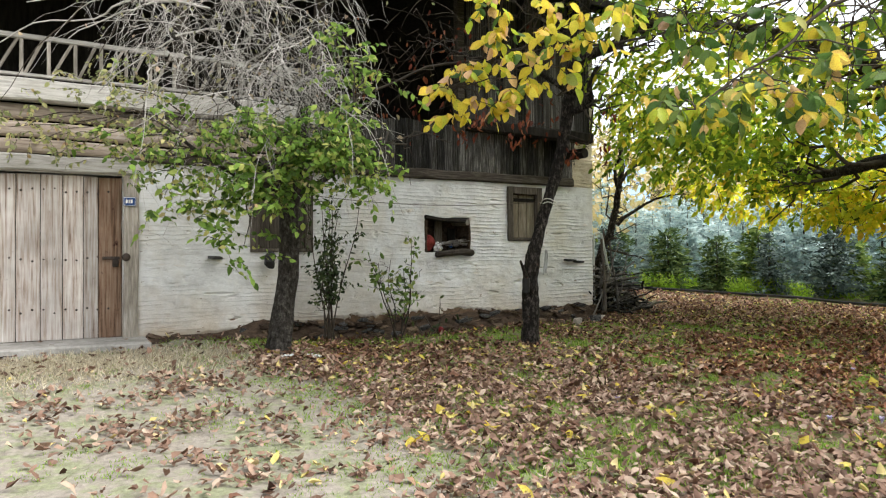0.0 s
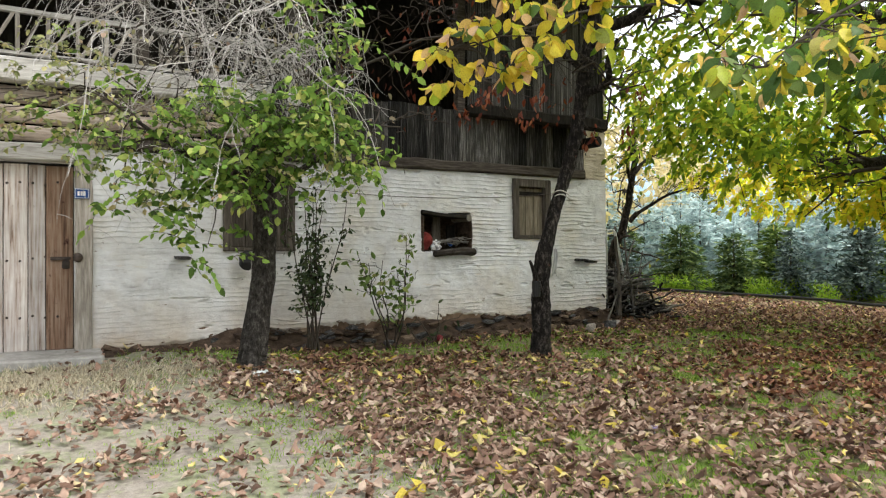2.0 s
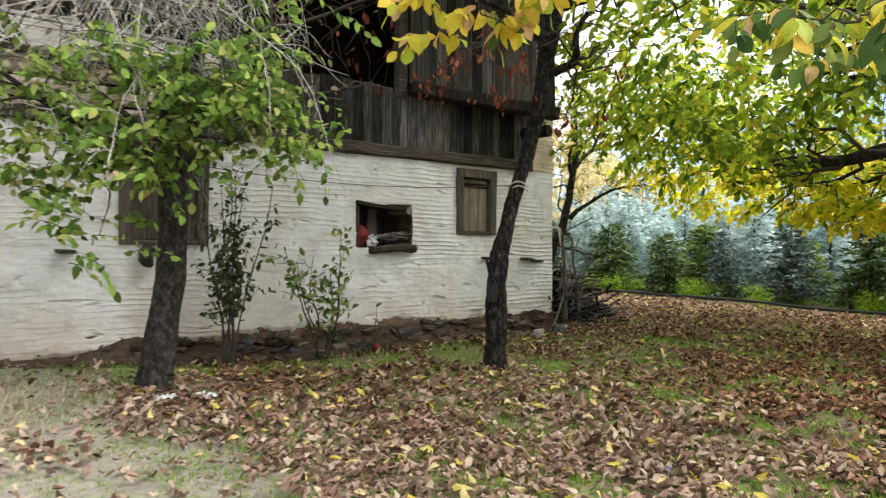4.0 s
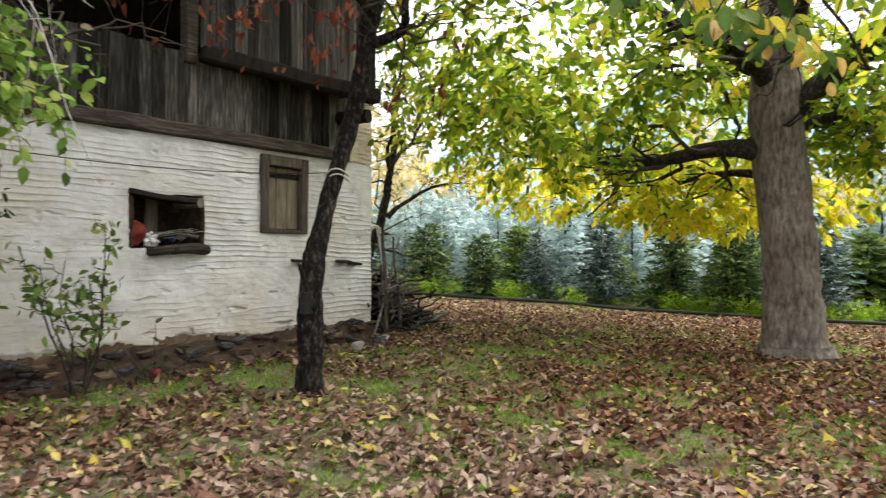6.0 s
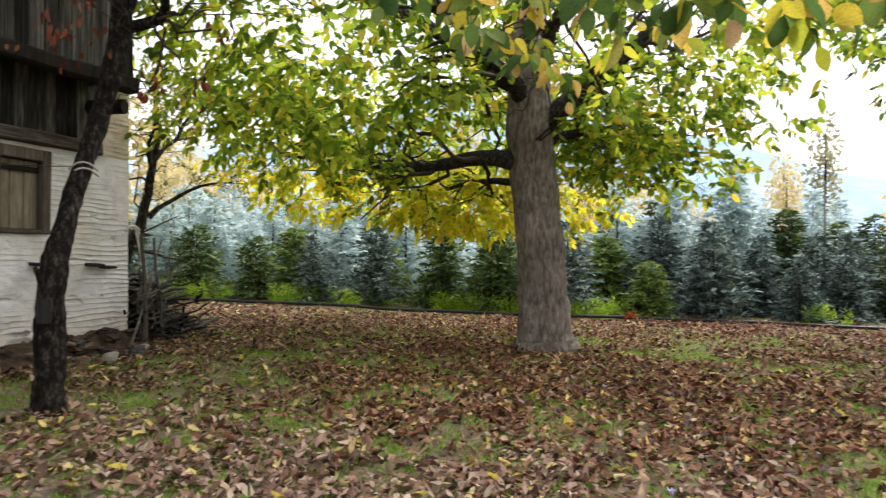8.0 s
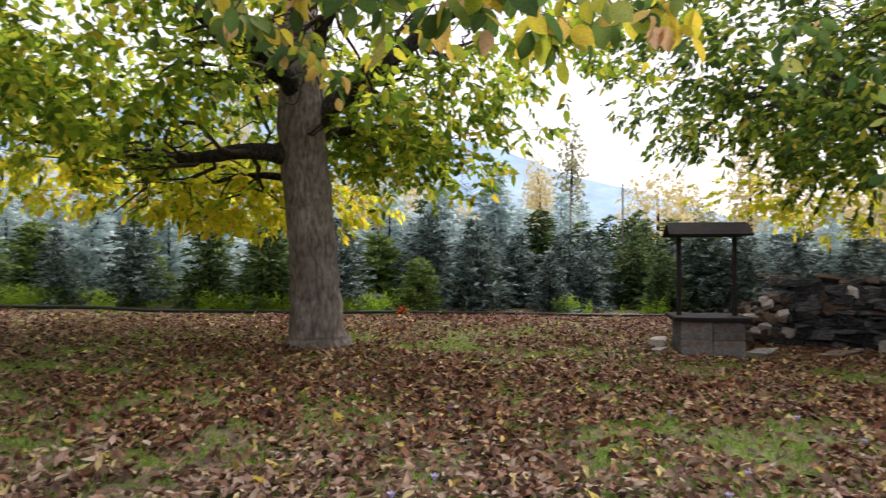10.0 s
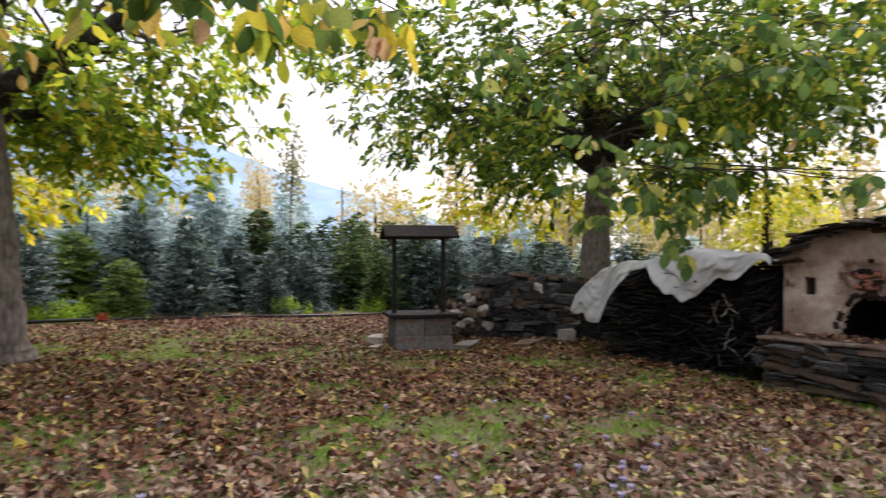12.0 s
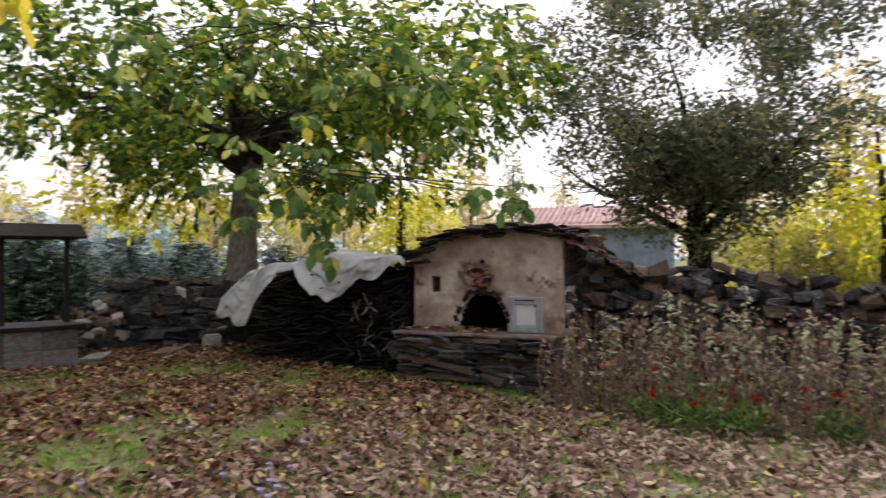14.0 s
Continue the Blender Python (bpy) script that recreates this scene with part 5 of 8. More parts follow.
def black_tree():
    gen = np.random.default_rng(404)
    t = thing("dead_tree", settle(6.08, 7.35, -0.04), "leaning tree with nearly black bark and a string tied round it", "tree")
    zb = t.location.z
    main = trunk_line([(6.08, 7.35, zb), (6.1, 7.35, zb + 0.3), (6.12, 7.36, 1.3), (6.24, 7.38, 1.8), (6.5, 7.4, 2.5), (6.66, 7.38, 3.0), (6.76, 7.3, 3.7), (6.8, 7.15, 4.4), (6.9, 7.0, 5.6), (7.0, 6.8, 6.8)], [0.15, 0.12, 0.1, 0.098, 0.088, 0.085, 0.1, 0.095, 0.08, 0.05], 110, 0.004, gen)
    bark_trunk("trunk", main, BLACK_BARK, t, 20, 0.17, "knotty black trunk")
    world_part("stub", tube_mesh("stub", [(np.array([(6.1, 7.32, 1.1), (6.0, 7.24, 1.2), (5.93, 7.2, 1.3), (5.88, 7.17, 1.42), (5.8, 7.15, 1.56)]), [0.055, 0.05, 0.045, 0.03, 0.016])], 7), BLACK_BARK, t, "broken side stub")
    limbs = [
        trunk_line([(6.78, 7.2, 3.75), (6.85, 6.85, 3.8), (6.68, 6.75, 3.95), (6.75, 6.6, 4.3)], [0.06, 0.05, 0.04, 0.02], 10, 0.01, gen),
        trunk_line([(6.8, 7.1, 4.5), (7.6, 6.6, 4.95), (8.2, 6.2, 5.1)], [0.08, 0.07, 0.04], 10, 0.03, gen),
        trunk_line([(6.85, 7.1, 4.7), (6.0, 7.0, 5.2), (5.0, 6.9, 5.3)], [0.06, 0.04, 0.02], 10, 0.03, gen),
        trunk_line([(6.8, 7.2, 4.0), (5.9, 7.0, 4.3), (4.9, 6.9, 4.2), (4.2, 6.9, 4.4)], [0.05, 0.03, 0.02, 0.012], 12, 0.04, gen),
    ]
    for ln in limbs:
        world_part("limb", tube_mesh("limb", [ln], 8), BLACK_BARK, t)
    tw = sprout(limbs, 60, 0.9, gen, 0.0, 0.35, 0.2, 1.0, 0.12, 0.05)
    tw2 = sprout(tw, 90, 0.4, gen, -0.2, 0.5, 0.2, 1.0, 0.12)
    stuff_part("twig_growth", tube_mesh("twig_growth", tw + tw2, 4), TWIG_DARK, t)
    tips = np.concatenate([np.stack([gen.normal(4.4, 0.35, 34), gen.normal(5.9, 0.25, 34), gen.uniform(2.92, 3.35, 34)], -1), np.stack([gen.uniform(4.6, 6.4, 20), gen.normal(6.2, 0.3, 20), gen.uniform(2.9, 3.5, 20)], -1)])
    cl = np.repeat(tips[::6], 14, axis=0)
    cl = cl + gen.normal(0, 0.06, cl.shape)
    n = len(cl)
    ln = gen.uniform(0.05, 0.1, n)
    drop = thing("dry_leaf_spray", (4.5, 6.0, 3.6), "sprays of shrivelled red leaves on a thin bare branch", "branch")
    world_part("leaves", from_arrays("leaves", *leaf_arrays(cl, unit(gen.normal(0, 0.3, (n, 3)) + (0, 0, -1)), unit(gen.normal(0, 1, (n, 3))), ln, ln * 0.5, 0.6, 0.3)), DRY_RED, drop, "", False)
    lines = [(np.array([(6.8, 7.2, 4.2), (5.8, 6.6, 3.9), (4.9, 6.1, 3.5), (4.2, 5.7, 3.3)]), [0.012, 0.01, 0.008, 0.004])]
    for q in tips[::6]:
        k = lines[0][0][int(gen.integers(1, 4))]
        lines.append((bent(k, q + (0, 0, 0.05), 5, 0.05, 0, gen), np.linspace(0.005, 0.002, 5)))
    world_part("twig", tube_mesh("twig", lines, 4), TWIG_DARK, drop)
    ring = [(6.48 + 0.115 * math.cos(a), 7.4 + 0.115 * math.sin(a), 2.44 + 0.03 * math.sin(a * 2)) for a in np.linspace(0, 2 * math.pi, 17)]
    ring2 = [(p[0] + 0.01, p[1], p[2] - 0.05) for p in ring]
    s = thing("tied_string", (6.5, 7.4, 2.45), "pale string tied round the black trunk", "string")
    world_part("loop", tube_mesh("loop", [(np.array(ring), [0.008] * 17), (np.array(ring2), [0.007] * 17)], 5), STRING, s)
    w = thing("wire", (4.5, 8.4, 2.2), "thin dark wire slung before the wall", "wire")
    world_part("strand", tube_mesh("strand", [(bent((6.45, 7.4, 2.44), (2.7, 8.2, 2.5), 14, 0, 0.12), [0.004] * 14)], 4), IRON, w)


def corner_tree():
    """Thin branching tree behind the house corner."""
    gen = np.random.default_rng(505)
    t = thing("young_tree", settle(10.6, 11.0, -0.03), "thin bare-branched tree beside the house corner", "tree")
    zb = t.location.z
    main = trunk_line([(10.45, 11.12, zb), (10.58, 11.0, 1.6), (10.95, 10.83, 2.6), (11.1, 10.8, 3.6), (11.2, 10.9, 5.2)], [0.11, 0.09, 0.075, 0.055, 0.02], 20, 0.02, gen)
    bark_trunk("trunk", main, BLACK_BARK, t, 10, 0.05)
    limbs = [trunk_line([(10.95, 10.8, 2.3), (11.6, 10.5, 2.9), (12.3, 10.2, 3.0)], [0.045, 0.03, 0.012], 8, 0.03, gen),
             trunk_line([(11.0, 10.8, 2.9), (10.7, 10.5, 3.6), (10.7, 10.4, 4.4)], [0.045, 0.03, 0.012], 8, 0.03, gen),
             trunk_line([(11.1, 10.8, 3.3), (11.8, 10.8, 4.0), (12.4, 10.8, 4.7)], [0.04, 0.03, 0.012], 8, 0.03, gen)]
    for ln in limbs:
        world_part("limb", tube_mesh("limb", [ln], 6), BLACK_BARK, t)
    tw = sprout(limbs + [main], 70, 0.9, gen, 0.1, 0.3, 0.25, 1.0, 0.1)
    tw2 = sprout(tw, 200, 0.45, gen, 0.0, 0.5, 0.2, 1.0, 0.1)
    stuff_part("twig_growth", tube_mesh("twig_growth", tw + tw2, 4), TWIG_DARK, t)
    ends = np.concatenate([q[3:] for q, _ in tw2])
    c, w = crown_tips((11.6, 10.6, 4.4), (1.5, 1.3, 1.2), 380, gen, 0.1, 0.1, 61)
    tips = np.concatenate([ends[gen.random(len(ends)) < 0.3], c])
    n = len(tips)
    ln = gen.uniform(0.07, 0.13, n)
    world_part("crown", from_arrays("crown", *leaf_arrays(tips, unit(gen.normal(0, 1, (n, 3)) + (0, 0, -0.5)), unit(gen.normal(0, 0.5, (n, 3)) + (0, 0, 1)), ln, ln * 0.6)), leafy("light green leaves", [(0.0, (0.12, 0.2, 0.03)), (0.6, (0.27, 0.36, 0.06)), (1.0, (0.46, 0.42, 0.1))], 0.5), t, "thin light green crown", False)


def dark_tree():
    """Dense dull-green tree behind the second stone wall."""
    gen = np.random.default_rng(606)
    x0, y0 = 6.75, -10.6
    t = thing("evergreen_tree", settle(x0, y0, -0.05), "dense dull green tree behind the stone wall", "tree")
    zb = t.location.z
    main = trunk_line([(x0, y0, zb), (x0, y0, 1.4), (x0 + 0.1, y0, 2.6), (x0 + 0.2, y0, 4.0), (x0 + 0.5, y0 + 0.2, 5.6)], [0.27, 0.22, 0.18, 0.06, 0.015], 20, 0.02, gen)
    bark_trunk("trunk", main, BLACK_BARK, t, 14, 0.06)
    limbs = [(bent((x0, y0, z), (x0 + 2.6 * math.cos(a), y0 + 2.6 * math.sin(a), z + 1.6), 8, 0.1, 0, gen), np.linspace(0.09, 0.02, 8)) for a, z in ((0.3, 1.9), (1.5, 2.2), (2.6, 2.0), (3.8, 2.4), (5.0, 2.1), (5.8, 2.6))]
    for ln in limbs:
        world_part("limb", tube_mesh("limb", [ln], 6), BLACK_BARK, t)
    tw = sprout(limbs, 120, 1.0, gen, 0.1, 0.4)
    stuff_part("twig_growth", tube_mesh("twig_growth", tw, 4), TWIG_DARK, t)
    c1, w1 = crown_tips((x0 - 0.1, y0 + 0.2, 4.8), (3.3, 3.3, 2.6), 560, gen, 0.25, -0.06, 71, -0.8)
    c2, w2 = crown_tips((x0 - 0.3, y0 + 0.4, 3.2), (1.8, 1.6, 1.5), 260, gen, 0.1, 0.0, 73)
    tips = np.repeat(np.concatenate([c1, c2]), 40, axis=0)
    tips = tips + gen.normal(0, 1, tips.shape) * (0.17, 0.17, 0.12)
    n = len(tips)
    ln = gen.uniform(0.08, 0.15, n)
    world_part("crown", from_arrays("crown", *leaf_arrays(tips, unit(gen.normal(0, 1, (n, 3))), unit(gen.normal(0, 0.9, (n, 3)) + (0, 0, 1)), ln, ln * 0.65, 0.2, 0.2, True)), DARK_LEAF, t, "small dull green leaves", False)
    y1, v1 = crown_tips((x0 - 2.7, y0 - 1.4, 2.9), (1.9, 1.5, 1.3), 420, gen, 0.1, 0.0, 77)
    b = thing("yellow_tree", settle(x0 - 2.7, y0 - 1.6, -0.05), "yellowing young tree behind the stone wall", "tree")
    zb = b.location.z
    bark_trunk("trunk", trunk_line([(x0 - 2.7, y0 - 1.6, zb), (x0 - 2.7, y0 - 1.5, 1.8), (x0 - 2.6, y0 - 1.4, 3.8)], [0.12, 0.09, 0.03], 12, 0.02, gen), GREY_BARK, b, 8)
    world_part("crown", from_arrays("crown", *compound_leaves(y1, v1, gen, 5, 0.12, 0.25)), YELLOW_LEAF, b, "yellow leaves", False)
    y1, v1 = crown_tips((14.4, -10.6, 3.4), (1.8, 1.8, 1.4), 420, gen, 0.1, 0.0, 79)
    b = thing("yellow_tree", settle(14.4, -10.6, -0.05), "yellow-green young tree beyond the brushwood stack", "tree")
    zb = b.location.z
    bark_trunk("trunk", trunk_line([(14.4, -10.6, zb), (14.4, -10.5, 2.0), (14.5, -10.6, 4.2)], [0.12, 0.09, 0.03], 12, 0.02, gen), GREY_BARK, b, 8)
    world_part("crown", from_arrays("crown", *compound_leaves(y1, v1, gen, 5, 0.14, 0.28, 0.9, True)), YELLOW_LEAF, b, "yellow-green leaves", False)


def hanging_branch(name, label, root, tip, clusters, gen, mats, size=0.13, green=0.3):
    """A bough that hangs into view, each leaf a piece of its own."""
    b = thing(name, root, label, "branch", "hanging walnut boughs")
    bough = bent(root, tip, 10, 0.06, -0.1, gen)
    lines = [(bough, np.linspace(0.022, 0.006, 10))]
    leaf_at = []
    for c in clusters:
        c = np.asarray(c, float)
        k = bough[np.argmin(np.linalg.norm(bough - c, axis=1))]
        tw = bent(k, c, 6, 0.03, -0.03, gen)
        lines.append((tw, np.linspace(0.008, 0.004, 6)))
        for _ in range(3):
            w = unit(gen.normal(0, 1, 3) * (1, 1, 0.3) + (0, 0, -0.35))
            L = size * 1.9
            st = bent(c, c + w * L, 5, 0.012, -0.03, gen)
            lines.append((st, np.linspace(0.0035, 0.0018, 5)))
            side = unit(np.cross(w, (0, 0, 1.0)))
            for j in range(7):
                p = st[min(4, 1 + j // 2 + (1 if j == 6 else 0))]
                sg = 0 if j == 6 else (1 if j % 2 else -1)
                leaf_at.append((p, unit(w * (0.5 if sg else 1) + side * sg * 0.9 + np.array((0, 0, -0.75)) + gen.normal(0, 0.25, 3))))
    world_part("bough", tube_mesh("bough", lines, 5), TWIG_DARK, b)
    for p, w in leaf_at:
        if gen.random() < 0.12:
            continue
        L = size * gen.uniform(0.6, 1.2)
        up = unit(gen.normal(0, 0.6, 3) + (0, 0, 0.6))
        zax = Vector(unit(up - w * float(np.dot(up, w))))
        xax = Vector(w)
        yax = zax.cross(xax)
        m = Matrix((xax, yax, zax)).transposed().to_4x4()
        m.translation = Vector(p)
        kind = mats[0] if gen.random() > green else mats[1]
        place("leaf", LEAF_MESHES[kind][int(gen.integers(4))], b, m @ Matrix.Scale(L, 4))


LEAF_MESHES = {}
for key, mat in (("yellow", HANG_YELLOW), ("green", HANG_GREEN)):
    LEAF_MESHES[key] = []
    for i in range(4):
        s = np.array([0, 0.12, 0.3, 0.5, 0.7, 0.87, 1.0])
        wd = np.array([0.02, 0.17, 0.29, 0.32, 0.27, 0.15, 0.0])
        q = np.array([-1, -0.5, 0, 0.5, 1])
        S, Q = np.meshgrid(s, q, indexing="ij")
        Yv = Q * wd[:, None]
        Zv = (0.16 + 0.08 * i) * np.abs(Yv) - (0.08 + 0.1 * i) * S**2 + 0.015 * np.sin(S * 9 + i)
        me_leaf = grid_mesh("leaf", S, Yv, Zv)
        me_leaf.materials.append(mat)
        me_leaf.polygons.foreach_set("use_smooth", [True] * len(me_leaf.polygons))
        LEAF_MESHES[key].append(me_leaf)

walnut_one()
walnut_two()
door_tree()
black_tree()
corner_tree()
dark_tree()
gen = np.random.default_rng(909)
hanging_branch("walnut_bough", "walnut bough with bright yellow hanging leaves", (7.6, 5.6, 4.65), (3.3, 4.7, 3.2),
               [(3.52, 4.42, 3.9), (3.54, 4.17, 3.89), (3.85, 4.01, 3.83), (3.85, 3.89, 3.6), (4.07, 3.66, 3.67), (4.19, 3.48, 3.68), (3.55, 4.52, 3.63), (3.68, 4.33, 3.67), (3.62, 4.48, 3.42), (3.73, 4.19, 3.46), (3.72, 4.09, 3.19), (3.92, 3.86, 3.26), (3.96, 3.84, 3.48), (4.11, 3.64, 3.45), (3.65, 4.24, 3.09), (3.51, 4.55, 3.1), (3.35, 4.74, 3.39), (3.28, 4.78, 3.21), (3.35, 4.75, 2.94), (3.46, 4.57, 3.31), (3.57, 4.4, 3.0)], gen, ("yellow", "green"), 0.125, 0.15)
hanging_branch("walnut_bough", "walnut bough with green and yellow leaves overhead", (7.6, 2.9, 4.6), (4.7, 2.9, 3.4),
               [(5.4, 4.0, 3.3), (5.9, 3.7, 3.6), (5.1, 2.7, 3.5), (5.45, 3.5, 2.9), (5.7, 3.2, 3.2), (6.1, 3.2, 3.4), (5.0, 3.3, 3.5), (5.1, 3.65, 3.8), (4.4, 3.5, 3.8), (5.75, 2.75, 3.6), (6.2, 2.5, 3.7), (6.5, 2.9, 3.5), (7.0, 3.2, 3.0), (6.3, 3.9, 3.5), (6.6, 3.4, 3.1), (6.8, 4.2, 3.5), (7.3, 3.6, 3.4), (6.9, 2.6, 3.3)], gen, ("yellow", "green"), 0.14, 0.68)
hanging_branch("walnut_bough", "low walnut bough with large yellow and green leaves", (6.2, 2.3, 3.9), (4.4, 2.8, 2.75),
               [(4.4, 2.9, 2.76), (4.42, 2.7, 2.8), (4.54, 2.5, 2.78), (4.6, 2.3, 2.84), (4.6, 2.15, 2.76), (4.9, 2.2, 2.8), (5.2, 1.9, 2.82), (5.25, 1.7, 2.88), (5.5, 1.3, 2.9), (5.5, 1.05, 2.98), (4.4, 3.1, 2.85), (4.7, 2.6, 2.98), (5.1, 2.2, 3.05)], gen, ("yellow", "green"), 0.14, 0.45)
hanging_branch("walnut_bough", "green walnut bough hanging before the brushwood", (8.19, -2.75, 5.48), (7.38, -2.18, 2.51),
               [(7.85, -1.55, 2.35), (7.9, -1.72, 2.83), (7.5, -1.69, 2.49), (7.28, -1.86, 2.29), (7.08, -1.98, 2.06), (7.03, -2.07, 1.82), (7.06, -2.31, 2.23), (7.04, -2.46, 2.38), (7.39, -2.12, 2.7), (7.63, -1.57, 2.03), (7.41, -2.06, 1.94), (7.33, -2.39, 2.57), (5.73, -2.76, 2.22), (5.58, -2.98, 2.28), (5.42, -3.11, 2.14), (6.7, -2.73, 3.32), (6.29, -2.8, 3.4)], gen, ("yellow", "green"), 0.155, 0.97)
hanging_branch("walnut_bough", "green walnut bough reaching over the yard", (9.6, -4.4, 4.9), (6.9, -1.5, 3.7),
               [(7.4, -1.45, 3.3), (7.0, -1.1, 3.7), (6.9, -2.5, 2.85), (6.4, -2.3, 3.6), (7.15, -1.8, 3.0), (7.15, -0.35, 3.4), (7.9, -0.35, 3.2), (7.05, -2.4, 3.3), (6.9, -3.6, 2.9), (6.4, -3.7, 3.7), (7.5, -2.7, 3.6), (7.7, -1.9, 3.7), (8.3, -1.4, 3.4)], gen, ("yellow", "green"), 0.15, 0.9)

# ---- the nursery of young firs beyond the edging ----
def fir_mesh(name, height, width, gen, needles=1):
    """Whorls of drooping sprays that shorten towards the top, in metres."""
    at, al, up, ln, wd = [], [], [], [], []
    z = 0.06 * height
    while z < height * 0.985:
        f = 1 - z / height
        reach = width * (f ** 0.5) * gen.uniform(0.78, 1.15) + 0.05
        n = int(5 + 9 * f)
        lean = gen.uniform(0, 2 * math.pi)
        for k in range(n):
            a = gen.uniform(0, 2 * math.pi)
            d = np.array((math.cos(a), math.sin(a), 0.0))
            L = reach * gen.uniform(0.6, 1.12) * (1 + 0.25 * math.cos(a - lean))
            steps = max(2, int(L / 0.125))
            for s in range(steps):
                u = (s + gen.uniform(0.2, 1)) / steps
                p = np.array((0, 0, z)) + d * L * u + (0, 0, 0.18 * L * u - 0.2 * L * u * u)
                for sg in (-1, 0, 1):
                    w = d + sg * 0.85 * np.array((-d[1], d[0], 0)) + gen.normal(0, 0.35, 3) + (0, 0, 0.15)
                    at.append(p), al.append(w), up.append(gen.normal(0, 0.9, 3) + (0, 0, 1))
                    ln.append(gen.uniform(0.13, 0.25)), wd.append(gen.uniform(0.06, 0.11))
        z += height * gen.uniform(0.03, 0.045)
    for k in range(8):
        at.append(np.array((0, 0, height * 0.96))), al.append(gen.normal(0, 0.5, 3) + (0, 0, 1.6)), up.append(gen.normal(0, 1, 3)), ln.append(0.18), wd.append(0.03)
    v, f = leaf_arrays(np.array(at), np.array(al), np.array(up), np.array(ln), np.array(wd), 0.2, 0.25, True)
    return from_arrays(name, v, f)


def nursery():
    gen = np.random.default_rng(77)
    kinds = []
    for i, (h, w, mat, lab) in enumerate(((2.0, 0.8, GREEN_SPRUCE, "young dark green fir in the nursery row"), (1.75, 0.86, LIGHT_SPRUCE, "bushy green young fir in the nursery row"), (2.4, 0.8, BLUE_SPRUCE, "young blue spruce in the nursery row"), (3.1, 0.95, BLUE_SPRUCE, "taller blue spruce in the nursery"), (2.7, 0.78, GREEN_SPRUCE, "slender dark green fir in the nursery"), (2.2, 0.78, TEAL_SPRUCE, "dark blue-green young spruce in the nursery"))):
        me = fir_mesh("foliage", h, w, gen)
        me.materials.append(mat)
        st = tube_mesh("stem", [(np.array([(0, 0, 0), (0.01, 0, h * 0.5), (0, 0, h * 0.96)]), [0.045, 0.03, 0.006])], 6)
        st.materials.append(TWIG_DARK)
        kinds.append((me, st, lab, "blue" if mat is BLUE_SPRUCE else "green"))

    def fir(k, x, y, s):
        me, st, lab, _ = kinds[k]
        f = thing("fir_tree", settle(x, y, -0.02), lab, "fir tree", "nursery firs", "", gen.uniform(0, 360))
        f.scale = (s * gen.uniform(0.9, 1.1), s * gen.uniform(0.9, 1.1), s)
        for nm, m in (("foliage", me), ("stem", st)):
            o = new(nm, m)
            o.parent = f

    # rows run along the edging, which goes from (14.2, 12.2) to (17.8, -2.2)
    e0, e1 = np.array((14.0, 13.4)), np.array((17.9, -2.6))
    d = unit(e1 - e0)
    out = np.array((-d[1], d[0]))
    if out[0] < 0:
        out = -out
    for row in range(6):
        off = 1.0 + row * 1.5
        s = -4.0 - row * 0.8
        while s < 24 + row:
            p = e0 + d * s + out * (off + gen.normal(0, 0.18))
            if row == 0:
                k, sc = int(gen.choice([0, 0, 0, 1, 5, 5] if s < 11 else [0, 5, 5])), gen.uniform(0.62, 0.98)
            elif row == 1:
                k, sc = (int(gen.choice([0, 1, 2, 2, 2, 2] if s < 11 else [0, 4, 5, 5, 5])), gen.uniform(0.75, 1.05))
            else:
                k, sc = (int(gen.choice([2, 2, 3, 3, 3, 4] if s < 12 else [2, 3, 4, 5, 5, 4])), gen.uniform(0.85, 1.08))
            if not (p[1] < -8.5 and p[0] < 16):
                fir(k, float(p[0]), float(p[1]), sc)
            s += gen.uniform(0.75, 1.35) + ((0.4 if s < 10 else 0.45) if row == 0 else 0.15 * row)
    for k, x, y, sc in ((3, 20.9, 1.5, 1.22), (4, 19.8, 11.8, 1.25), (4, 22.5, 13.3, 1.1), (3, 20.3, 3.0, 0.95), (4, 21.1, 0.2, 0.95), (2, 19.2, 2.7, 0.9)):
        fir(k, x, y, sc)
    # rows behind the dry stone wall
    for i in range(26):
        fir(int(gen.choice([5, 4, 4, 2, 5])), gen.uniform(17.5, 23), gen.uniform(-13, -3.5), gen.uniform(0.7, 1.0))

    pipe = thing("edging_pipe", settle(16, 5.4, 0.0), "black plastic pipe lying along the nursery edge", "pipe")
    pts = []
    for s in np.linspace(-6, 19.5, 60):
        p = e0 + d * s + out * (0.12 * math.sin(s * 0.7) + 0.06 * math.sin(s * 2.1))
        pts.append((p[0], p[1], float(ground_z(*p)) + 0.075))
    world_part("hose", tube_mesh("hose", [(np.array(pts), [0.034] * 60)], 8), BLACK_PLASTIC, pipe)
    # bright weeds under the firs
    n = 60000
    s, o = gen.uniform(-3, 16.5, n), 0.22 + np.abs(gen.normal(0.25, 0.9, n))
    p = e0 + d * s[:, None] + out * o[:, None]
    keep = np.array([noise.noise(Vector((a * 0.8, b * 0.9, 0))) + 0.5 * noise.noise(Vector((a * 3, b * 3, 5))) > (0.12 if a < 10.5 else 0.5) for a, b in zip(s, o)])
    p, n = p[keep], int(keep.sum())
    at = np.stack([p[:, 0], p[:, 1], ground_z(p[:, 0], p[:, 1])], -1)
    h = gen.uniform(0.1, 0.5, n)
    at[:, 2] += h * gen.uniform(0, 0.9, n)
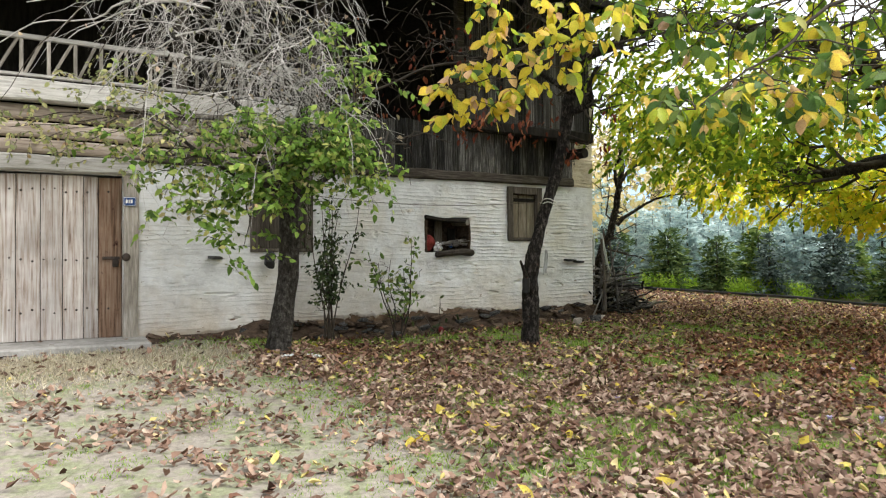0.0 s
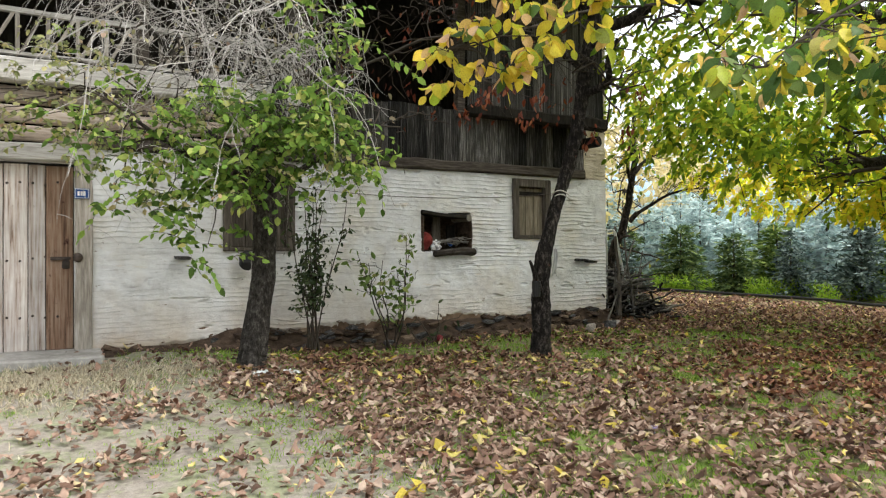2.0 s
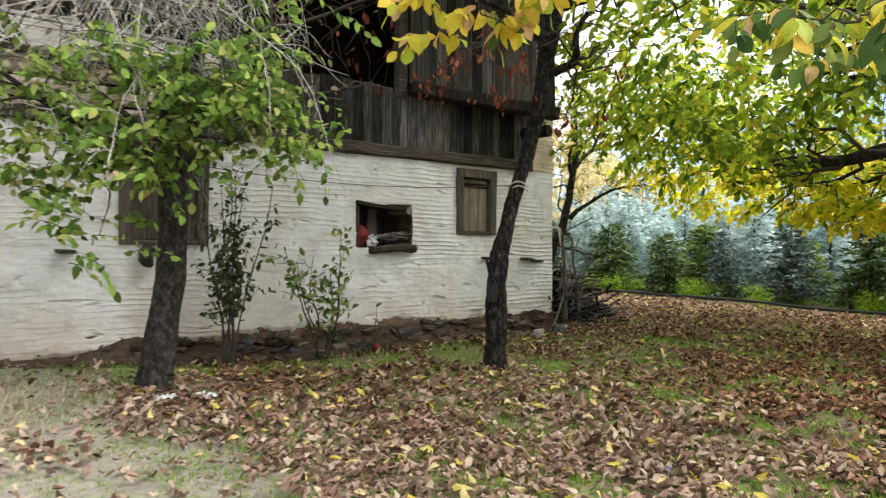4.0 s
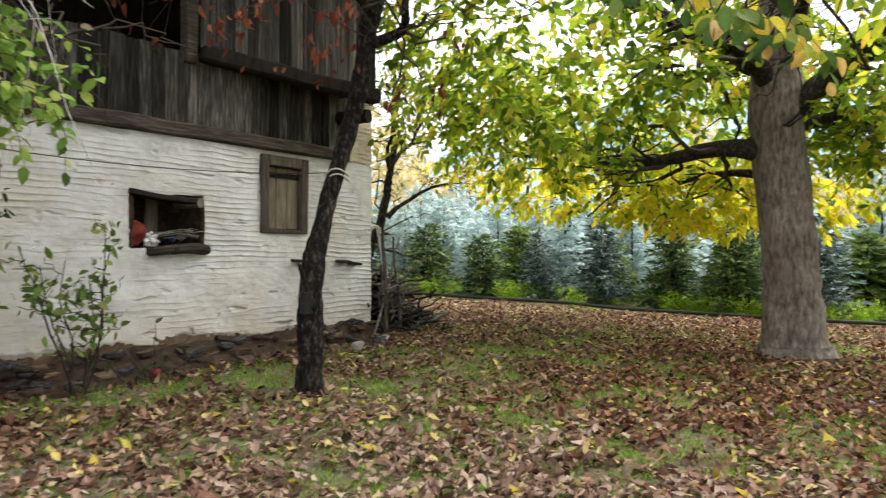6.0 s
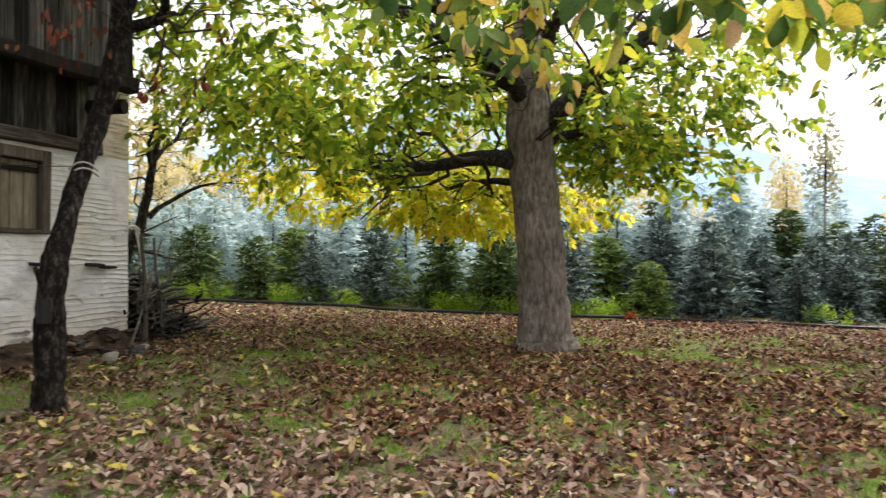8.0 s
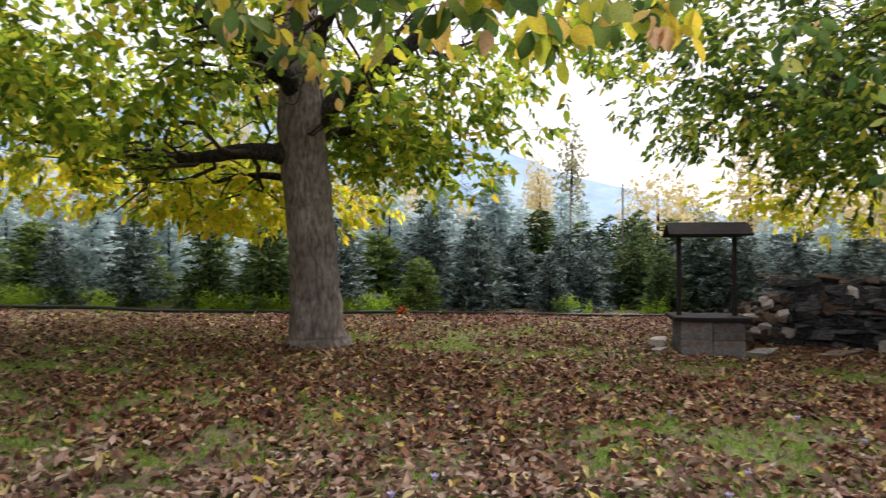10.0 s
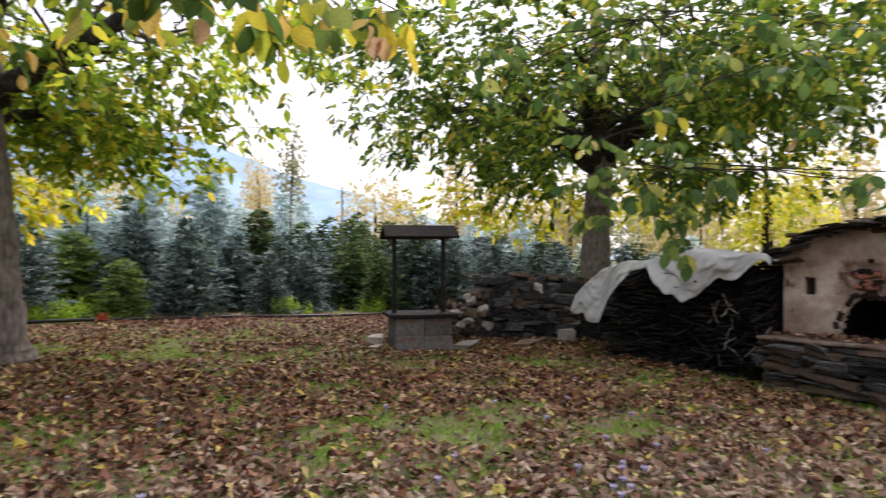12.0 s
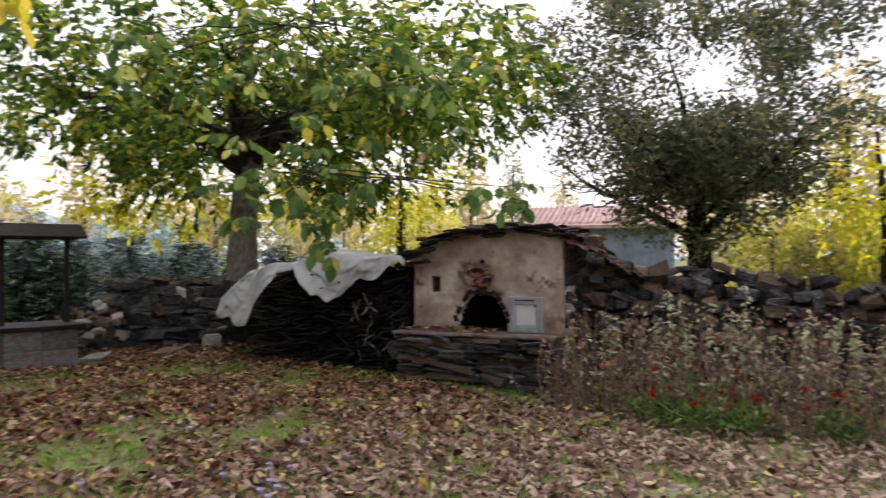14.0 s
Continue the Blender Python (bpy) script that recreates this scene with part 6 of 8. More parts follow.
    ob = part("weeds", from_arrays("weeds", *leaf_arrays(at, unit(gen.normal(0, 0.9, (n, 3)) + (0, 0, 0.6)), unit(gen.normal(0, 1, (n, 3))), gen.uniform(0.05, 0.13, n), 0.035, 0.1, 0.4, True)), WEED)
    tagged(ob, "bright green weeds growing under the nursery firs", "weeds", kind="stuff")
    # a bucket and a small red plant by the pipe
    b = thing("plastic_bucket", settle(16.6, 6.3), "black plastic bucket standing by the edging pipe", "bucket")
    bm = bmesh.new()
    bmesh.ops.create_cone(bm, segments=20, radius1=0.2, radius2=0.26, depth=0.45, cap_ends=False, matrix=pose(0, 0, 0.225))
    bmesh.ops.solidify(bm, geom=bm.faces[:], thickness=0.012)
    part("body", bm, BLACK_PLASTIC, b)
    bm = bmesh.new()
    bmesh.ops.create_circle(bm, segments=20, radius=0.2, cap_ends=True, matrix=pose(0, 0, 0.01))
    part("bottom", bm, BLACK_PLASTIC, b)
    rim = [(0.265 * math.cos(a), 0.265 * math.sin(a), 0.445) for a in np.linspace(0, 2 * math.pi, 25)]
    part("rim", tube_mesh("rim", [(np.array(rim), [0.012] * 25)], 6), BLACK_PLASTIC, b)
    r = thing("red_plant", settle(16.3, 3.6), "small plant with red autumn leaves by the pipe", "plant")
    n = 60
    at = gen.normal(0, 0.05, (n, 3)) * (1, 1, 0.8) + (0, 0, 0.13)
    part("leaves", from_arrays("leaves", *leaf_arrays(at, unit(gen.normal(0, 1, (n, 3))), unit(gen.normal(0, 1, (n, 3))), 0.06, 0.04)), leafy("scarlet leaves", [(0, (0.4, 0.05, 0.02)), (1, (0.6, 0.12, 0.05))]), r)
    part("stem", tube_mesh("stem", [(np.array([(0, 0, 0), (0.01, 0, 0.1), (0, 0, 0.2)]), [0.008, 0.006, 0.003])], 5), TWIG_DARK, r)
    for x, y, h in ((19.5, 10.3, 4.6), (21.5, 4.4, 3.6), (21.2, -0.6, 3.2), (22.0, -2.2, 3.4)):
        q = thing("nursery_post", settle(x, y), "thin grey post among the nursery firs", "post", "nursery posts")
        part("pole", tube_mesh("pole", [(np.array([(0, 0, 0), (0, 0, h)]), [0.028, 0.024])], 8), GREY_WOOD, q)


nursery()

# ---- dry stone work ----
def stone_meshes(mat, count, gen):
    out = []
    for i in range(count):
        bm = bmesh.new()
        bmesh.ops.create_cube(bm, size=1)
        bmesh.ops.bevel(bm, geom=bm.edges[:], offset=float(gen.uniform(0.04, 0.13)), segments=1, affect="EDGES")
        off = Vector(gen.uniform(0, 50, 3))
        for v in bm.verts:
            v.co += noise.noise_vector(v.co * 1.5 + off) * 0.34 + noise.noise_vector(v.co * 4.5 + off) * 0.13
        m = bpy.data.meshes.new("stone")
        bm.to_mesh(m), bm.free()
        m.materials.append(mat)
        out.append(m)
    return out


sgen = np.random.default_rng(88)
SLATES, BROWNS, PALES = stone_meshes(STONE, 7, sgen), stone_meshes(BROWN_STONE, 6, sgen), stone_meshes(PALE_STONE, 4, sgen)
TANS = stone_meshes(TAN_STONE, 6, sgen)


def lay_stones(parent, p, q, z0, top, depth, gen, sizes=((0.14, 0.5), (0.06, 0.17)), mixes=(0.85, 0.12), back=0.0, tilt=4, mats=None):
    """Courses of uneven stones between two plan points; top(s) gives the height along the way."""
    p, q = np.array(p, float), np.array(q, float)
    L = float(np.linalg.norm(q - p))
    d = (q - p) / L
    nrm = np.array((d[1], -d[0]))
    turn = math.degrees(math.atan2(d[1], d[0]))
    z = 0.0
    while True:
        h = gen.uniform(*sizes[1])
        s, laid = gen.uniform(-0.1, 0.05), 0
        while s < L:
            w = gen.uniform(*sizes[0])
            c = p + d * (s + w / 2) + nrm * gen.normal(back, 0.05)
            zb = z0(float(c[0]), float(c[1])) + z
            if zb + h * 0.6 < top(s + w / 2) and s + w / 2 < L + 0.05:
                r = gen.random()
                fam = (mats or (SLATES, BROWNS, PALES))[0 if r < mixes[0] else 1 if r < mixes[0] + mixes[1] else 2]
                m = pose(c[0], c[1], zb + h / 2, gen.normal(0, tilt), gen.normal(0, tilt), turn + gen.normal(0, 6)) @ Matrix.Diagonal((w * 1.06, depth * gen.uniform(0.8, 1.25), h * gen.uniform(0.95, 1.25), 1))
                place("stone", fam[int(gen.integers(len(fam)))], parent, m)
                laid += 1
            s += w + gen.uniform(0.0, 0.02)
        z += h * 0.95
        if not laid:
            break


def zg(x, y):
    return float(ground_z(x, y)) - 0.04


def core_box(parent, p, q, z0, z1a, z1b, back0, back1, mat=None):
    """Earth fill behind the face stones; the default dark puts shade in gaps."""
    p, q = np.array(p, float), np.array(q, float)
    d = unit(q - p)
    nrm = np.array((d[1], -d[0]))
    bm = bmesh.new()
    vs = [bm.verts.new((*(a + nrm * o), z)) for o in (back0, back1) for a, z in ((p, z0), (q, z0), (q, z1b), (p, z1a))]
    for f in ((0, 1, 2, 3), (7, 6, 5, 4), (0, 4, 5, 1), (1, 5, 6, 2), (2, 6, 7, 3), (3, 7, 4, 0)):
        bm.faces.new([vs[i] for i in f])
    bmesh.ops.recalc_face_normals(bm, faces=bm.faces)
    world_part("core", bm, mat or DARK_EARTH_AND_SHADE, parent, "earth and rubble fill", False)


# foundation stones of the house
g = np.random.default_rng(14)
foot = thing("foundation", (4.8, 9.2, 0.3), "rough brown stone footing under the white wall", "foundation", kind="structure")
lay_stones(foot, (1.1, WALL_Y + 0.0), (8.9, WALL_Y + 0.0), lambda x, y: 0.3, lambda s: float(np.interp(s, [0, 1.5, 2.2, 3.7, 6, 8], [0.5, 0.52, 0.58, 0.58, 0.56, 0.54])) + 0.03 * math.sin(s * 5.3), 0.2, g, ((0.05, 0.2), (0.03, 0.08)), (0.25, 0.55), -0.05, 12, (SLATES, BROWNS, TANS))
for i in range(110):
    x, k = g.uniform(2.7, 9.0), g.uniform(0, 1) ** 1.6
    sz = g.uniform(0.03, 0.09)
    fam = BROWNS if g.random() < 0.55 else SLATES if g.random() < 0.6 else TANS
    place("stone", fam[int(g.integers(6))], foot, pose(x, WALL_Y - 0.04 - 0.34 * k, float(ground_z(x, 9.1)) + 0.26 * (1 - k) * min(1.0, 0.2 + max(0.0, x - 2.0)) + 0.005, *g.normal(0, 10, 3)) @ Matrix.Diagonal((sz * 2.2, sz * 1.4, sz * 0.6, 1)))
bm = bmesh.new()
us = np.linspace(1.15, 8.95, 60)
rows = []
for k, (dy, dz) in enumerate(((0.05, 0.33), (-0.05, 0.28), (-0.16, 0.15), (-0.36, 0.03), (-0.55, -0.06))):
    rows.append([bm.verts.new((u, WALL_Y + dy + 0.05 * noise.noise(Vector((u * 2, k, 0))), float(ground_z(u, WALL_Y + dy)) + dz * min(1.0, 0.2 + max(0.0, u - 2.0)) * (0.75 + 0.5 * noise.noise(Vector((u * 1.7, k, 4)))))) for u in us])
for r0, r1 in zip(rows, rows[1:]):
    for i in range(59):
        bm.faces.new((r0[i], r1[i], r1[i + 1], r0[i + 1]))
world_part("earth_bank", bm, DARK_EARTH_AND_SHADE, foot, "dark earth washed against the footing")
core_box(foot, (1.1, WALL_Y + 0.1), (8.9, WALL_Y + 0.1), 0.1, 0.74, 0.78, 0.075, -0.3, EARTH)

# wall behind the well
sw = thing("stone_wall", settle(13.6, -3.6), "low dry stone wall of dark slate, partly collapsed", "stone wall")
g = np.random.default_rng(15)
lay_stones(sw, (13.75, -2.2), (13.1, -4.9), zg, lambda s: 1.2 + 0.1 * math.sin(s * 2.2) - 1.0 * max(0, 0.9 - s), 0.35, g, ((0.08, 0.4), (0.04, 0.15)), (0.8, 0.14), 0.0, 8)
lay_stones(sw, (13.1, -4.9), (11.6, -6.3), zg, lambda s: 1.25, 0.35, g, ((0.2, 0.5), (0.1, 0.2)), (0.95, 0.05))
core_box(sw, (13.6, -3.0), (13.1, -4.9), 0.0, 0.7, 1.1, -0.15, -0.6)
for i in range(120):
    a = g.uniform(0, 1)
    m = pose(14.0 - 0.5 * a + g.normal(0, 0.2), -1.75 - 1.0 * a + g.normal(0, 0.12), float(ground_z(13.9, -2)) + 0.03 + 0.8 * a * g.uniform(0.2, 1.05), *g.normal(0, 20, 3)) @ Matrix.Diagonal((g.uniform(0.08, 0.24), g.uniform(0.08, 0.2), g.uniform(0.05, 0.12), 1))
    place("stone", (PALES if g.random() < 0.22 else TANS if g.random() < 0.7 else BROWNS)[int(g.integers(4))], sw, m)
for i in range(22):
    m = pose(13.75 - 0.2 * (i / 22) + g.normal(-0.0, 0.12), -2.95 - 1.95 * i / 22, 1.2 + g.normal(0, 0.03), *g.normal(0, 14, 3)) @ Matrix.Diagonal((g.uniform(0.12, 0.36), g.uniform(0.2, 0.35), g.uniform(0.05, 0.11), 1))
    place("stone", (TANS + BROWNS if g.random() < 0.4 else SLATES)[int(g.integers(6))], sw, m)
for nm, x, y, sx, sy, sz, fam in (("boulder", 12.9, -4.3, 0.3, 0.28, 0.28, PALES), ("boulder", 12.48, -2.16, 0.5, 0.34, 0.09, PALES), ("boulder", 12.37, -3.24, 0.6, 0.36, 0.12, TANS), ("boulder", 12.9, -0.75, 0.3, 0.25, 0.18, PALES), ("boulder", 12.4, -0.62, 0.26, 0.16, 0.08, PALES)):
    o = new(nm, fam[1])
    o.matrix_basis = pose(*settle(x, y, sz * 0.4), 3, 2, x * 40) @ Matrix.Diagonal((sx, sy, sz, 1))
    tagged(o, "pale flat stone lying on the leaves" if sz < 0.2 else "pale round boulder at the wall's foot", "stone", "loose stones")

# ---- the well ----
def build_well():
    a = math.degrees(math.atan2(-1.80 + 0.89, 12.03 - 12.15))
    c = (12.48, -1.36)
    w = thing("well", settle(*c), "concrete block well with a small dark gabled roof on two posts", "well", turn=a + 180)
    g = np.random.default_rng(3)
    blk = box_bm(-0.5, -0.5, -0.5, 0.5, 0.5, 0.5, 0.03)
    mb = bpy.data.meshes.new("block")
    blk.to_mesh(mb), blk.free()
    mb.materials.append(BLOCK)
    for zc in (0.12, 0.4):
        for sx, sy, lx, ly in ((-0.235, -0.41, 0.46, 0.12), (0.235, -0.41, 0.46, 0.12), (-0.235, 0.41, 0.46, 0.12), (0.235, 0.41, 0.46, 0.12), (-0.41, 0, 0.12, 0.69), (0.41, 0, 0.12, 0.69)):
            o = new("block", mb)
            o.parent = w
            o.matrix_basis = pose(sx, sy, zc, g.normal(0, 0.5), g.normal(0, 0.5), g.normal(0, 0.5)) @ Matrix.Diagonal((lx, ly, 0.275, 1))
    lid = part("lid", box_bm(-0.56, -0.53, 0.54, 0.56, 0.53, 0.60, 0.01, 0.006, 6), BROWN_PAINT, w, "dark flat lid")
    part("base", box_bm(-0.5, -0.5, -0.1, 0.5, 0.5, 0.02, 0.02), CONCRETE, w)
    for sx in (-0.42, 0.42):
        part("post", box_bm(sx - 0.035, -0.035, 0.6, sx + 0.035, 0.035, 1.87, 0.006), BROWN_PAINT, w)
    roof = bmesh.new()
    for sg in (-1, 1):
        vs = [roof.verts.new(p) for p in ((-0.62, sg * 0.4, 1.85), (0.62, sg * 0.4, 1.85), (0.61, 0, 2.04), (-0.61, 0, 2.04))]
        roof.faces.new(vs if sg < 0 else vs[::-1])
    bmesh.ops.remove_doubles(roof, verts=roof.verts, dist=0.001)
    bmesh.ops.solidify(roof, geom=roof.faces[:], thickness=0.035)
    part("roof", roof, BROWN_PAINT, w, "dark brown gabled cap")
    part("ridge_beam", box_bm(-0.5, -0.025, 1.83, 0.5, 0.025, 1.89, 0.004), BROWN_PAINT, w)
    w.scale = (0.95, 0.95, 0.97)


build_well()

# ---- brushwood stack under a white sheet ----
def build_stack():
    g = np.random.default_rng(21)
    t = thing("brushwood_stack", settle(10.1, -5.0), "big stack of dark cut branches, butt ends outward", "brushwood")
    a, b = np.array((10.9, -4.25)), np.array((8.75, -4.85))
    d = unit(b - a)
    inn = np.array((d[1], -d[0]))
    if inn @ (np.array((1.765, 2.235)) - a) > 0:
        inn = -inn
    L = float(np.linalg.norm(b - a))
    lines = []
    top = lambda s: 1.4 - 0.3 * max(0.0, (0.35 - s) / 0.35) ** 2
    for i in range(1500):
        s = g.uniform(0.0, L)
        z = g.uniform(0.02, 1) * top(s)
        p = a + d * s + inn * (-0.02 + 0.12 * z + g.normal(0.0, 0.13))
        w = inn * 1.0 + d * g.normal(0, 0.45)
        e = p + w * g.uniform(0.6, 1.2)
        e = e - d * max(0.0, float((e - a) @ d) - L + 0.1)
        z0 = zg(*p)
        r = g.uniform(0.008, 0.028)
        lines.append((bent((p[0], p[1], z0 + z + 0.03), (e[0], e[1], z0 + z + g.normal(0.05, 0.12)), 4, 0.03, 0, g), [r * 0.6, r, r, r * 0.8]))
    for i in range(110):
        s = g.uniform(0.0, L)
        z = g.uniform(0.0, 1) * top(s)
        p = a + d * s + inn * g.normal(0.02, 0.06)
        e = p + d * g.normal(0, 0.45) + inn * 0.1
        e = e - d * max(0.0, float((e - a) @ d) - L + 0.12)
        z0 = zg(*p)
        lines.append((bent((p[0], p[1], z0 + z + 0.03), (e[0], e[1], max(z0, z0 + z + g.normal(0, 0.25))), 5, 0.03, 0, g), np.full(5, g.uniform(0.005, 0.014))))
    # left end of the stack
    for i in range(620):
        o, z = g.uniform(-0.1, 1.3), g.uniform(0, 1)
        zz = z * 1.22
        p = a + inn * o - d * (0.2 + 0.2 * (1 - z) + g.normal(0, 0.1))
        e = p + d * g.uniform(0.5, 0.9) + inn * g.normal(0, 0.2)
        lines.append((bent((p[0], p[1], zg(*p) + zz + 0.03), (e[0], e[1], zg(*p) + zz + g.normal(0.05, 0.1)), 4, 0.03, 0, g), np.full(4, g.uniform(0.006, 0.02))))
    stuff_part("stick_mass", tube_mesh("stick_mass", lines, 5), BLACK_STICKS, t, "dark sticks")
    pale = []
    for i in range(16):
        s = g.uniform(1.3, L)
        z = g.uniform(0.15, 1.0)
        p = a + d * s - inn * 0.05
        e = p + d * g.normal(0.1, 0.15)
        pale.append((bent((p[0], p[1], zg(*p) + z), (e[0], e[1], zg(*p) + z + g.uniform(0.1, 0.35)), 4, 0.02, 0, g), np.full(4, g.uniform(0.007, 0.013))))
    for ln in pale:
        world_part("pale_stick", tube_mesh("pale_stick", [ln], 5), STICKS, t, "paler broken stick")
    # black block behind the sticks puts shade into the gaps
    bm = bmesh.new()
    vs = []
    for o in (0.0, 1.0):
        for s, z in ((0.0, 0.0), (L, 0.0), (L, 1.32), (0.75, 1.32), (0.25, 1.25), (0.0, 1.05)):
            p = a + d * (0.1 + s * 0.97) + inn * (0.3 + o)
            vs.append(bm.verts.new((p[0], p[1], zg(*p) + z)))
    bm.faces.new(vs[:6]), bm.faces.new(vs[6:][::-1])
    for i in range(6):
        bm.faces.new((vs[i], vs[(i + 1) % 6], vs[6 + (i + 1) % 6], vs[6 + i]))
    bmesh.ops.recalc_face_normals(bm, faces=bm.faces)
    world_part("heart", bm, SOOT_AND_SHADE, t, "black filler block, shade between the sticks in its colour", False)
    # the sheet: follows the top, hangs in a point at the front and slides down the far end
    c = thing("plastic_sheet", (10, -4.9, 1.4), "crumpled white plastic sheet thrown over the brushwood", "sheet")
    U, V = np.meshgrid(np.linspace(0, 1, 150), np.linspace(0, 1, 90), indexing="ij")
    s = -1.05 + U * (L + 1.15)
    hang = np.interp(s, [-1.05, -0.8, -0.6, -0.4, -0.2, 0.0, 0.15, 0.4, 1.12, 2.2], [0.25, 0.45, 0.75, 0.8, 0.5, 0.28, 0.12, 0.14, 0.72, 0.08]) + 0.04 * np.sin(s * 11) + 0.03 * value_noise(s * 7, s * 0, 3)
    run = V * (1.5 + hang)
    over = run - hang
    Ztop = np.interp(s, [-1.05, -0.8, -0.45, -0.1, 0.15, 0.5, 1.15, 1.7, 2.3], [0.8, 1.04, 1.3, 1.39, 1.42, 1.47, 1.6, 1.56, 1.55])
    Px = a[0] + d[0] * s + inn[0] * np.maximum(over, -0.0)
    Py = a[1] + d[1] * s + inn[1] * np.maximum(over, -0.0)
    Pz = Ztop - np.maximum(-over, 0) * 1.0 + 0.1
    front_out = np.where(over < 0, -0.14 - 0.14 * np.sqrt(np.maximum(-over, 0)), -0.14 * np.exp(-over * 8))
    Px, Py = Px + inn[0] * front_out, Py + inn[1] * front_out
    fold = value_noise(U * 5 + V * 7, V * 3, 15, 3)
    wr = 0.05 * value_noise(U * 9, V * 6, 5, 3) + 0.06 * (1 - 2 * np.abs(fold)) - 0.03 + 0.03 * (1 - 2 * np.abs(value_noise(U * 13 - V * 4, V * 9, 25, 2)))
    base_z = np.array([[zg(px, py) for px, py in zip(r1, r2)] for r1, r2 in zip(Px, Py)])
    Pz = np.maximum(Pz + wr + base_z, base_z + 0.15 + wr)
    Px, Py = Px + inn[0] * wr, Py + inn[1] * wr
    me = grid_mesh("sheet", Px, Py, Pz)
    ob = world_part("film", me, WHITE_TARP, c, "", True)
    sol = ob.modifiers.new("thick", "SOLIDIFY")
    sol.thickness = 0.006
    q = thing("log", (9.9, -4.75, 1.65), "dark branch lying on the plastic sheet", "log")
    p0, p1 = a + d * 0.75 + inn * 0.35, a + d * 1.7 + inn * 0.4
    world_part("stem", tube_mesh("stem", [(bent((*p0, zg(*p0) + 1.56), (*p1, zg(*p1) + 1.62), 7, 0.03, 0, g), np.full(7, 0.035))], 7), STICKS, q)


build_stack()

# ---- the bread oven ----
def build_oven():
    P0, P1 = np.array((6.50, -5.06)), np.array((8.66, -4.60))
    d = unit(P1 - P0)
    turn = math.degrees(math.atan2(d[1], d[0]))
    t = thing("bread_oven", settle(6.5, -5.06), "old outdoor clay bread oven on a stone bench, tiled roof", "oven", turn=turn)
    zt = t.location.z
    L = float(np.linalg.norm(P1 - P0))
    g = np.random.default_rng(31)
    M = pose(6.5, -5.06, zt, 0, 0, turn)

    # local axes: x along the front from its free corner, y towards the yard, z up
    def op(name, bm, mat, label="", parent=None, smooth=False):
        return part(name, bm, mat, parent or t, label, smooth)

    bench = op("bench", box_bm(0.05, -0.6, 0, L, -0.06, 0.64, 0.02), EARTH, "bench of dark flat stones")
    benchM = M
    z = 0.0
    while z < 0.6:
        h = g.uniform(0.04, 0.095)
        x = 0.0
        while x < L:
            w = g.uniform(0.12, 0.6)
            w = min(w, L + 0.03 - x) if L - x > 0.1 else L - x
            if w > 0.05:
                o = new("stone", (SLATES if g.random() < 0.6 else BROWNS)[int(g.integers(6))])
                o.parent = bench
                o.matrix_basis = pose(x + w / 2, -0.1 + g.normal(0, 0.05), z + h / 2, g.normal(0, 5), g.normal(0, 4), g.normal(0, 5)) @ Matrix.Diagonal((w * 1.04, 0.3, h * 1.12, 1))
            x += w + 0.01
        for k in range(3):
            o = new("stone", (SLATES if g.random() < 0.6 else BROWNS)[int(g.integers(6))])
            o.parent = bench
            o.matrix_basis = pose(0.03 + g.normal(0, 0.02), -0.15 - 0.2 * k, z + h / 2, 0, g.normal(0, 3), 90 + g.normal(0, 5)) @ Matrix.Diagonal((0.26, 0.22, h * 1.12, 1))
        z += h * 0.97
    op("bench_top", box_bm(-0.03, -0.62, 0.645, L + 0.02, 0.03, 0.69, 0.012, 0.025, 22), surface("worn bench slab", [(0.25, (0.09, 0.05, 0.04)), (0.5, (0.2, 0.145, 0.12)), (0.8, (0.36, 0.32, 0.28))], 5, (1, 1, 1), 0.9, 0.8, 0.03, 0.1, 1.6), "worn stone slab along the bench")
    # front wall with an arched mouth and a small square hole
    X0, X1, ZB, ZT = -0.02, 2.2, 0.68, 2.0
    nx, nz = 110, 74
    xs, zs = np.linspace(X0, X1, nx), np.linspace(ZB, ZT + 0.14, nz)
    X, Z = np.meshgrid(xs, zs, indexing="ij")
    crest = lambda x: 2.02 + 0.06 * np.sin(x * 2.2) - 0.3 * np.clip((x - 1.75) / 0.45, 0, 1) ** 1.4 - 0.05 * np.clip((0.25 - x) / 0.3, 0, 1)
    cx, cz = np.meshgrid((xs[:-1] + xs[1:]) / 2, (zs[:-1] + zs[1:]) / 2, indexing="ij")
    mouth = ((cx - 1.13) / 0.37) ** 2 + ((cz - 0.74) / 0.47) ** 2 < 1
    peep = (np.abs(cx - 1.86) < 0.08) & (np.abs(cz - 1.31) < 0.11)
    keep = ~mouth & ~peep & (cz < crest(cx))
    Yv = -0.56 + 0.025 * value_noise(X * 2.2, Z * 2.2, 91) + 0.01 * value_noise(X * 9, Z * 9, 95)
    scar = np.clip(1 - (((X - 1.12) / 0.2) ** 2 + ((Z - 1.42) / 0.24) ** 2) + 0.5 * value_noise(X * 6, Z * 6, 99), 0, 1)
    scar = np.maximum(scar, 0.8 * np.clip(1 - (((X - 1.13) / 0.5) ** 2 + ((Z - 0.78) / 0.58) ** 2) + 0.4 * value_noise(X * 5, Z * 5, 97), 0, 1))
    Yv = Yv - 0.07 * np.sqrt(scar)
    fr = op("front_wall", grid_mesh("front_wall", X, Yv, Z, keep), OVEN_PLASTER, "cracked clay plaster front", None, True)
    sol = fr.modifiers.new("thick", "SOLIDIFY")
    sol.thickness, sol.offset = 0.14, 0
    # bricks round the arch and in the scar above it
    bk = box_bm(-0.5, -0.5, -0.5, 0.5, 0.5, 0.5, 0.06)
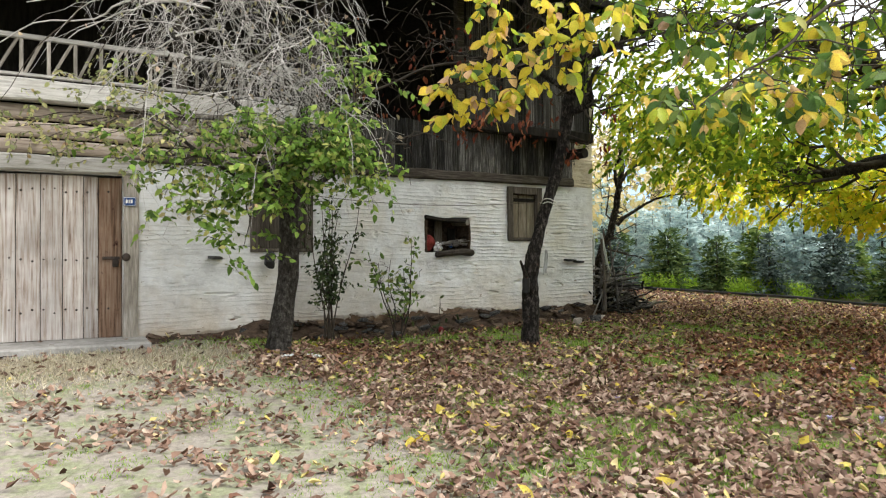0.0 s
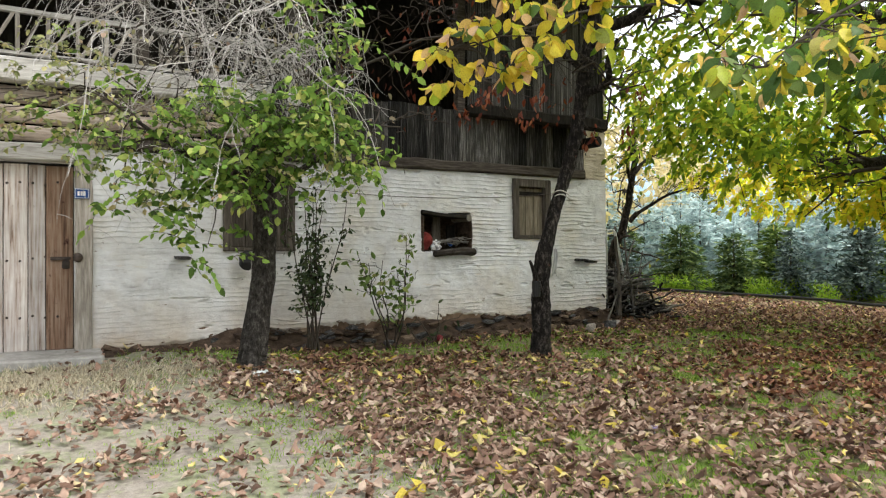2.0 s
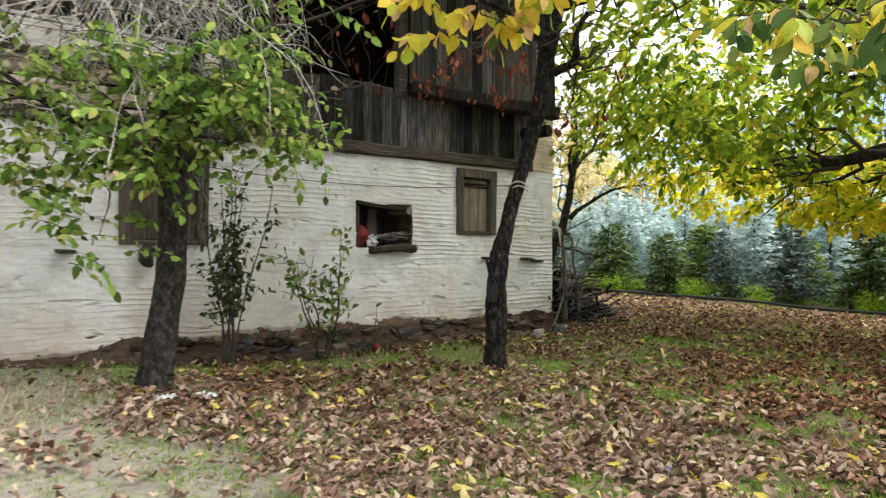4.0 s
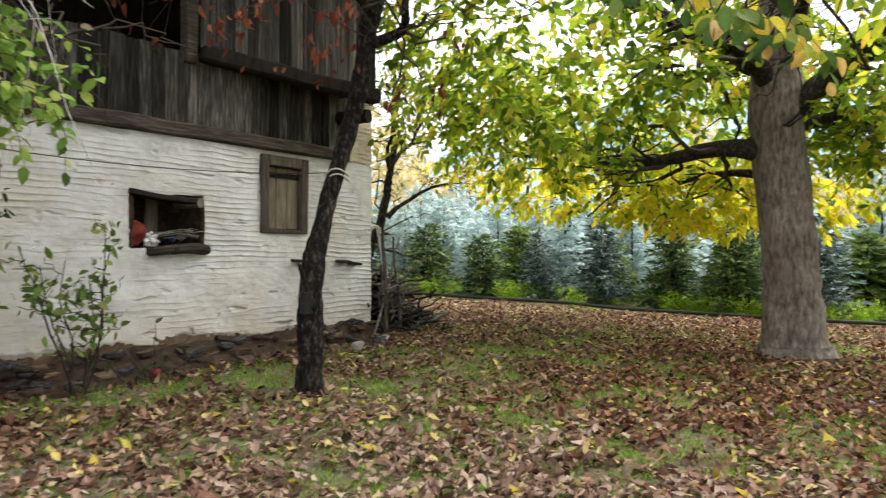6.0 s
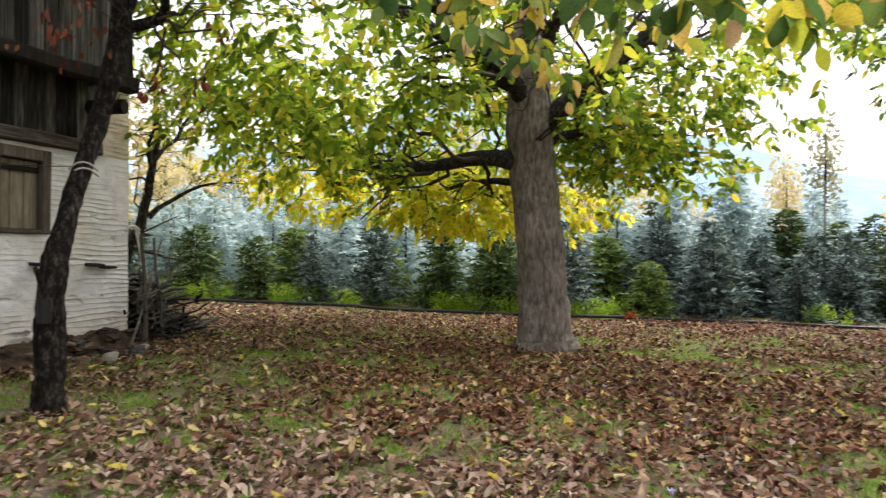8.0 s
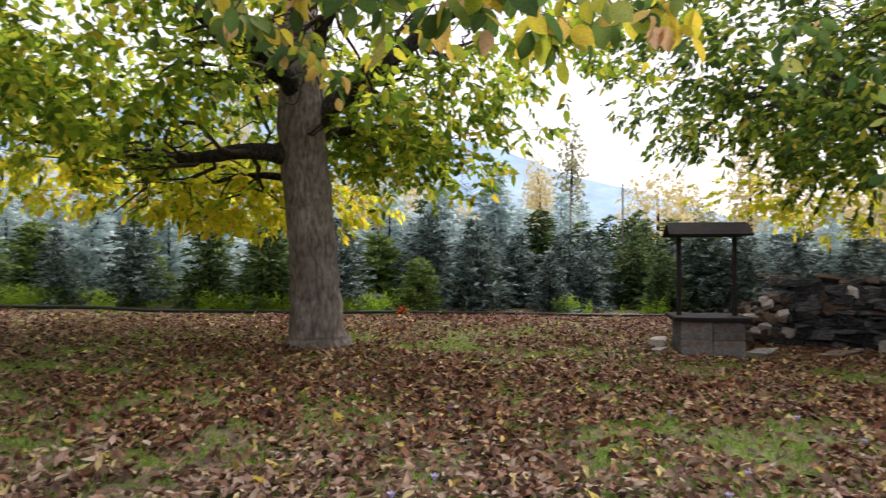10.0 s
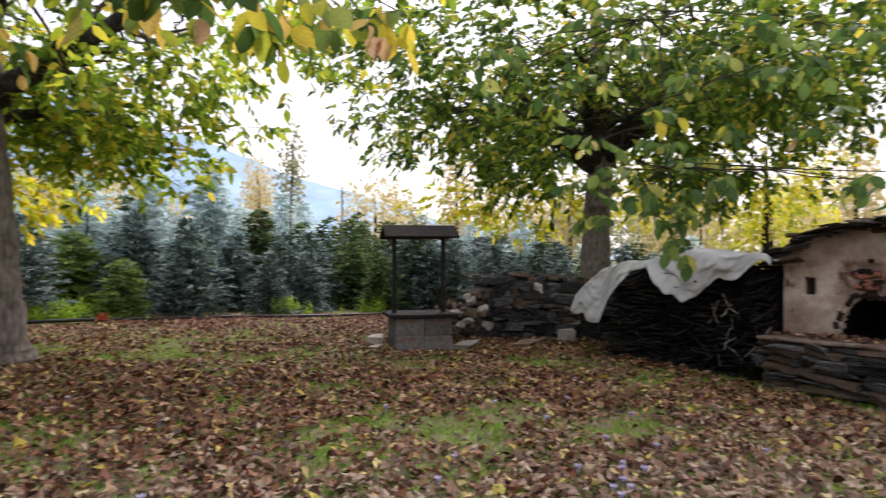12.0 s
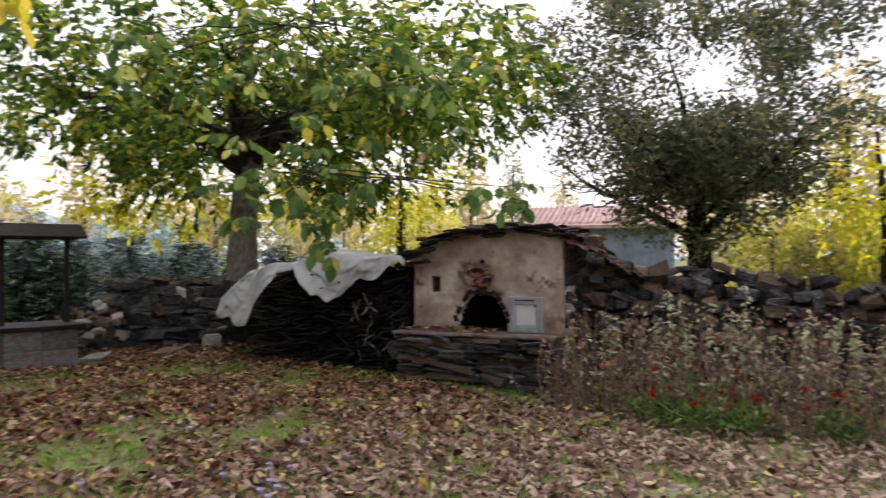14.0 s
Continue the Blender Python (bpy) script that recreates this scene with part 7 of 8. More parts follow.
    mbk = bpy.data.meshes.new("brick")
    bk.to_mesh(mbk), bk.free()
    mbk.materials.append(BRICK)
    msk = mbk.copy()
    msk.materials.clear()
    msk.materials.append(SOOT_BRICK)
    for i in range(13):
        a = math.pi * (0.06 + 0.88 * i / 12)
        o = new("brick", msk)
        o.parent = fr
        o.matrix_basis = pose(1.13 + (0.40 + g.normal(0, 0.015)) * math.cos(a), -0.525 + g.normal(0, 0.012), 0.74 + (0.50 + g.normal(0, 0.02)) * math.sin(a), 0, -math.degrees(a) + 90 + g.normal(0, 9)) @ Matrix.Diagonal((g.uniform(0.07, 0.11), 0.07, 0.055, 1))
    for i in range(24):
        o = new("brick", mbk if g.random() < 0.5 else msk)
        o.parent = fr
        o.matrix_basis = pose(1.12 + g.normal(0, 0.075), -0.52, 1.4 + g.normal(0, 0.1), 0, g.normal(0, 10), g.normal(0, 8)) @ Matrix.Diagonal((g.uniform(0.06, 0.14), 0.08, 0.05, 1))
    # sooty vault
    U, V = np.meshgrid(np.linspace(0, math.pi, 18), np.linspace(0, 1, 10), indexing="ij")
    r = np.sqrt(np.clip(1 - (V * 0.98) ** 3, 0, 1))
    vault = op("vault", grid_mesh("vault", 1.13 + 0.38 * np.cos(U) * r * (1 + 0.4 * V), -0.6 - 1.1 * V, 0.7 + 0.5 * np.sin(U) * r), SOOT_AND_SHADE, "soot-black inside", None, True)
    op("hearth", box_bm(0.7, -1.75, 0.62, 1.6, -0.6, 0.7, 0.01), SOOT_AND_SHADE)
    # body and side wall of stones
    op("body", box_bm(0.05, -2.2, 0.5, 2.1, -1.72, 1.9, 0.05, 0.03, 8), EARTH)
    op("side_wall", box_bm(2.0, -1.8, 0.0, 2.15, -0.66, 1.7, 0.03, 0.02, 6), OVEN_PLASTER)
    side = op("stone_side", box_bm(0.05, -2.2, 0.0, 0.2, -0.66, 1.92, 0.03), EARTH, "rough stone side of the oven")
    z = 0.0
    while z < 1.85:
        h = g.uniform(0.08, 0.17)
        y = -0.62
        while y > -2.2:
            w = g.uniform(0.14, 0.4)
            o = new("stone", (SLATES + BROWNS + PALES)[int(g.integers(17))])
            o.parent = side
            o.matrix_basis = pose(0.02 + g.normal(0, 0.025), y - w / 2, z + h / 2, g.normal(0, 4), g.normal(0, 4), 90 + g.normal(0, 4)) @ Matrix.Diagonal((w, 0.2, h * 1.1, 1))
            y -= w
        z += h * 0.96
    # tiles along the crest, in ragged rows
    roof = op("roof", box_bm(-0.1, -2.3, 1.93, 2.2, -0.5, 1.99, 0.02, 0.03, 10), EARTH, "low roof of old clay tiles and slates")
    U, V = np.meshgrid(np.linspace(0, math.pi, 7), np.linspace(0, 1, 3), indexing="ij")
    tm = grid_mesh("tile", 0.08 * np.cos(U), V * 0.42, 0.055 * np.sin(U) + 0.0 * V)
    tm.materials.append(TILE)
    for i in range(15):
        for j in range(4):
            x = -0.05 + i * 0.16 + g.normal(0, 0.015)
            o = new("roof_tile", tm)
            o.parent = roof
            o.matrix_basis = pose(x, -0.82 - j * 0.36 + g.normal(0, 0.03), float(crest(np.array(x))) - 0.07 + 0.02 * j + g.normal(0, 0.012), 4 + g.normal(0, 3), g.normal(0, 6), g.normal(0, 6)) @ Matrix.Diagonal((1, 1, 0.5, 1))
    for i in range(44):
        x = g.uniform(-0.1, 2.38)
        o = new("slate", SLATES[int(g.integers(7))] if g.random() < 0.6 else BROWNS[int(g.integers(6))])
        o.parent = roof
        o.matrix_basis = pose(x, -0.5 + g.normal(0, 0.07), float(crest(np.array(x))) + g.normal(0.0, 0.035), g.normal(0, 8), g.normal(0, 6) + (14 if x > 1.8 else 0), g.normal(0, 20)) @ Matrix.Diagonal((g.uniform(0.2, 0.45), g.uniform(0.2, 0.34), g.uniform(0.018, 0.04), 1))
    # a lean-to slope of tiles falling towards the stone wall
    for i in range(10):
        for j in range(2):
            o = new("roof_tile", tm)
            o.parent = roof
            o.matrix_basis = pose(0.08 - 0.11 * i, -0.7 - 0.3 * j - 0.05 * i, 2.0 - 0.064 * i + g.normal(0, 0.012), 4 + g.normal(0, 3), -30 + g.normal(0, 5), g.normal(0, 6)) @ Matrix.Diagonal((0.9, 1, 0.4, 1))
    # framed glass-fronted box leaning by the mouth
    f = thing("framed_box", (0, 0, 0), "grey framed box with a pale panel leaning against the oven", "box")
    f.matrix_basis = M @ pose(0.42, -0.40, 0.705, -6, 0, 4)
    part("back_panel", box_bm(-0.21, -0.03, 0, 0.21, 0.02, 0.46, 0.008), WHITE_METAL, f)
    for a in ((-0.22, 0.0, -0.15, 0.47), (0.15, 0.0, 0.22, 0.47), (-0.15, 0.0, 0.15, 0.09), (-0.15, 0.37, 0.15, 0.47)):
        part("frame_bar", box_bm(a[0], 0.018, a[1], a[2], 0.045, a[3], 0.006), ALU, f)
    part("panel", box_bm(-0.13, 0.021, 0.1, 0.13, 0.03, 0.36, 0.002), WHITE_ENAMEL, f, "pale panel")
    part("slot", box_bm(-0.14, 0.046, 0.42, 0.14, 0.05, 0.435, 0.001), BLACK_PLASTIC, f)
    return M


OVEN = build_oven()


def strewn_leaves():
    """Red-brown leaves blown onto the oven bench and the first stone wall."""
    g = np.random.default_rng(35)
    at = np.array([OVEN @ Vector((g.uniform(0.75, 2.15), -0.05 - abs(g.normal(0.2, 0.14)), 0.71 + abs(g.normal(0, 0.008)))) for _ in range(130)])
    top = np.stack([13.7 - 0.25 * g.random(90) + g.normal(0, 0.1, 90), g.uniform(-4.6, -2.6, 90), g.uniform(1.2, 1.32, 90)], -1)
    for places, name, lab in ((at, "bench_leaves", "red-brown leaves strewn along the oven bench"), (top, "wall_leaves", "red-brown leaves caught on top of the stone wall")):
        n = len(places)
        a = g.uniform(0, 2 * math.pi, n)
        ln = g.uniform(0.06, 0.12, n)
        me = from_arrays(name, *leaf_arrays(places, np.stack([np.cos(a), np.sin(a), g.normal(0, 0.2, n)], -1), unit(g.normal(0, 0.3, (n, 3)) + (0, 0, 1)), ln, ln * 0.7, g.uniform(0, 0.8, n), g.uniform(-0.4, 0.4, n)))
        tagged(part(name, me, LITTER_SHADE_RED, None, "", True), lab, "fallen leaves", kind="stuff")


strewn_leaves()

# stone wall beyond the oven
g = np.random.default_rng(41)
sw2 = thing("stone_wall", settle(3.5, -7.2), "long dry stone wall of grey and dark boulders behind the flower bed", "stone wall")
lay_stones(sw2, (6.75, -6.2), (1.4, -7.26), zg, lambda s: 1.42 - 0.05 * s + 0.1 * math.sin(s * 1.9) + 0.25 * max(0, 0.7 - s), 0.36, g, ((0.08, 0.27), (0.05, 0.135)), (0.66, 0.2), 0.0, 13, (SLATES, BROWNS, TANS))
core_box(sw2, (6.75, -6.25), (1.4, -7.31), -0.2, 1.2, 0.95, -0.13, -0.5)
for i in range(80):
    s = g.uniform(0.4, 5.4)
    m = pose(6.75 - s * 0.981, -6.25 - s * 0.195, 1.40 - 0.05 * s + g.normal(0, 0.06), *g.normal(0, 18, 3)) @ Matrix.Diagonal((g.uniform(0.1, 0.27), g.uniform(0.12, 0.26), g.uniform(0.06, 0.15), 1))
    place("stone", (SLATES if g.random() < 0.7 else BROWNS)[int(g.integers(6))], sw2, m)


# ---- flower bed before the stone wall ----
def flower_bed():
    g = np.random.default_rng(51)
    def spot(n, x0=2.6, x1=6.1):
        x = np.round(g.uniform(x0, x1, n) / 0.27) * 0.27 + g.normal(0, 0.06, n)
        y = -4.25 - 0.0 * x + (x - 5.6) * 0.22 - np.abs(g.normal(0.5, 0.6, n))
        return x, y
    stalks = []
    heads = []
    for i in range(330):
        x, y = spot(1)
        x, y = float(x[0]), float(y[0])
        h = g.uniform(0.35, 1.2) ** 0.8
        z = float(ground_z(x, y))
        q = bent((x, y, z), (x + g.normal(0, 0.1), y + g.normal(0, 0.1), z + h), 6, 0.03, 0, g)
        stalks.append((q, np.linspace(0.008, 0.003, 6)))
        heads.append(q)
    b = thing("flower_bed", settle(4.4, -4.9), "bed of faded tall garden plants on thin brown stalks", "plants", kind="stuff")
    world_part("stalk_growth", tube_mesh("stalk_growth", stalks, 4), surface("brown stalks", [(0.3, (0.16, 0.11, 0.075)), (0.7, (0.33, 0.25, 0.18))], 8), b)
    at = np.concatenate([q[2:] for q in heads])
    n = len(at)
    at = np.concatenate([at, at]) + g.normal(0, 0.055, (2 * n, 3))
    n = 2 * n
    ln = g.uniform(0.03, 0.08, n)
    world_part("foliage", from_arrays("foliage", *leaf_arrays(at, unit(g.normal(0, 1, (n, 3)) + (0, 0, -0.2)), unit(g.normal(0, 1, (n, 3))), ln, ln * 0.55)), BED_LEAF, b, "faded brown and green leaves", False)
    # tall pale plants with whorls of leaves up the stalk
    pale = leafy("pale grey-green leaves", [(0.0, (0.22, 0.25, 0.13)), (0.5, (0.42, 0.46, 0.28)), (0.85, (0.58, 0.6, 0.42)), (1.0, (0.5, 0.38, 0.28))], 0.45)
    stalk = surface("reddish stalks", [(0.3, (0.15, 0.085, 0.06)), (0.7, (0.32, 0.22, 0.16))], 8)
    for i in range(24):
        x = 2.5 + 3.4 * (i + g.uniform(0, 1)) / 24
        y = -4.75 + (x - 5.6) * 0.22 - abs(g.normal(0.2, 0.35))
        h = g.uniform(0.75, 1.45) * (0.8 if x > 5.4 else 1.0)
        p = thing("tall_plant", settle(x, y, -0.01), "tall faded garden plant with pale green leaves", "plant", "tall garden plants")
        q = bent((0, 0, 0), (g.normal(0, 0.1), g.normal(0, 0.08), h), 9, 0.025, 0, g)
        part("stalk", tube_mesh("stalk", [(q, np.linspace(0.009, 0.004, 9))], 5), stalk, p)
        n = int(28 * h) + 14
        u = g.uniform(0.2, 1, n) ** 0.7
        at = np.stack([np.interp(u, np.linspace(0, 1, 9), q[:, k]) for k in range(3)], -1) + g.normal(0, 0.02, (n, 3))
        way = unit(g.normal(0, 1, (n, 3)) * (1, 1, 0.35) + (0, 0, -0.15))
        ln = g.uniform(0.04, 0.09, n)
        part("leaves", from_arrays("leaves", *leaf_arrays(at, way, unit(g.normal(0, 0.5, (n, 3)) + (0, 0, 1)), ln, ln * 0.6, 0.2, 0.4)), pale, p)
    # leafy green marigold bushes
    for x, y, s in ((4.75, -4.4, 0.34), (4.4, -4.45, 0.36), (4.05, -4.6, 0.26), (3.3, -4.95, 0.26)):
        m = thing("marigold_bush", settle(x, y), "low green marigold bush with dark red flowers", "flowers", "marigold bushes")
        n = 300
        p = g.normal(0, 1, (n, 3)) * (s * 0.55, s * 0.45, s * 0.5)
        p[:, 2] = np.abs(p[:, 2]) + 0.06
        ln = g.uniform(0.05, 0.1, n)
        part("foliage", from_arrays("foliage", *leaf_arrays(p, unit(g.normal(0, 0.8, (n, 3)) + (0, 0, 0.7)), unit(g.normal(0, 1, (n, 3))), ln, ln * 0.35)), BUSH_LEAF, m)
        part("stem_growth", tube_mesh("stem_growth", [(bent((0, 0, 0), g.normal(0, 0.2, 3) * (1, 1, 0.3) + (0, 0, 0.35), 4, 0.02, 0, g), [0.006, 0.005, 0.004, 0.003]) for _ in range(14)], 4), GRASS, m)
        for k in range(7):
            c = g.normal(0, 1, 3) * (s * 0.5, s * 0.42, 0.1) + (0, 0, 0.3 + 0.25 * s)
            w = unit(g.normal(0, 1, (26, 3)) + (0, 0, 0.5))
            part("flower", from_arrays("flower", *leaf_arrays(np.repeat(c[None], 26, 0), w, unit(g.normal(0, 1, (26, 3))), 0.032, 0.028)), PETAL_RED, m, "dark red flower head", False)
    for mat, lab, pts in ((PETAL_PINK, "faded pink flower", ((5.95, -4.75, 0.95),)), (PETAL_ORANGE, "small orange flower", ((5.9, -4.7, 0.8), (5.5, -4.6, 0.5), (5.4, -4.62, 0.55), (5.75, -4.6, 0.72), (3.3, -5.2, 0.45))), (PETAL_VIOLET, "violet aster", ((5.55, -4.9, 0.9), (3.9, -5.4, 0.6), (3.2, -5.3, 0.62)))):
        for x, y, h in pts:
            f = thing("flower", settle(x, y), lab + " on a thin stalk", "flower", "single flowers")
            w = unit(g.normal(0, 1, (30, 3)) + (0, 0.5, 0.4))
            part("bloom", from_arrays("bloom", *leaf_arrays(np.repeat(np.array([[0, 0, h]]), 30, 0), w, unit(g.normal(0, 1, (30, 3))), 0.034, 0.028)), mat, f)
            part("stalk", tube_mesh("stalk", [(np.array([(0, 0, 0), (0.02, 0, h * 0.5), (0, 0, h)]), [0.006, 0.005, 0.003])], 4), GRASS, f)


flower_bed()


# ---- far things: house with a blue wall, hill, autumn trees ----
def distance():
    g = np.random.default_rng(61)
    h = thing("far_house", settle(14.2, -20.6), "far low house with a pale blue wall and red tiled roof", "house", turn=22)
    h.scale = (0.7, 0.7, 0.95)
    part("wall", box_bm(-3.5, -2.5, 0, 3.5, 2.5, 3.1, 0.02), BLUE_WALL, h)
    roof = bmesh.new()
    for sg in (-1, 1):
        vs = [roof.verts.new(p) for p in ((-4.0, sg * 3.1, 2.98), (4.0, sg * 3.1, 2.98), (4.0, 0, 3.8), (-4.0, 0, 3.8))]
        roof.faces.new(vs if sg < 0 else vs[::-1])
    bmesh.ops.remove_doubles(roof, verts=roof.verts, dist=0.001)
    bmesh.ops.solidify(roof, geom=roof.faces[:], thickness=0.12)
    rf = part("roof", roof, RED_TILE, h)
    for i in range(30):
        part("roof_tile", tube_mesh("roof_tile", [(np.array([(-3.9 + i * 0.27, 3.1, 3.06), (-3.9 + i * 0.27, 0.0, 3.86)]), [0.045, 0.045])], 6), RED_TILE, rf)
    part("window", box_bm(-0.6, 2.495, 0.9, 0.6, 2.53, 2.0, 0.02), BLACK_WOOD_AND_SHADE, h)
    part("door", box_bm(1.6, 2.495, 0.0, 2.5, 2.53, 2.0, 0.02), BLACK_WOOD_AND_SHADE, h)
    # the hill, distance haze put into its blue
    U = np.linspace(0, 1, 160)
    ang = np.radians(-75 + 150 * U)
    rise = np.interp(np.degrees(ang), [-75, -30, -17, -8, -2.6, 10, 21, 31, 45, 75], [0.3, 1.0, 4.2, 7.0, 9.0, 12.0, 13.5, 10.0, 8.0, 6.0])
    prof = 580 * np.tan(np.radians(rise)) * (1 + 0.06 * value_noise(U * 20, U * 0 + 2, 7) + 0.02 * value_noise(U * 80, U * 0 + 5, 8))
    V = np.linspace(0, 1, 12)
    R = 420 + 160 * V[None, :]
    X = R * np.cos(ang)[:, None]
    Y = R * np.sin(ang)[:, None]
    Z = prof[:, None] * V[None, :] + 4 * value_noise(X * 0.03, Y * 0.03, 19) * V[None, :]
    ob = part("hill", grid_mesh("hill", X, Y, Z - 2), HAZED_HILL, None, "", True)
    tagged(ob, "wooded hill on the horizon, haze in its blue colour", "hill", kind="structure")
    # poplars and autumn trees beyond the nursery; haze pales the leaf colours
    shapes = []
    for k, (n, rx, rz, mat) in enumerate(((900, 1.3, 4.2, HAZED_YELLOW), (1100, 2.6, 2.8, HAZED_YELLOW), (1000, 2.2, 2.6, HAZED_GREEN), (800, 1.0, 4.6, HAZED_GREEN), (1300, 2.6, 2.8, NEAR_YELLOW))):
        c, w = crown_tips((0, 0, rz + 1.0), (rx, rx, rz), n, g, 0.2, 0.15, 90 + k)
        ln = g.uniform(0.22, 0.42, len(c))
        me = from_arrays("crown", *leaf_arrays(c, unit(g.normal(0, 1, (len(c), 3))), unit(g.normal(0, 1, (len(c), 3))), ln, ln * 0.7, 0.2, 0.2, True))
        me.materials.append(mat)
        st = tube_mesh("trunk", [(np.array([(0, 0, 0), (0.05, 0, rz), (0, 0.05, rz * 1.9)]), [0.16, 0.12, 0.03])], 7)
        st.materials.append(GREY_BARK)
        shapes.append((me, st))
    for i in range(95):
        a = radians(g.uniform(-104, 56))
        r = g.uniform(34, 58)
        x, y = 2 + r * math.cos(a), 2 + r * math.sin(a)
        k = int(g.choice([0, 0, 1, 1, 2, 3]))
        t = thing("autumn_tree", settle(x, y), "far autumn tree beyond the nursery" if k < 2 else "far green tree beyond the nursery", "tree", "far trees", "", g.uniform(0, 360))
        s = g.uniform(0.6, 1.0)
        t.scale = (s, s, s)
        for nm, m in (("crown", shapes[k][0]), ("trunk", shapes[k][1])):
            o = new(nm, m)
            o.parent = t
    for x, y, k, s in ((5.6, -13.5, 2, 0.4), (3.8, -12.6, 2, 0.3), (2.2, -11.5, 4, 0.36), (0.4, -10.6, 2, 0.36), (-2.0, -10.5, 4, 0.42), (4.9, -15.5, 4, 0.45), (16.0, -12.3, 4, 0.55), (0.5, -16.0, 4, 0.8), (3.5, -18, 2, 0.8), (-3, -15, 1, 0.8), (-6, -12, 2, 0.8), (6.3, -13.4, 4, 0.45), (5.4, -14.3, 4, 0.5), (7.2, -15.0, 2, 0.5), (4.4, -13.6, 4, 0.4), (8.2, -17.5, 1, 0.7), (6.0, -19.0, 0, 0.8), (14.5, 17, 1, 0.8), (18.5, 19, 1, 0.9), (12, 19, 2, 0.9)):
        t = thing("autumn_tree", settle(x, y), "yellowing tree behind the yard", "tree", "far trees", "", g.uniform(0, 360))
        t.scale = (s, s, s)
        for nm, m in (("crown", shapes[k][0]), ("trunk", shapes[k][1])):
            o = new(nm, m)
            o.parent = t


distance()


# ---- shrubs at the house wall, brush heap at the corner ----
def shrubs():
    g = np.random.default_rng(71)
    for x, y, h, n, lab, mat in ((3.55, 8.75, 2.2, 9, "thin dark-leaved rose bush against the wall", ROSE_LEAF), (4.65, 8.75, 1.75, 6, "straggly green shrub against the wall", leafy("shrub leaves", [(0, (0.08, 0.14, 0.035)), (0.7, (0.18, 0.27, 0.07)), (1, (0.34, 0.36, 0.12))])), (5.3, 8.8, 0.7, 5, "few bare shoots against the wall", ROSE_LEAF)):
        s = thing("shrub", settle(x, y, -0.02), lab, "shrub")
        lines, at = [], []
        for i in range(n):
            top = np.array((g.normal(0, 0.27), g.normal(-0.05, 0.12), h * g.uniform(0.55, 1.05)))
            q = bent((g.normal(0, 0.08), g.normal(0, 0.05), 0), top, 8, 0.05, 0, g)
            lines.append((q, np.linspace(0.012, 0.004, 8)))
            at.append(q[2:])
        tw = sprout(lines, n * 7, 0.28, g, 0.1, 0.5, 0.3, 1.0, 0.1)
        if h < 1:
            tw = tw[:4]
        at += [q[2:] for q, _ in tw]
        tagged(part("stem_growth", tube_mesh("stem_growth", lines + tw, 4), TWIG_DARK, s), kind="stuff")
        at = np.concatenate(at)
        at = np.repeat(at, 3, axis=0)[g.permutation(3 * len(at))][: (640 if h > 2 else 190 if h > 1 else 14)]
        if h > 2:
            at = at[at[:, 2] > 0.5]
        at = at + g.normal(0, 0.035, at.shape)
        m = len(at)
        ln = g.uniform(0.055, 0.1, m) * (1.3 if h < 2 else 1)
        part("leaves", from_arrays("leaves", *leaf_arrays(at, unit(g.normal(0, 1, (m, 3)) + (0, 0, -0.3)), unit(g.normal(0, 0.7, (m, 3)) + (0, -0.4, 0.7)), ln, ln * 0.55)), mat, s)
    b = thing("brush_heap", settle(9.7, 9.9), "heap of dry grey branches and canes at the house corner", "brushwood")
    dark, grey = [], []
    for i in range(400):
        cx, cy = g.normal(9.7, 0.36), g.normal(9.75, 0.3)
        zb = float(ground_z(cx, cy))
        z = g.uniform(0, 1) ** 1.3 * 1.0 * max(0.12, 1 - abs(cx - 9.45) / 1.2)
        turn, tip = g.normal(0.35, 0.45), g.normal(0, 0.22)
        L = g.uniform(0.4, 1.15)
        w = np.array((math.cos(turn) * math.cos(tip), math.sin(turn) * math.cos(tip), math.sin(tip))) * L / 2
        c = np.array((cx, cy, zb + z + 0.03))
        p, q = c - w, c + w
        p[2], q[2] = max(p[2], zb + 0.02), max(q[2], zb + 0.02)
        if p[0] < 9.0 and p[1] > 9.2 or q[0] < 9.0 and q[1] > 9.2:
            continue
        (dark if g.random() < 0.42 else grey).append((bent(p, q, 6, 0.022, 0, g), np.full(6, g.uniform(0.006, 0.022))))
    stuff_part("branch_mass", tube_mesh("branch_mass", dark, 6), BLACK_STICKS, b, "dark branches")
    stuff_part("branch_mass", tube_mesh("branch_mass", grey, 6), STICKS, b)
    st = []
    for p, q, r in (((9.12, 9.15, 0.5), (9.1, 9.22, 1.95), 0.035), ((9.3, 9.4, 0.5), (9.05, 9.2, 1.5), 0.02), ((8.7, 9.0, 0.52), (9.9, 9.6, 1.9), 0.018), ((9.6, 9.3, 0.5), (9.2, 9.1, 1.9), 0.022), ((9.5, 9.2, 0.5), (10.3, 9.8, 1.7), 0.014)):
        st.append((bent(p, q, 8, 0.03, 0, g), np.linspace(r, r * 0.7, 8)))
    for k, ln in enumerate(st):
        world_part("pole", tube_mesh("pole", [ln], 6), STICKS if k else GREY_DARK, b, "leaning pole" if k else "dark weathered post at the corner")
    # bent metal tubes standing in the heap
    f = thing("tubular_frame", (9.5, 9.7, 0.45), "pale bent metal tube frame leaning in the brushwood heap", "metal frame")
    for dx, dy in ((0.0, 0.0), (0.12, 0.16)):
        a, top, b2 = np.array((9.28 + dx, 9.62 + dy, 0.5)), np.array((9.3 + dx, 9.66 + dy, 2.02)), np.array((9.75 + dx, 9.5 + dy, 0.5))
        u = np.linspace(0, math.pi, 9)
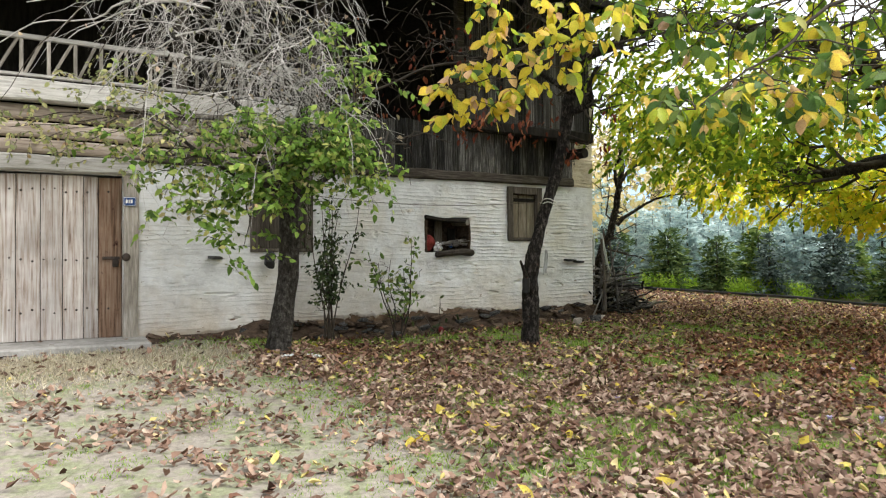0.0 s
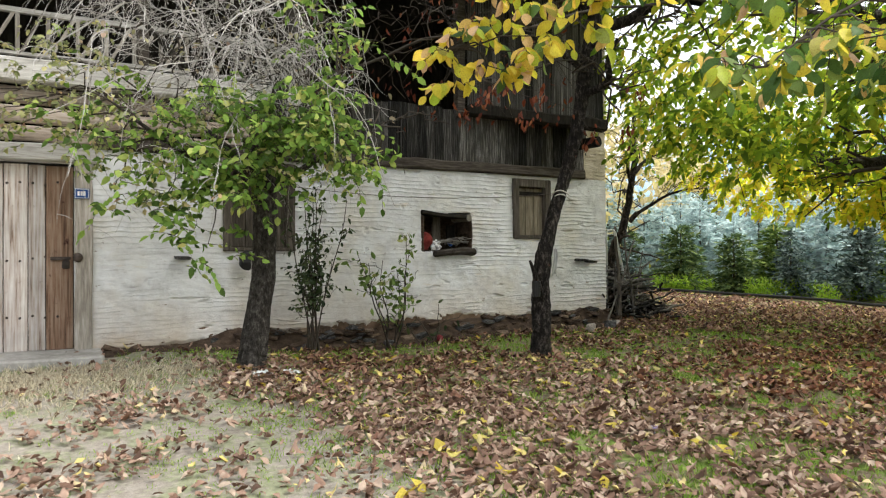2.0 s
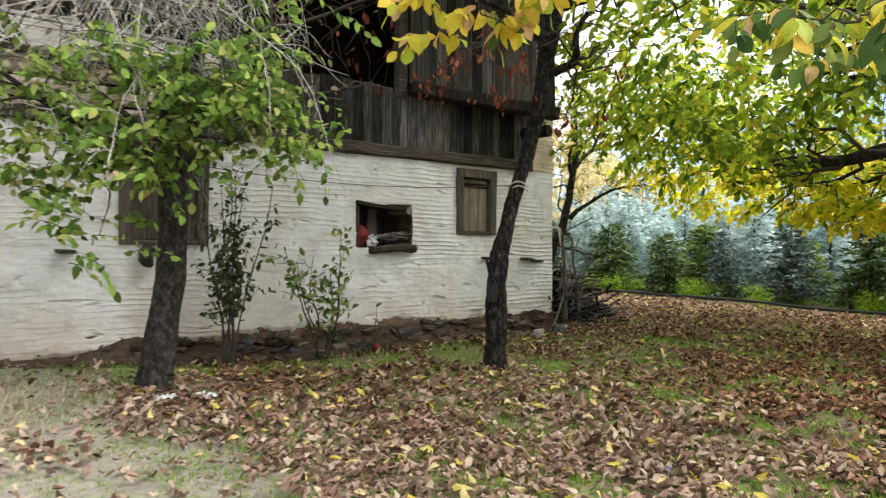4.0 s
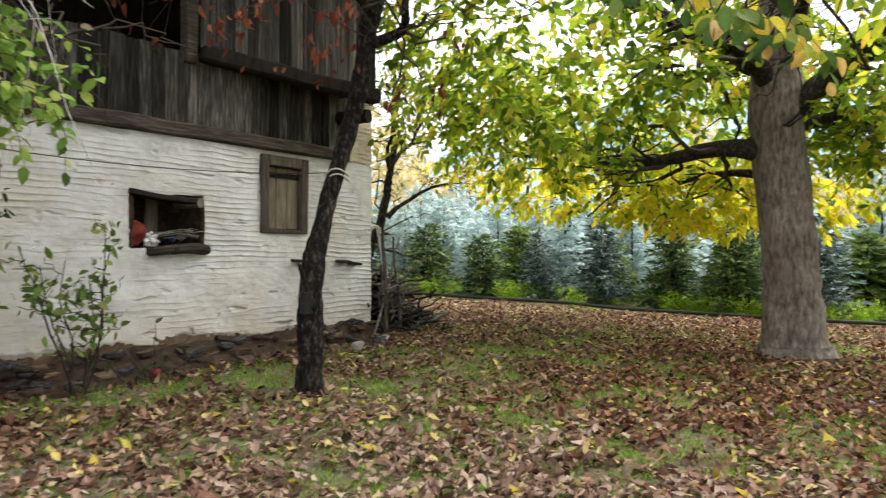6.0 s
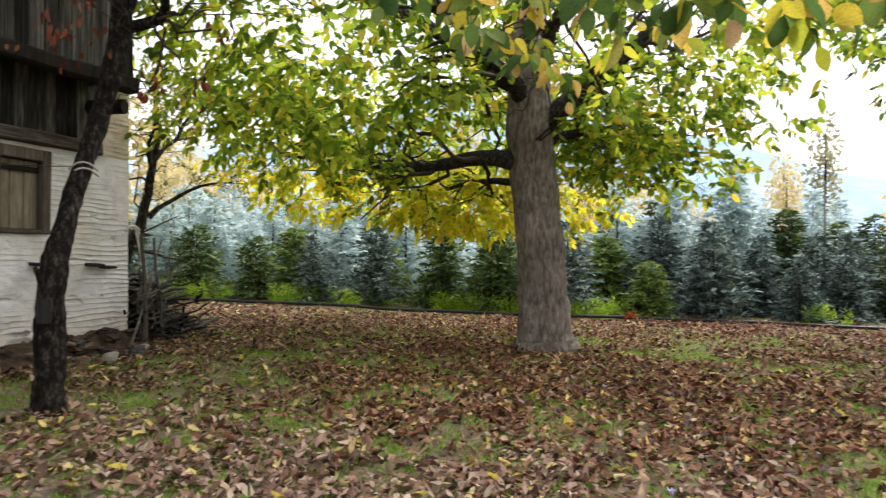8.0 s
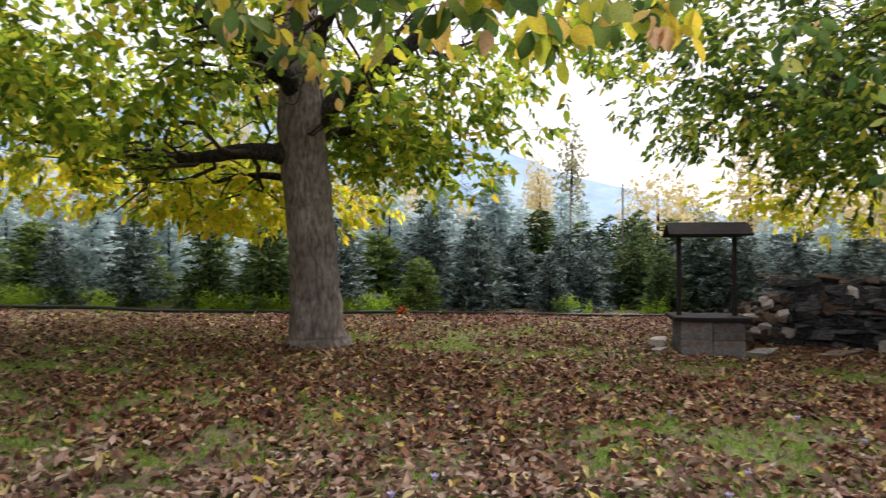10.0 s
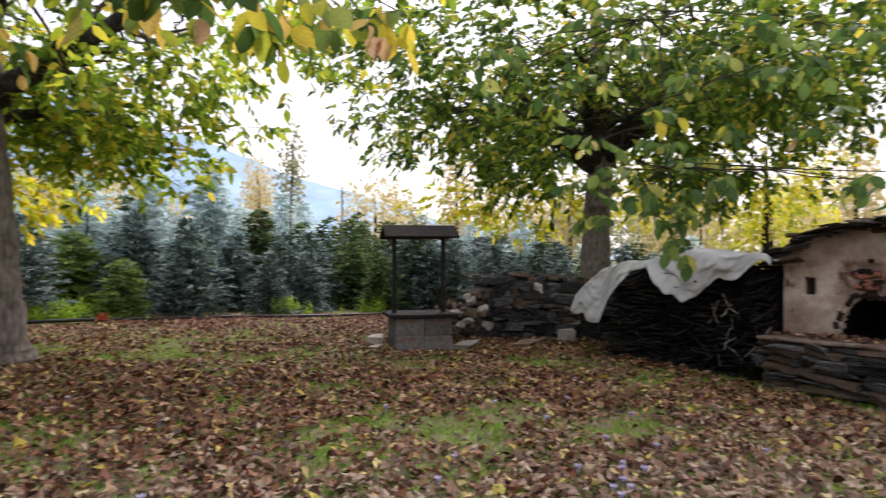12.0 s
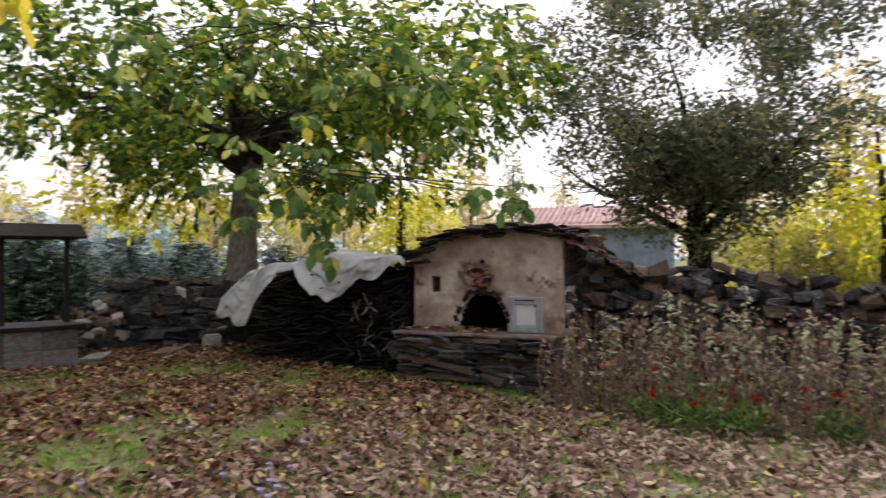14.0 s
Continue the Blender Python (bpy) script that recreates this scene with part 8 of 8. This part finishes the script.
        mid = [top + np.array((0.09, -0.02, -0.02)) + np.array((-0.09 * math.cos(k), 0.02 * math.cos(k), 0.08 * math.sin(k))) for k in u]
        pts = np.array([a, (a + mid[0]) / 2] + mid + [(b2 + mid[-1]) / 2, b2])
        world_part("tube", tube_mesh("tube", [(pts, [0.014] * len(pts))], 7), WHITE_METAL, f)
    # odds and ends by the wall
    k = thing("tin_can", (5.93, 7.2, 1.12), "small dark tin hanging from the stub of the black tree", "can")
    bm = bmesh.new()
    bmesh.ops.create_cone(bm, segments=14, radius1=0.05, radius2=0.055, depth=0.2, cap_ends=True, matrix=pose(0, 0, 0.09))
    bmesh.ops.bevel(bm, geom=[e for e in bm.edges if e.calc_face_angle(0) > 1], offset=0.006, segments=2, affect="EDGES")
    part("body", bm, BLACK_PLASTIC, k)
    part("wire", tube_mesh("wire", [(np.array([(-0.05, 0, 0.18), (0, 0, 0.27), (0.05, 0, 0.18)]), [0.003] * 3)], 4), IRON, k)
    q = thing("red_ball", settle(5.45, 8.86, 0.0), "small dark red ball lying by the stone footing", "ball")
    bm = bmesh.new()
    bmesh.ops.create_icosphere(bm, subdivisions=3, radius=0.055, matrix=pose(0, 0, 0.07))
    part("skin", bm, surface("dark red rubber", [(0.3, (0.12, 0.006, 0.01)), (0.7, (0.22, 0.012, 0.02))], 9, (1, 1, 1), 0.5, 0.1, 0.002), q, "", True)
    q = thing("black_bundle", (2.8, WALL_Y - 0.1, 1.58), "small black bundle hanging on the wall by the shuttered window", "bundle")
    bm = bmesh.new()
    bmesh.ops.create_icosphere(bm, subdivisions=3, radius=0.09, matrix=Matrix.Diagonal((1, 0.7, 1.3, 1)))
    for v in bm.verts:
        v.co += noise.noise_vector(v.co * 10) * 0.04
    part("cloth", bm, BLACK_PLASTIC, q)
    for x, y in ((2.82, 7.28), (2.52, 7.24)):
        q = thing("plastic_scrap", settle(x, y, 0.02), "crumpled scrap of grey plastic at the foot of the small tree", "litter", "plastic scraps")
        U, V = np.meshgrid(np.linspace(-1, 1, 14), np.linspace(-1, 1, 12), indexing="ij")
        part("film", grid_mesh("film", 0.1 * U, 0.07 * V, 0.04 + 0.05 * value_noise(U * 3 + x * 9, V * 3, 5)), WHITE_METAL, q)
    for x, y, sz, fam in ((8.1, 8.72, 0.16, PALES), (8.32, 8.8, 0.12, TANS), (8.5, 8.74, 0.17, SLATES), (7.8, 8.8, 0.12, TANS), (8.75, 8.9, 0.13, PALES)):
        o = new("boulder", fam[2])
        o.matrix_basis = pose(*settle(x, y, sz * 0.35), 5, 3, x * 50) @ Matrix.Diagonal((sz * 1.3, sz, sz * 0.8, 1))
        tagged(o, "loose stone at the foot of the white wall", "stone", "stones by the house")
    # clutter in the niche
    c = thing("cloth_bundle", (5.49, WALL_Y + 0.08, 1.74), "faded red cloth bundle in the wall niche", "cloth")
    bm = bmesh.new()
    bmesh.ops.create_icosphere(bm, subdivisions=3, radius=0.1, matrix=pose(0, 0, 0.1) @ Matrix.Diagonal((0.95, 0.8, 1.2, 1)))
    for v in bm.verts:
        v.co += noise.noise_vector(v.co * 9) * 0.045 + noise.noise_vector(v.co * 25) * 0.012
    part("cloth", bm, RED_CLOTH, c, "", True)
    k = thing("twig_bundle", (5.95, WALL_Y + 0.06, 1.75), "small bundle of dry twigs on the niche sill", "twigs")
    tagged(part("twig_mass", tube_mesh("twig_mass", [(bent((-0.25 + g.normal(0, 0.05), g.normal(0, 0.04), 0.05 + g.uniform(0, 0.06)), (0.25 + g.normal(0, 0.05), g.normal(0, 0.04), 0.05 + g.uniform(0, 0.12)), 6, 0.03, 0, g), np.full(6, 0.006)) for _ in range(16)], 4), STICKS, k), kind="stuff")
    for name, x, z, rad, mat, lab in (("plastic_bag", 5.68, 1.79, 0.085, WHITE_ENAMEL, "crumpled white plastic bag in the wall niche"), ("blue_scrap", 5.93, 1.81, 0.04, BLUE_ENAMEL, "scrap of blue plastic in the wall niche")):
        q = thing(name, (x, WALL_Y + 0.1, z), lab, "litter")
        bm = bmesh.new()
        bmesh.ops.create_icosphere(bm, subdivisions=3, radius=rad)
        for v in bm.verts:
            v.co = v.co * (1 + 0.9 * noise.noise(v.co * 22 + Vector((x, 0, 0)))) * 0.85
        part("film", bm, mat, q)
    # white rag on the wall
    r = thing("rag", (7.75, WALL_Y - 0.1, 1.75), "limp white rag hanging on a peg in the wall", "cloth")
    U, V = np.meshgrid(np.linspace(-1, 1, 9), np.linspace(0, 1, 12), indexing="ij")
    part("cloth", grid_mesh("cloth", 0.05 * U * (0.5 + 0.6 * V) + 0.015 * np.sin(V * 5), -0.02 + 0.02 * np.sin(U * 6 + V * 3), -0.42 * V - 0.04 * np.abs(U)), WHITE_TARP, r, "", True)
    # slates stuck in the wall as perches
    for x, z, w in ((8.35, 1.55, 0.18), (8.55, 1.52, 0.16), (7.55, 1.56, 0.12), (2.05, 1.62, 0.17)):
        o = new("wall_peg", SLATES[2])
        o.matrix_basis = pose(x, WALL_Y - 0.06, z, 4, 0, 3) @ Matrix.Diagonal((w, 0.16, 0.035, 1))
        tagged(o, "flat dark stone sticking out of the limewashed wall", "stone", "pegs in the wall")


shrubs()


# ---- fallen leaves, grass, straw ----
def curled(n, at, gen, lmin, lmax, simple=False):
    ang = gen.uniform(0, 2 * math.pi, n)
    al = np.stack([np.cos(ang), np.sin(ang), gen.normal(0, 0.22, n)], -1)
    up = unit(gen.normal(0, 0.24, (n, 3)) + (0, 0, 1))
    ln = gen.uniform(lmin, lmax, n)
    v, f = leaf_arrays(at, al, up, ln, ln * gen.uniform(0.42, 0.78, n), gen.uniform(0.1, 1.25, n) * np.where(gen.random(n) < 0.4, -1, 1), gen.uniform(-0.6, 0.6, n), simple)
    k = len(v) // n
    v = v.reshape(n, k, 3)
    v = v + gen.normal(0, 0.065, v.shape) * ln[:, None, None] * (0.8, 0.8, 1.3)
    return v.reshape(-1, 3), f


def grassy(x, y):
    """Where grass comes through."""
    return 0.3 * value_noise(x * 1.5, y * 1.5, 401) + 0.6 * value_noise(x * 4.6, y * 4.6, 411) + 0.75 * value_noise(x * 8.5, y * 8.5, 421) - 0.15 * np.clip((1.5 - x) / 2, 0, 1)


def covered(x, y):
    """How thickly leaves lie at a place."""
    d = 0.5 + 0.12 * np.clip((x - 4) / 2, 0, 1) + 0.42 * value_noise(x * 0.55, y * 0.55, 301) + 0.75 * value_noise(x * 1.7, y * 1.7, 311)
    bare = np.clip((1.5 - x) / 2.6, 0, 1) * np.clip((9.5 - y) / 3, 0, 1)
    d = d - 0.95 * bare - 0.18 * np.clip((2.8 - x) / 1.5, 0, 1) - 0.6 * np.clip(2.4 - x, 0, 1) * np.clip(y - 6.2, 0, 1)
    d = d - 0.6 * np.clip((y - 7.6) / 0.8, 0, 1) * np.clip((4.0 - x) / 1.2, 0, 1)
    d = d - 0.3 * np.clip((y - 7.2) / 1.2, 0, 1) * np.clip((x - 2.6) / 0.8, 0, 1) * np.clip((8.6 - x) / 0.8, 0, 1)
    d = d - 0.28 * np.clip((grassy(x, y) - 0.1) * 3, 0, 1)
    d = np.where(y > WALL_Y - 0.15, np.where((x > 9.1), d, 0), d)
    return np.clip(d, 0.05, 1)


def litter():
    gen = np.random.default_rng(111)
    n = 380000
    x, y = gen.uniform(-4.5, 18, n), gen.uniform(-7.0, 13.5, n)
    e0, e1 = np.array((14.0, 13.4)), np.array((17.9, -2.6))
    beyond = (x - e0[0]) * (e1[1] - e0[1]) - (y - e0[1]) * (e1[0] - e0[0])
    ok = (beyond > np.where(y < 3.5, -16.0, 2.5) + 8 * gen.random(n)) & (gen.random(n) < covered(x, y)) & ~((x > 13.9) & (y < -2.2))
    ok &= ~((x > 6.45) & (x < 10.9) & (y < -4.4))
    ok &= ~((np.abs(x - 12.46) < 0.6) & (np.abs(y + 1.42) < 0.6))
    x, y = x[ok], y[ok]
    n = len(x)
    at = np.stack([x, y, ground_z(x, y) + 0.03 + np.abs(gen.normal(0, 0.018, n))], -1)
    near = np.hypot(x - 1.5, y - 1.0) < 9.0
    # shade of trees and house goes in as darker leaf colours
    dim = gen.random(n) < np.clip(np.maximum((x - 4.6) / 3.4, (y - 5.4) / 2.4 * np.clip((x - 2.2) / 1.4, 0, 1)), 0.04, 0.92)
    rust = dim & (gen.random(n) < 0.92 * np.clip((x - 5.2 + 0.6 * np.clip((2.0 - y) / 2, 0, 1)) / 2.0, 0, 1) * np.clip((7.5 - y) / 2, 0, 1))
    dim &= ~rust
    for sel, name, mat, lab in ((~dim & ~rust, "leaf_litter", LITTER, "pale dry curled walnut leaves lying over the yard"), (dim, "damp_leaf_litter", LITTER_SHADE_RED, "red-brown walnut leaves near the house, shade in their colour"), (rust, "rust_leaf_litter", LITTER_SHADE_RUST, "rust-brown walnut leaves under the trees, darkened as shade")):
        a1, a2 = at[near & sel], at[~near & sel]
        both = [curled(len(a1), a1, gen, 0.045, 0.105), curled(len(a2), a2, gen, 0.05, 0.11, True)]
        ob = part(name, from_arrays(name, *join(both)), mat, None, "", True)
        tagged(ob, lab, "fallen leaves", kind="stuff")
    # grass in patches
    n = 520000
    x, y = gen.uniform(-3, 15, n), gen.uniform(-5, 9.2, n)
    patch = grassy(x, y)
    ok = patch > -0.12 + 0.3 * np.clip((2.8 - x) / 2, 0, 1) - 0.5 * np.clip((y - 8.0) / 0.6, 0, 1) * (x > 1.3)
    ok &= gen.random(n) < np.clip(0.3 + 0.6 * (patch + 0.12), 0.2, 0.75)
    x, y = x[ok], y[ok]
    n = len(x)
    at = np.stack([x, y, ground_z(x, y) + 0.0], -1)
    h = gen.uniform(0.025, 0.08, n) * (0.5 + 0.5 * np.clip((x - 1.6) / 1.4, 0, 1))
    ob = part("grass", from_arrays("grass", *leaf_arrays(at, unit(gen.normal(0, 0.45, (n, 3)) + (0, 0, 1)), unit(gen.normal(0, 1, (n, 3))), h, 0.008, 0, 0.5, True)), GRASS)
    tagged(ob, "short green grass in scattered patches between the leaves", "grass", kind="stuff")
    n = 7000
    x, y = gen.normal(0.2, 1.2, n), 7.7 + gen.normal(0, 0.5, n)
    ok = (y < WALL_Y - 0.85) & (x < 2.2)
    x, y = x[ok], y[ok]
    n = len(x)
    at = np.stack([x, y, ground_z(x, y)], -1)
    h = gen.uniform(0.03, 0.1, n)
    ob = part("dry_grass", from_arrays("dry_grass", *leaf_arrays(at, unit(gen.normal(0, 0.5, (n, 3)) + (0, 0, 1)), unit(gen.normal(0, 1, (n, 3))), h, 0.012, 0, 0.5, True)), STRAW)
    tagged(ob, "dry straw-coloured grass before the doorstep", "dry grass", kind="stuff")
    # bright yellow leaves and pale crocus flowers that stand out one by one
    ymesh = []
    for k in range(4):
        v, f = curled(1, np.zeros((1, 3)), gen, 1, 1)
        me = from_arrays("yellow_leaf", v - v.mean(0), f)
        me.materials.append(single_leaf("fallen yellow leaf", [(0, (0.56, 0.4, 0.05)), (0.5, (0.72, 0.62, 0.13)), (1, (0.78, 0.72, 0.36))]) if k == 0 else ymesh[0].materials[0])
        ymesh.append(me)
    for i in range(290):
        x, y = gen.uniform(2.0, 13), gen.uniform(-3.5, 8.8)
        if i % 3 == 0:
            x, y = gen.uniform(2.4, 7.0), gen.uniform(3.6, 8.4)
        if covered(np.array(x), np.array(y)) < 0.3:
            continue
        o = new("yellow_leaf", ymesh[int(gen.integers(4))])
        o.matrix_basis = pose(*settle(x, y, 0.06), gen.normal(0, 14), gen.normal(0, 14), gen.uniform(0, 360)) @ Matrix.Scale(gen.uniform(0.08, 0.15), 4)
        tagged(o, "bright yellow walnut leaf lying on the brown ones", "leaf", "yellow fallen leaves")
    petal = from_arrays("petal", *leaf_arrays(np.zeros((1, 3)), unit(np.array([[0.45, 0, 1.0]])), unit(np.array([[-1.0, 0, 0.3]])), 0.055, 0.035))
    petal.materials.append(PETAL_VIOLET)
    for i in range(26):
        x, y = gen.uniform(4.6, 9.5), gen.uniform(-2.4, 4.5)
        if i < 8:
            x, y = gen.normal(5.9, 0.25), gen.normal(-0.45, 0.2)
        f = thing("crocus", settle(x, y), "pale violet autumn crocus among the leaves", "flower", "autumn crocuses")
        for k in range(6):
            o = new("petal", petal)
            o.parent = f
            o.matrix_basis = pose(0, 0, 0.045, 0, 0, 60 * k)
        part("stalk", tube_mesh("stalk", [(np.array([(0, 0, 0), (0, 0, 0.05)]), [0.005, 0.006])], 5), PETAL_VIOLET, f)


litter()
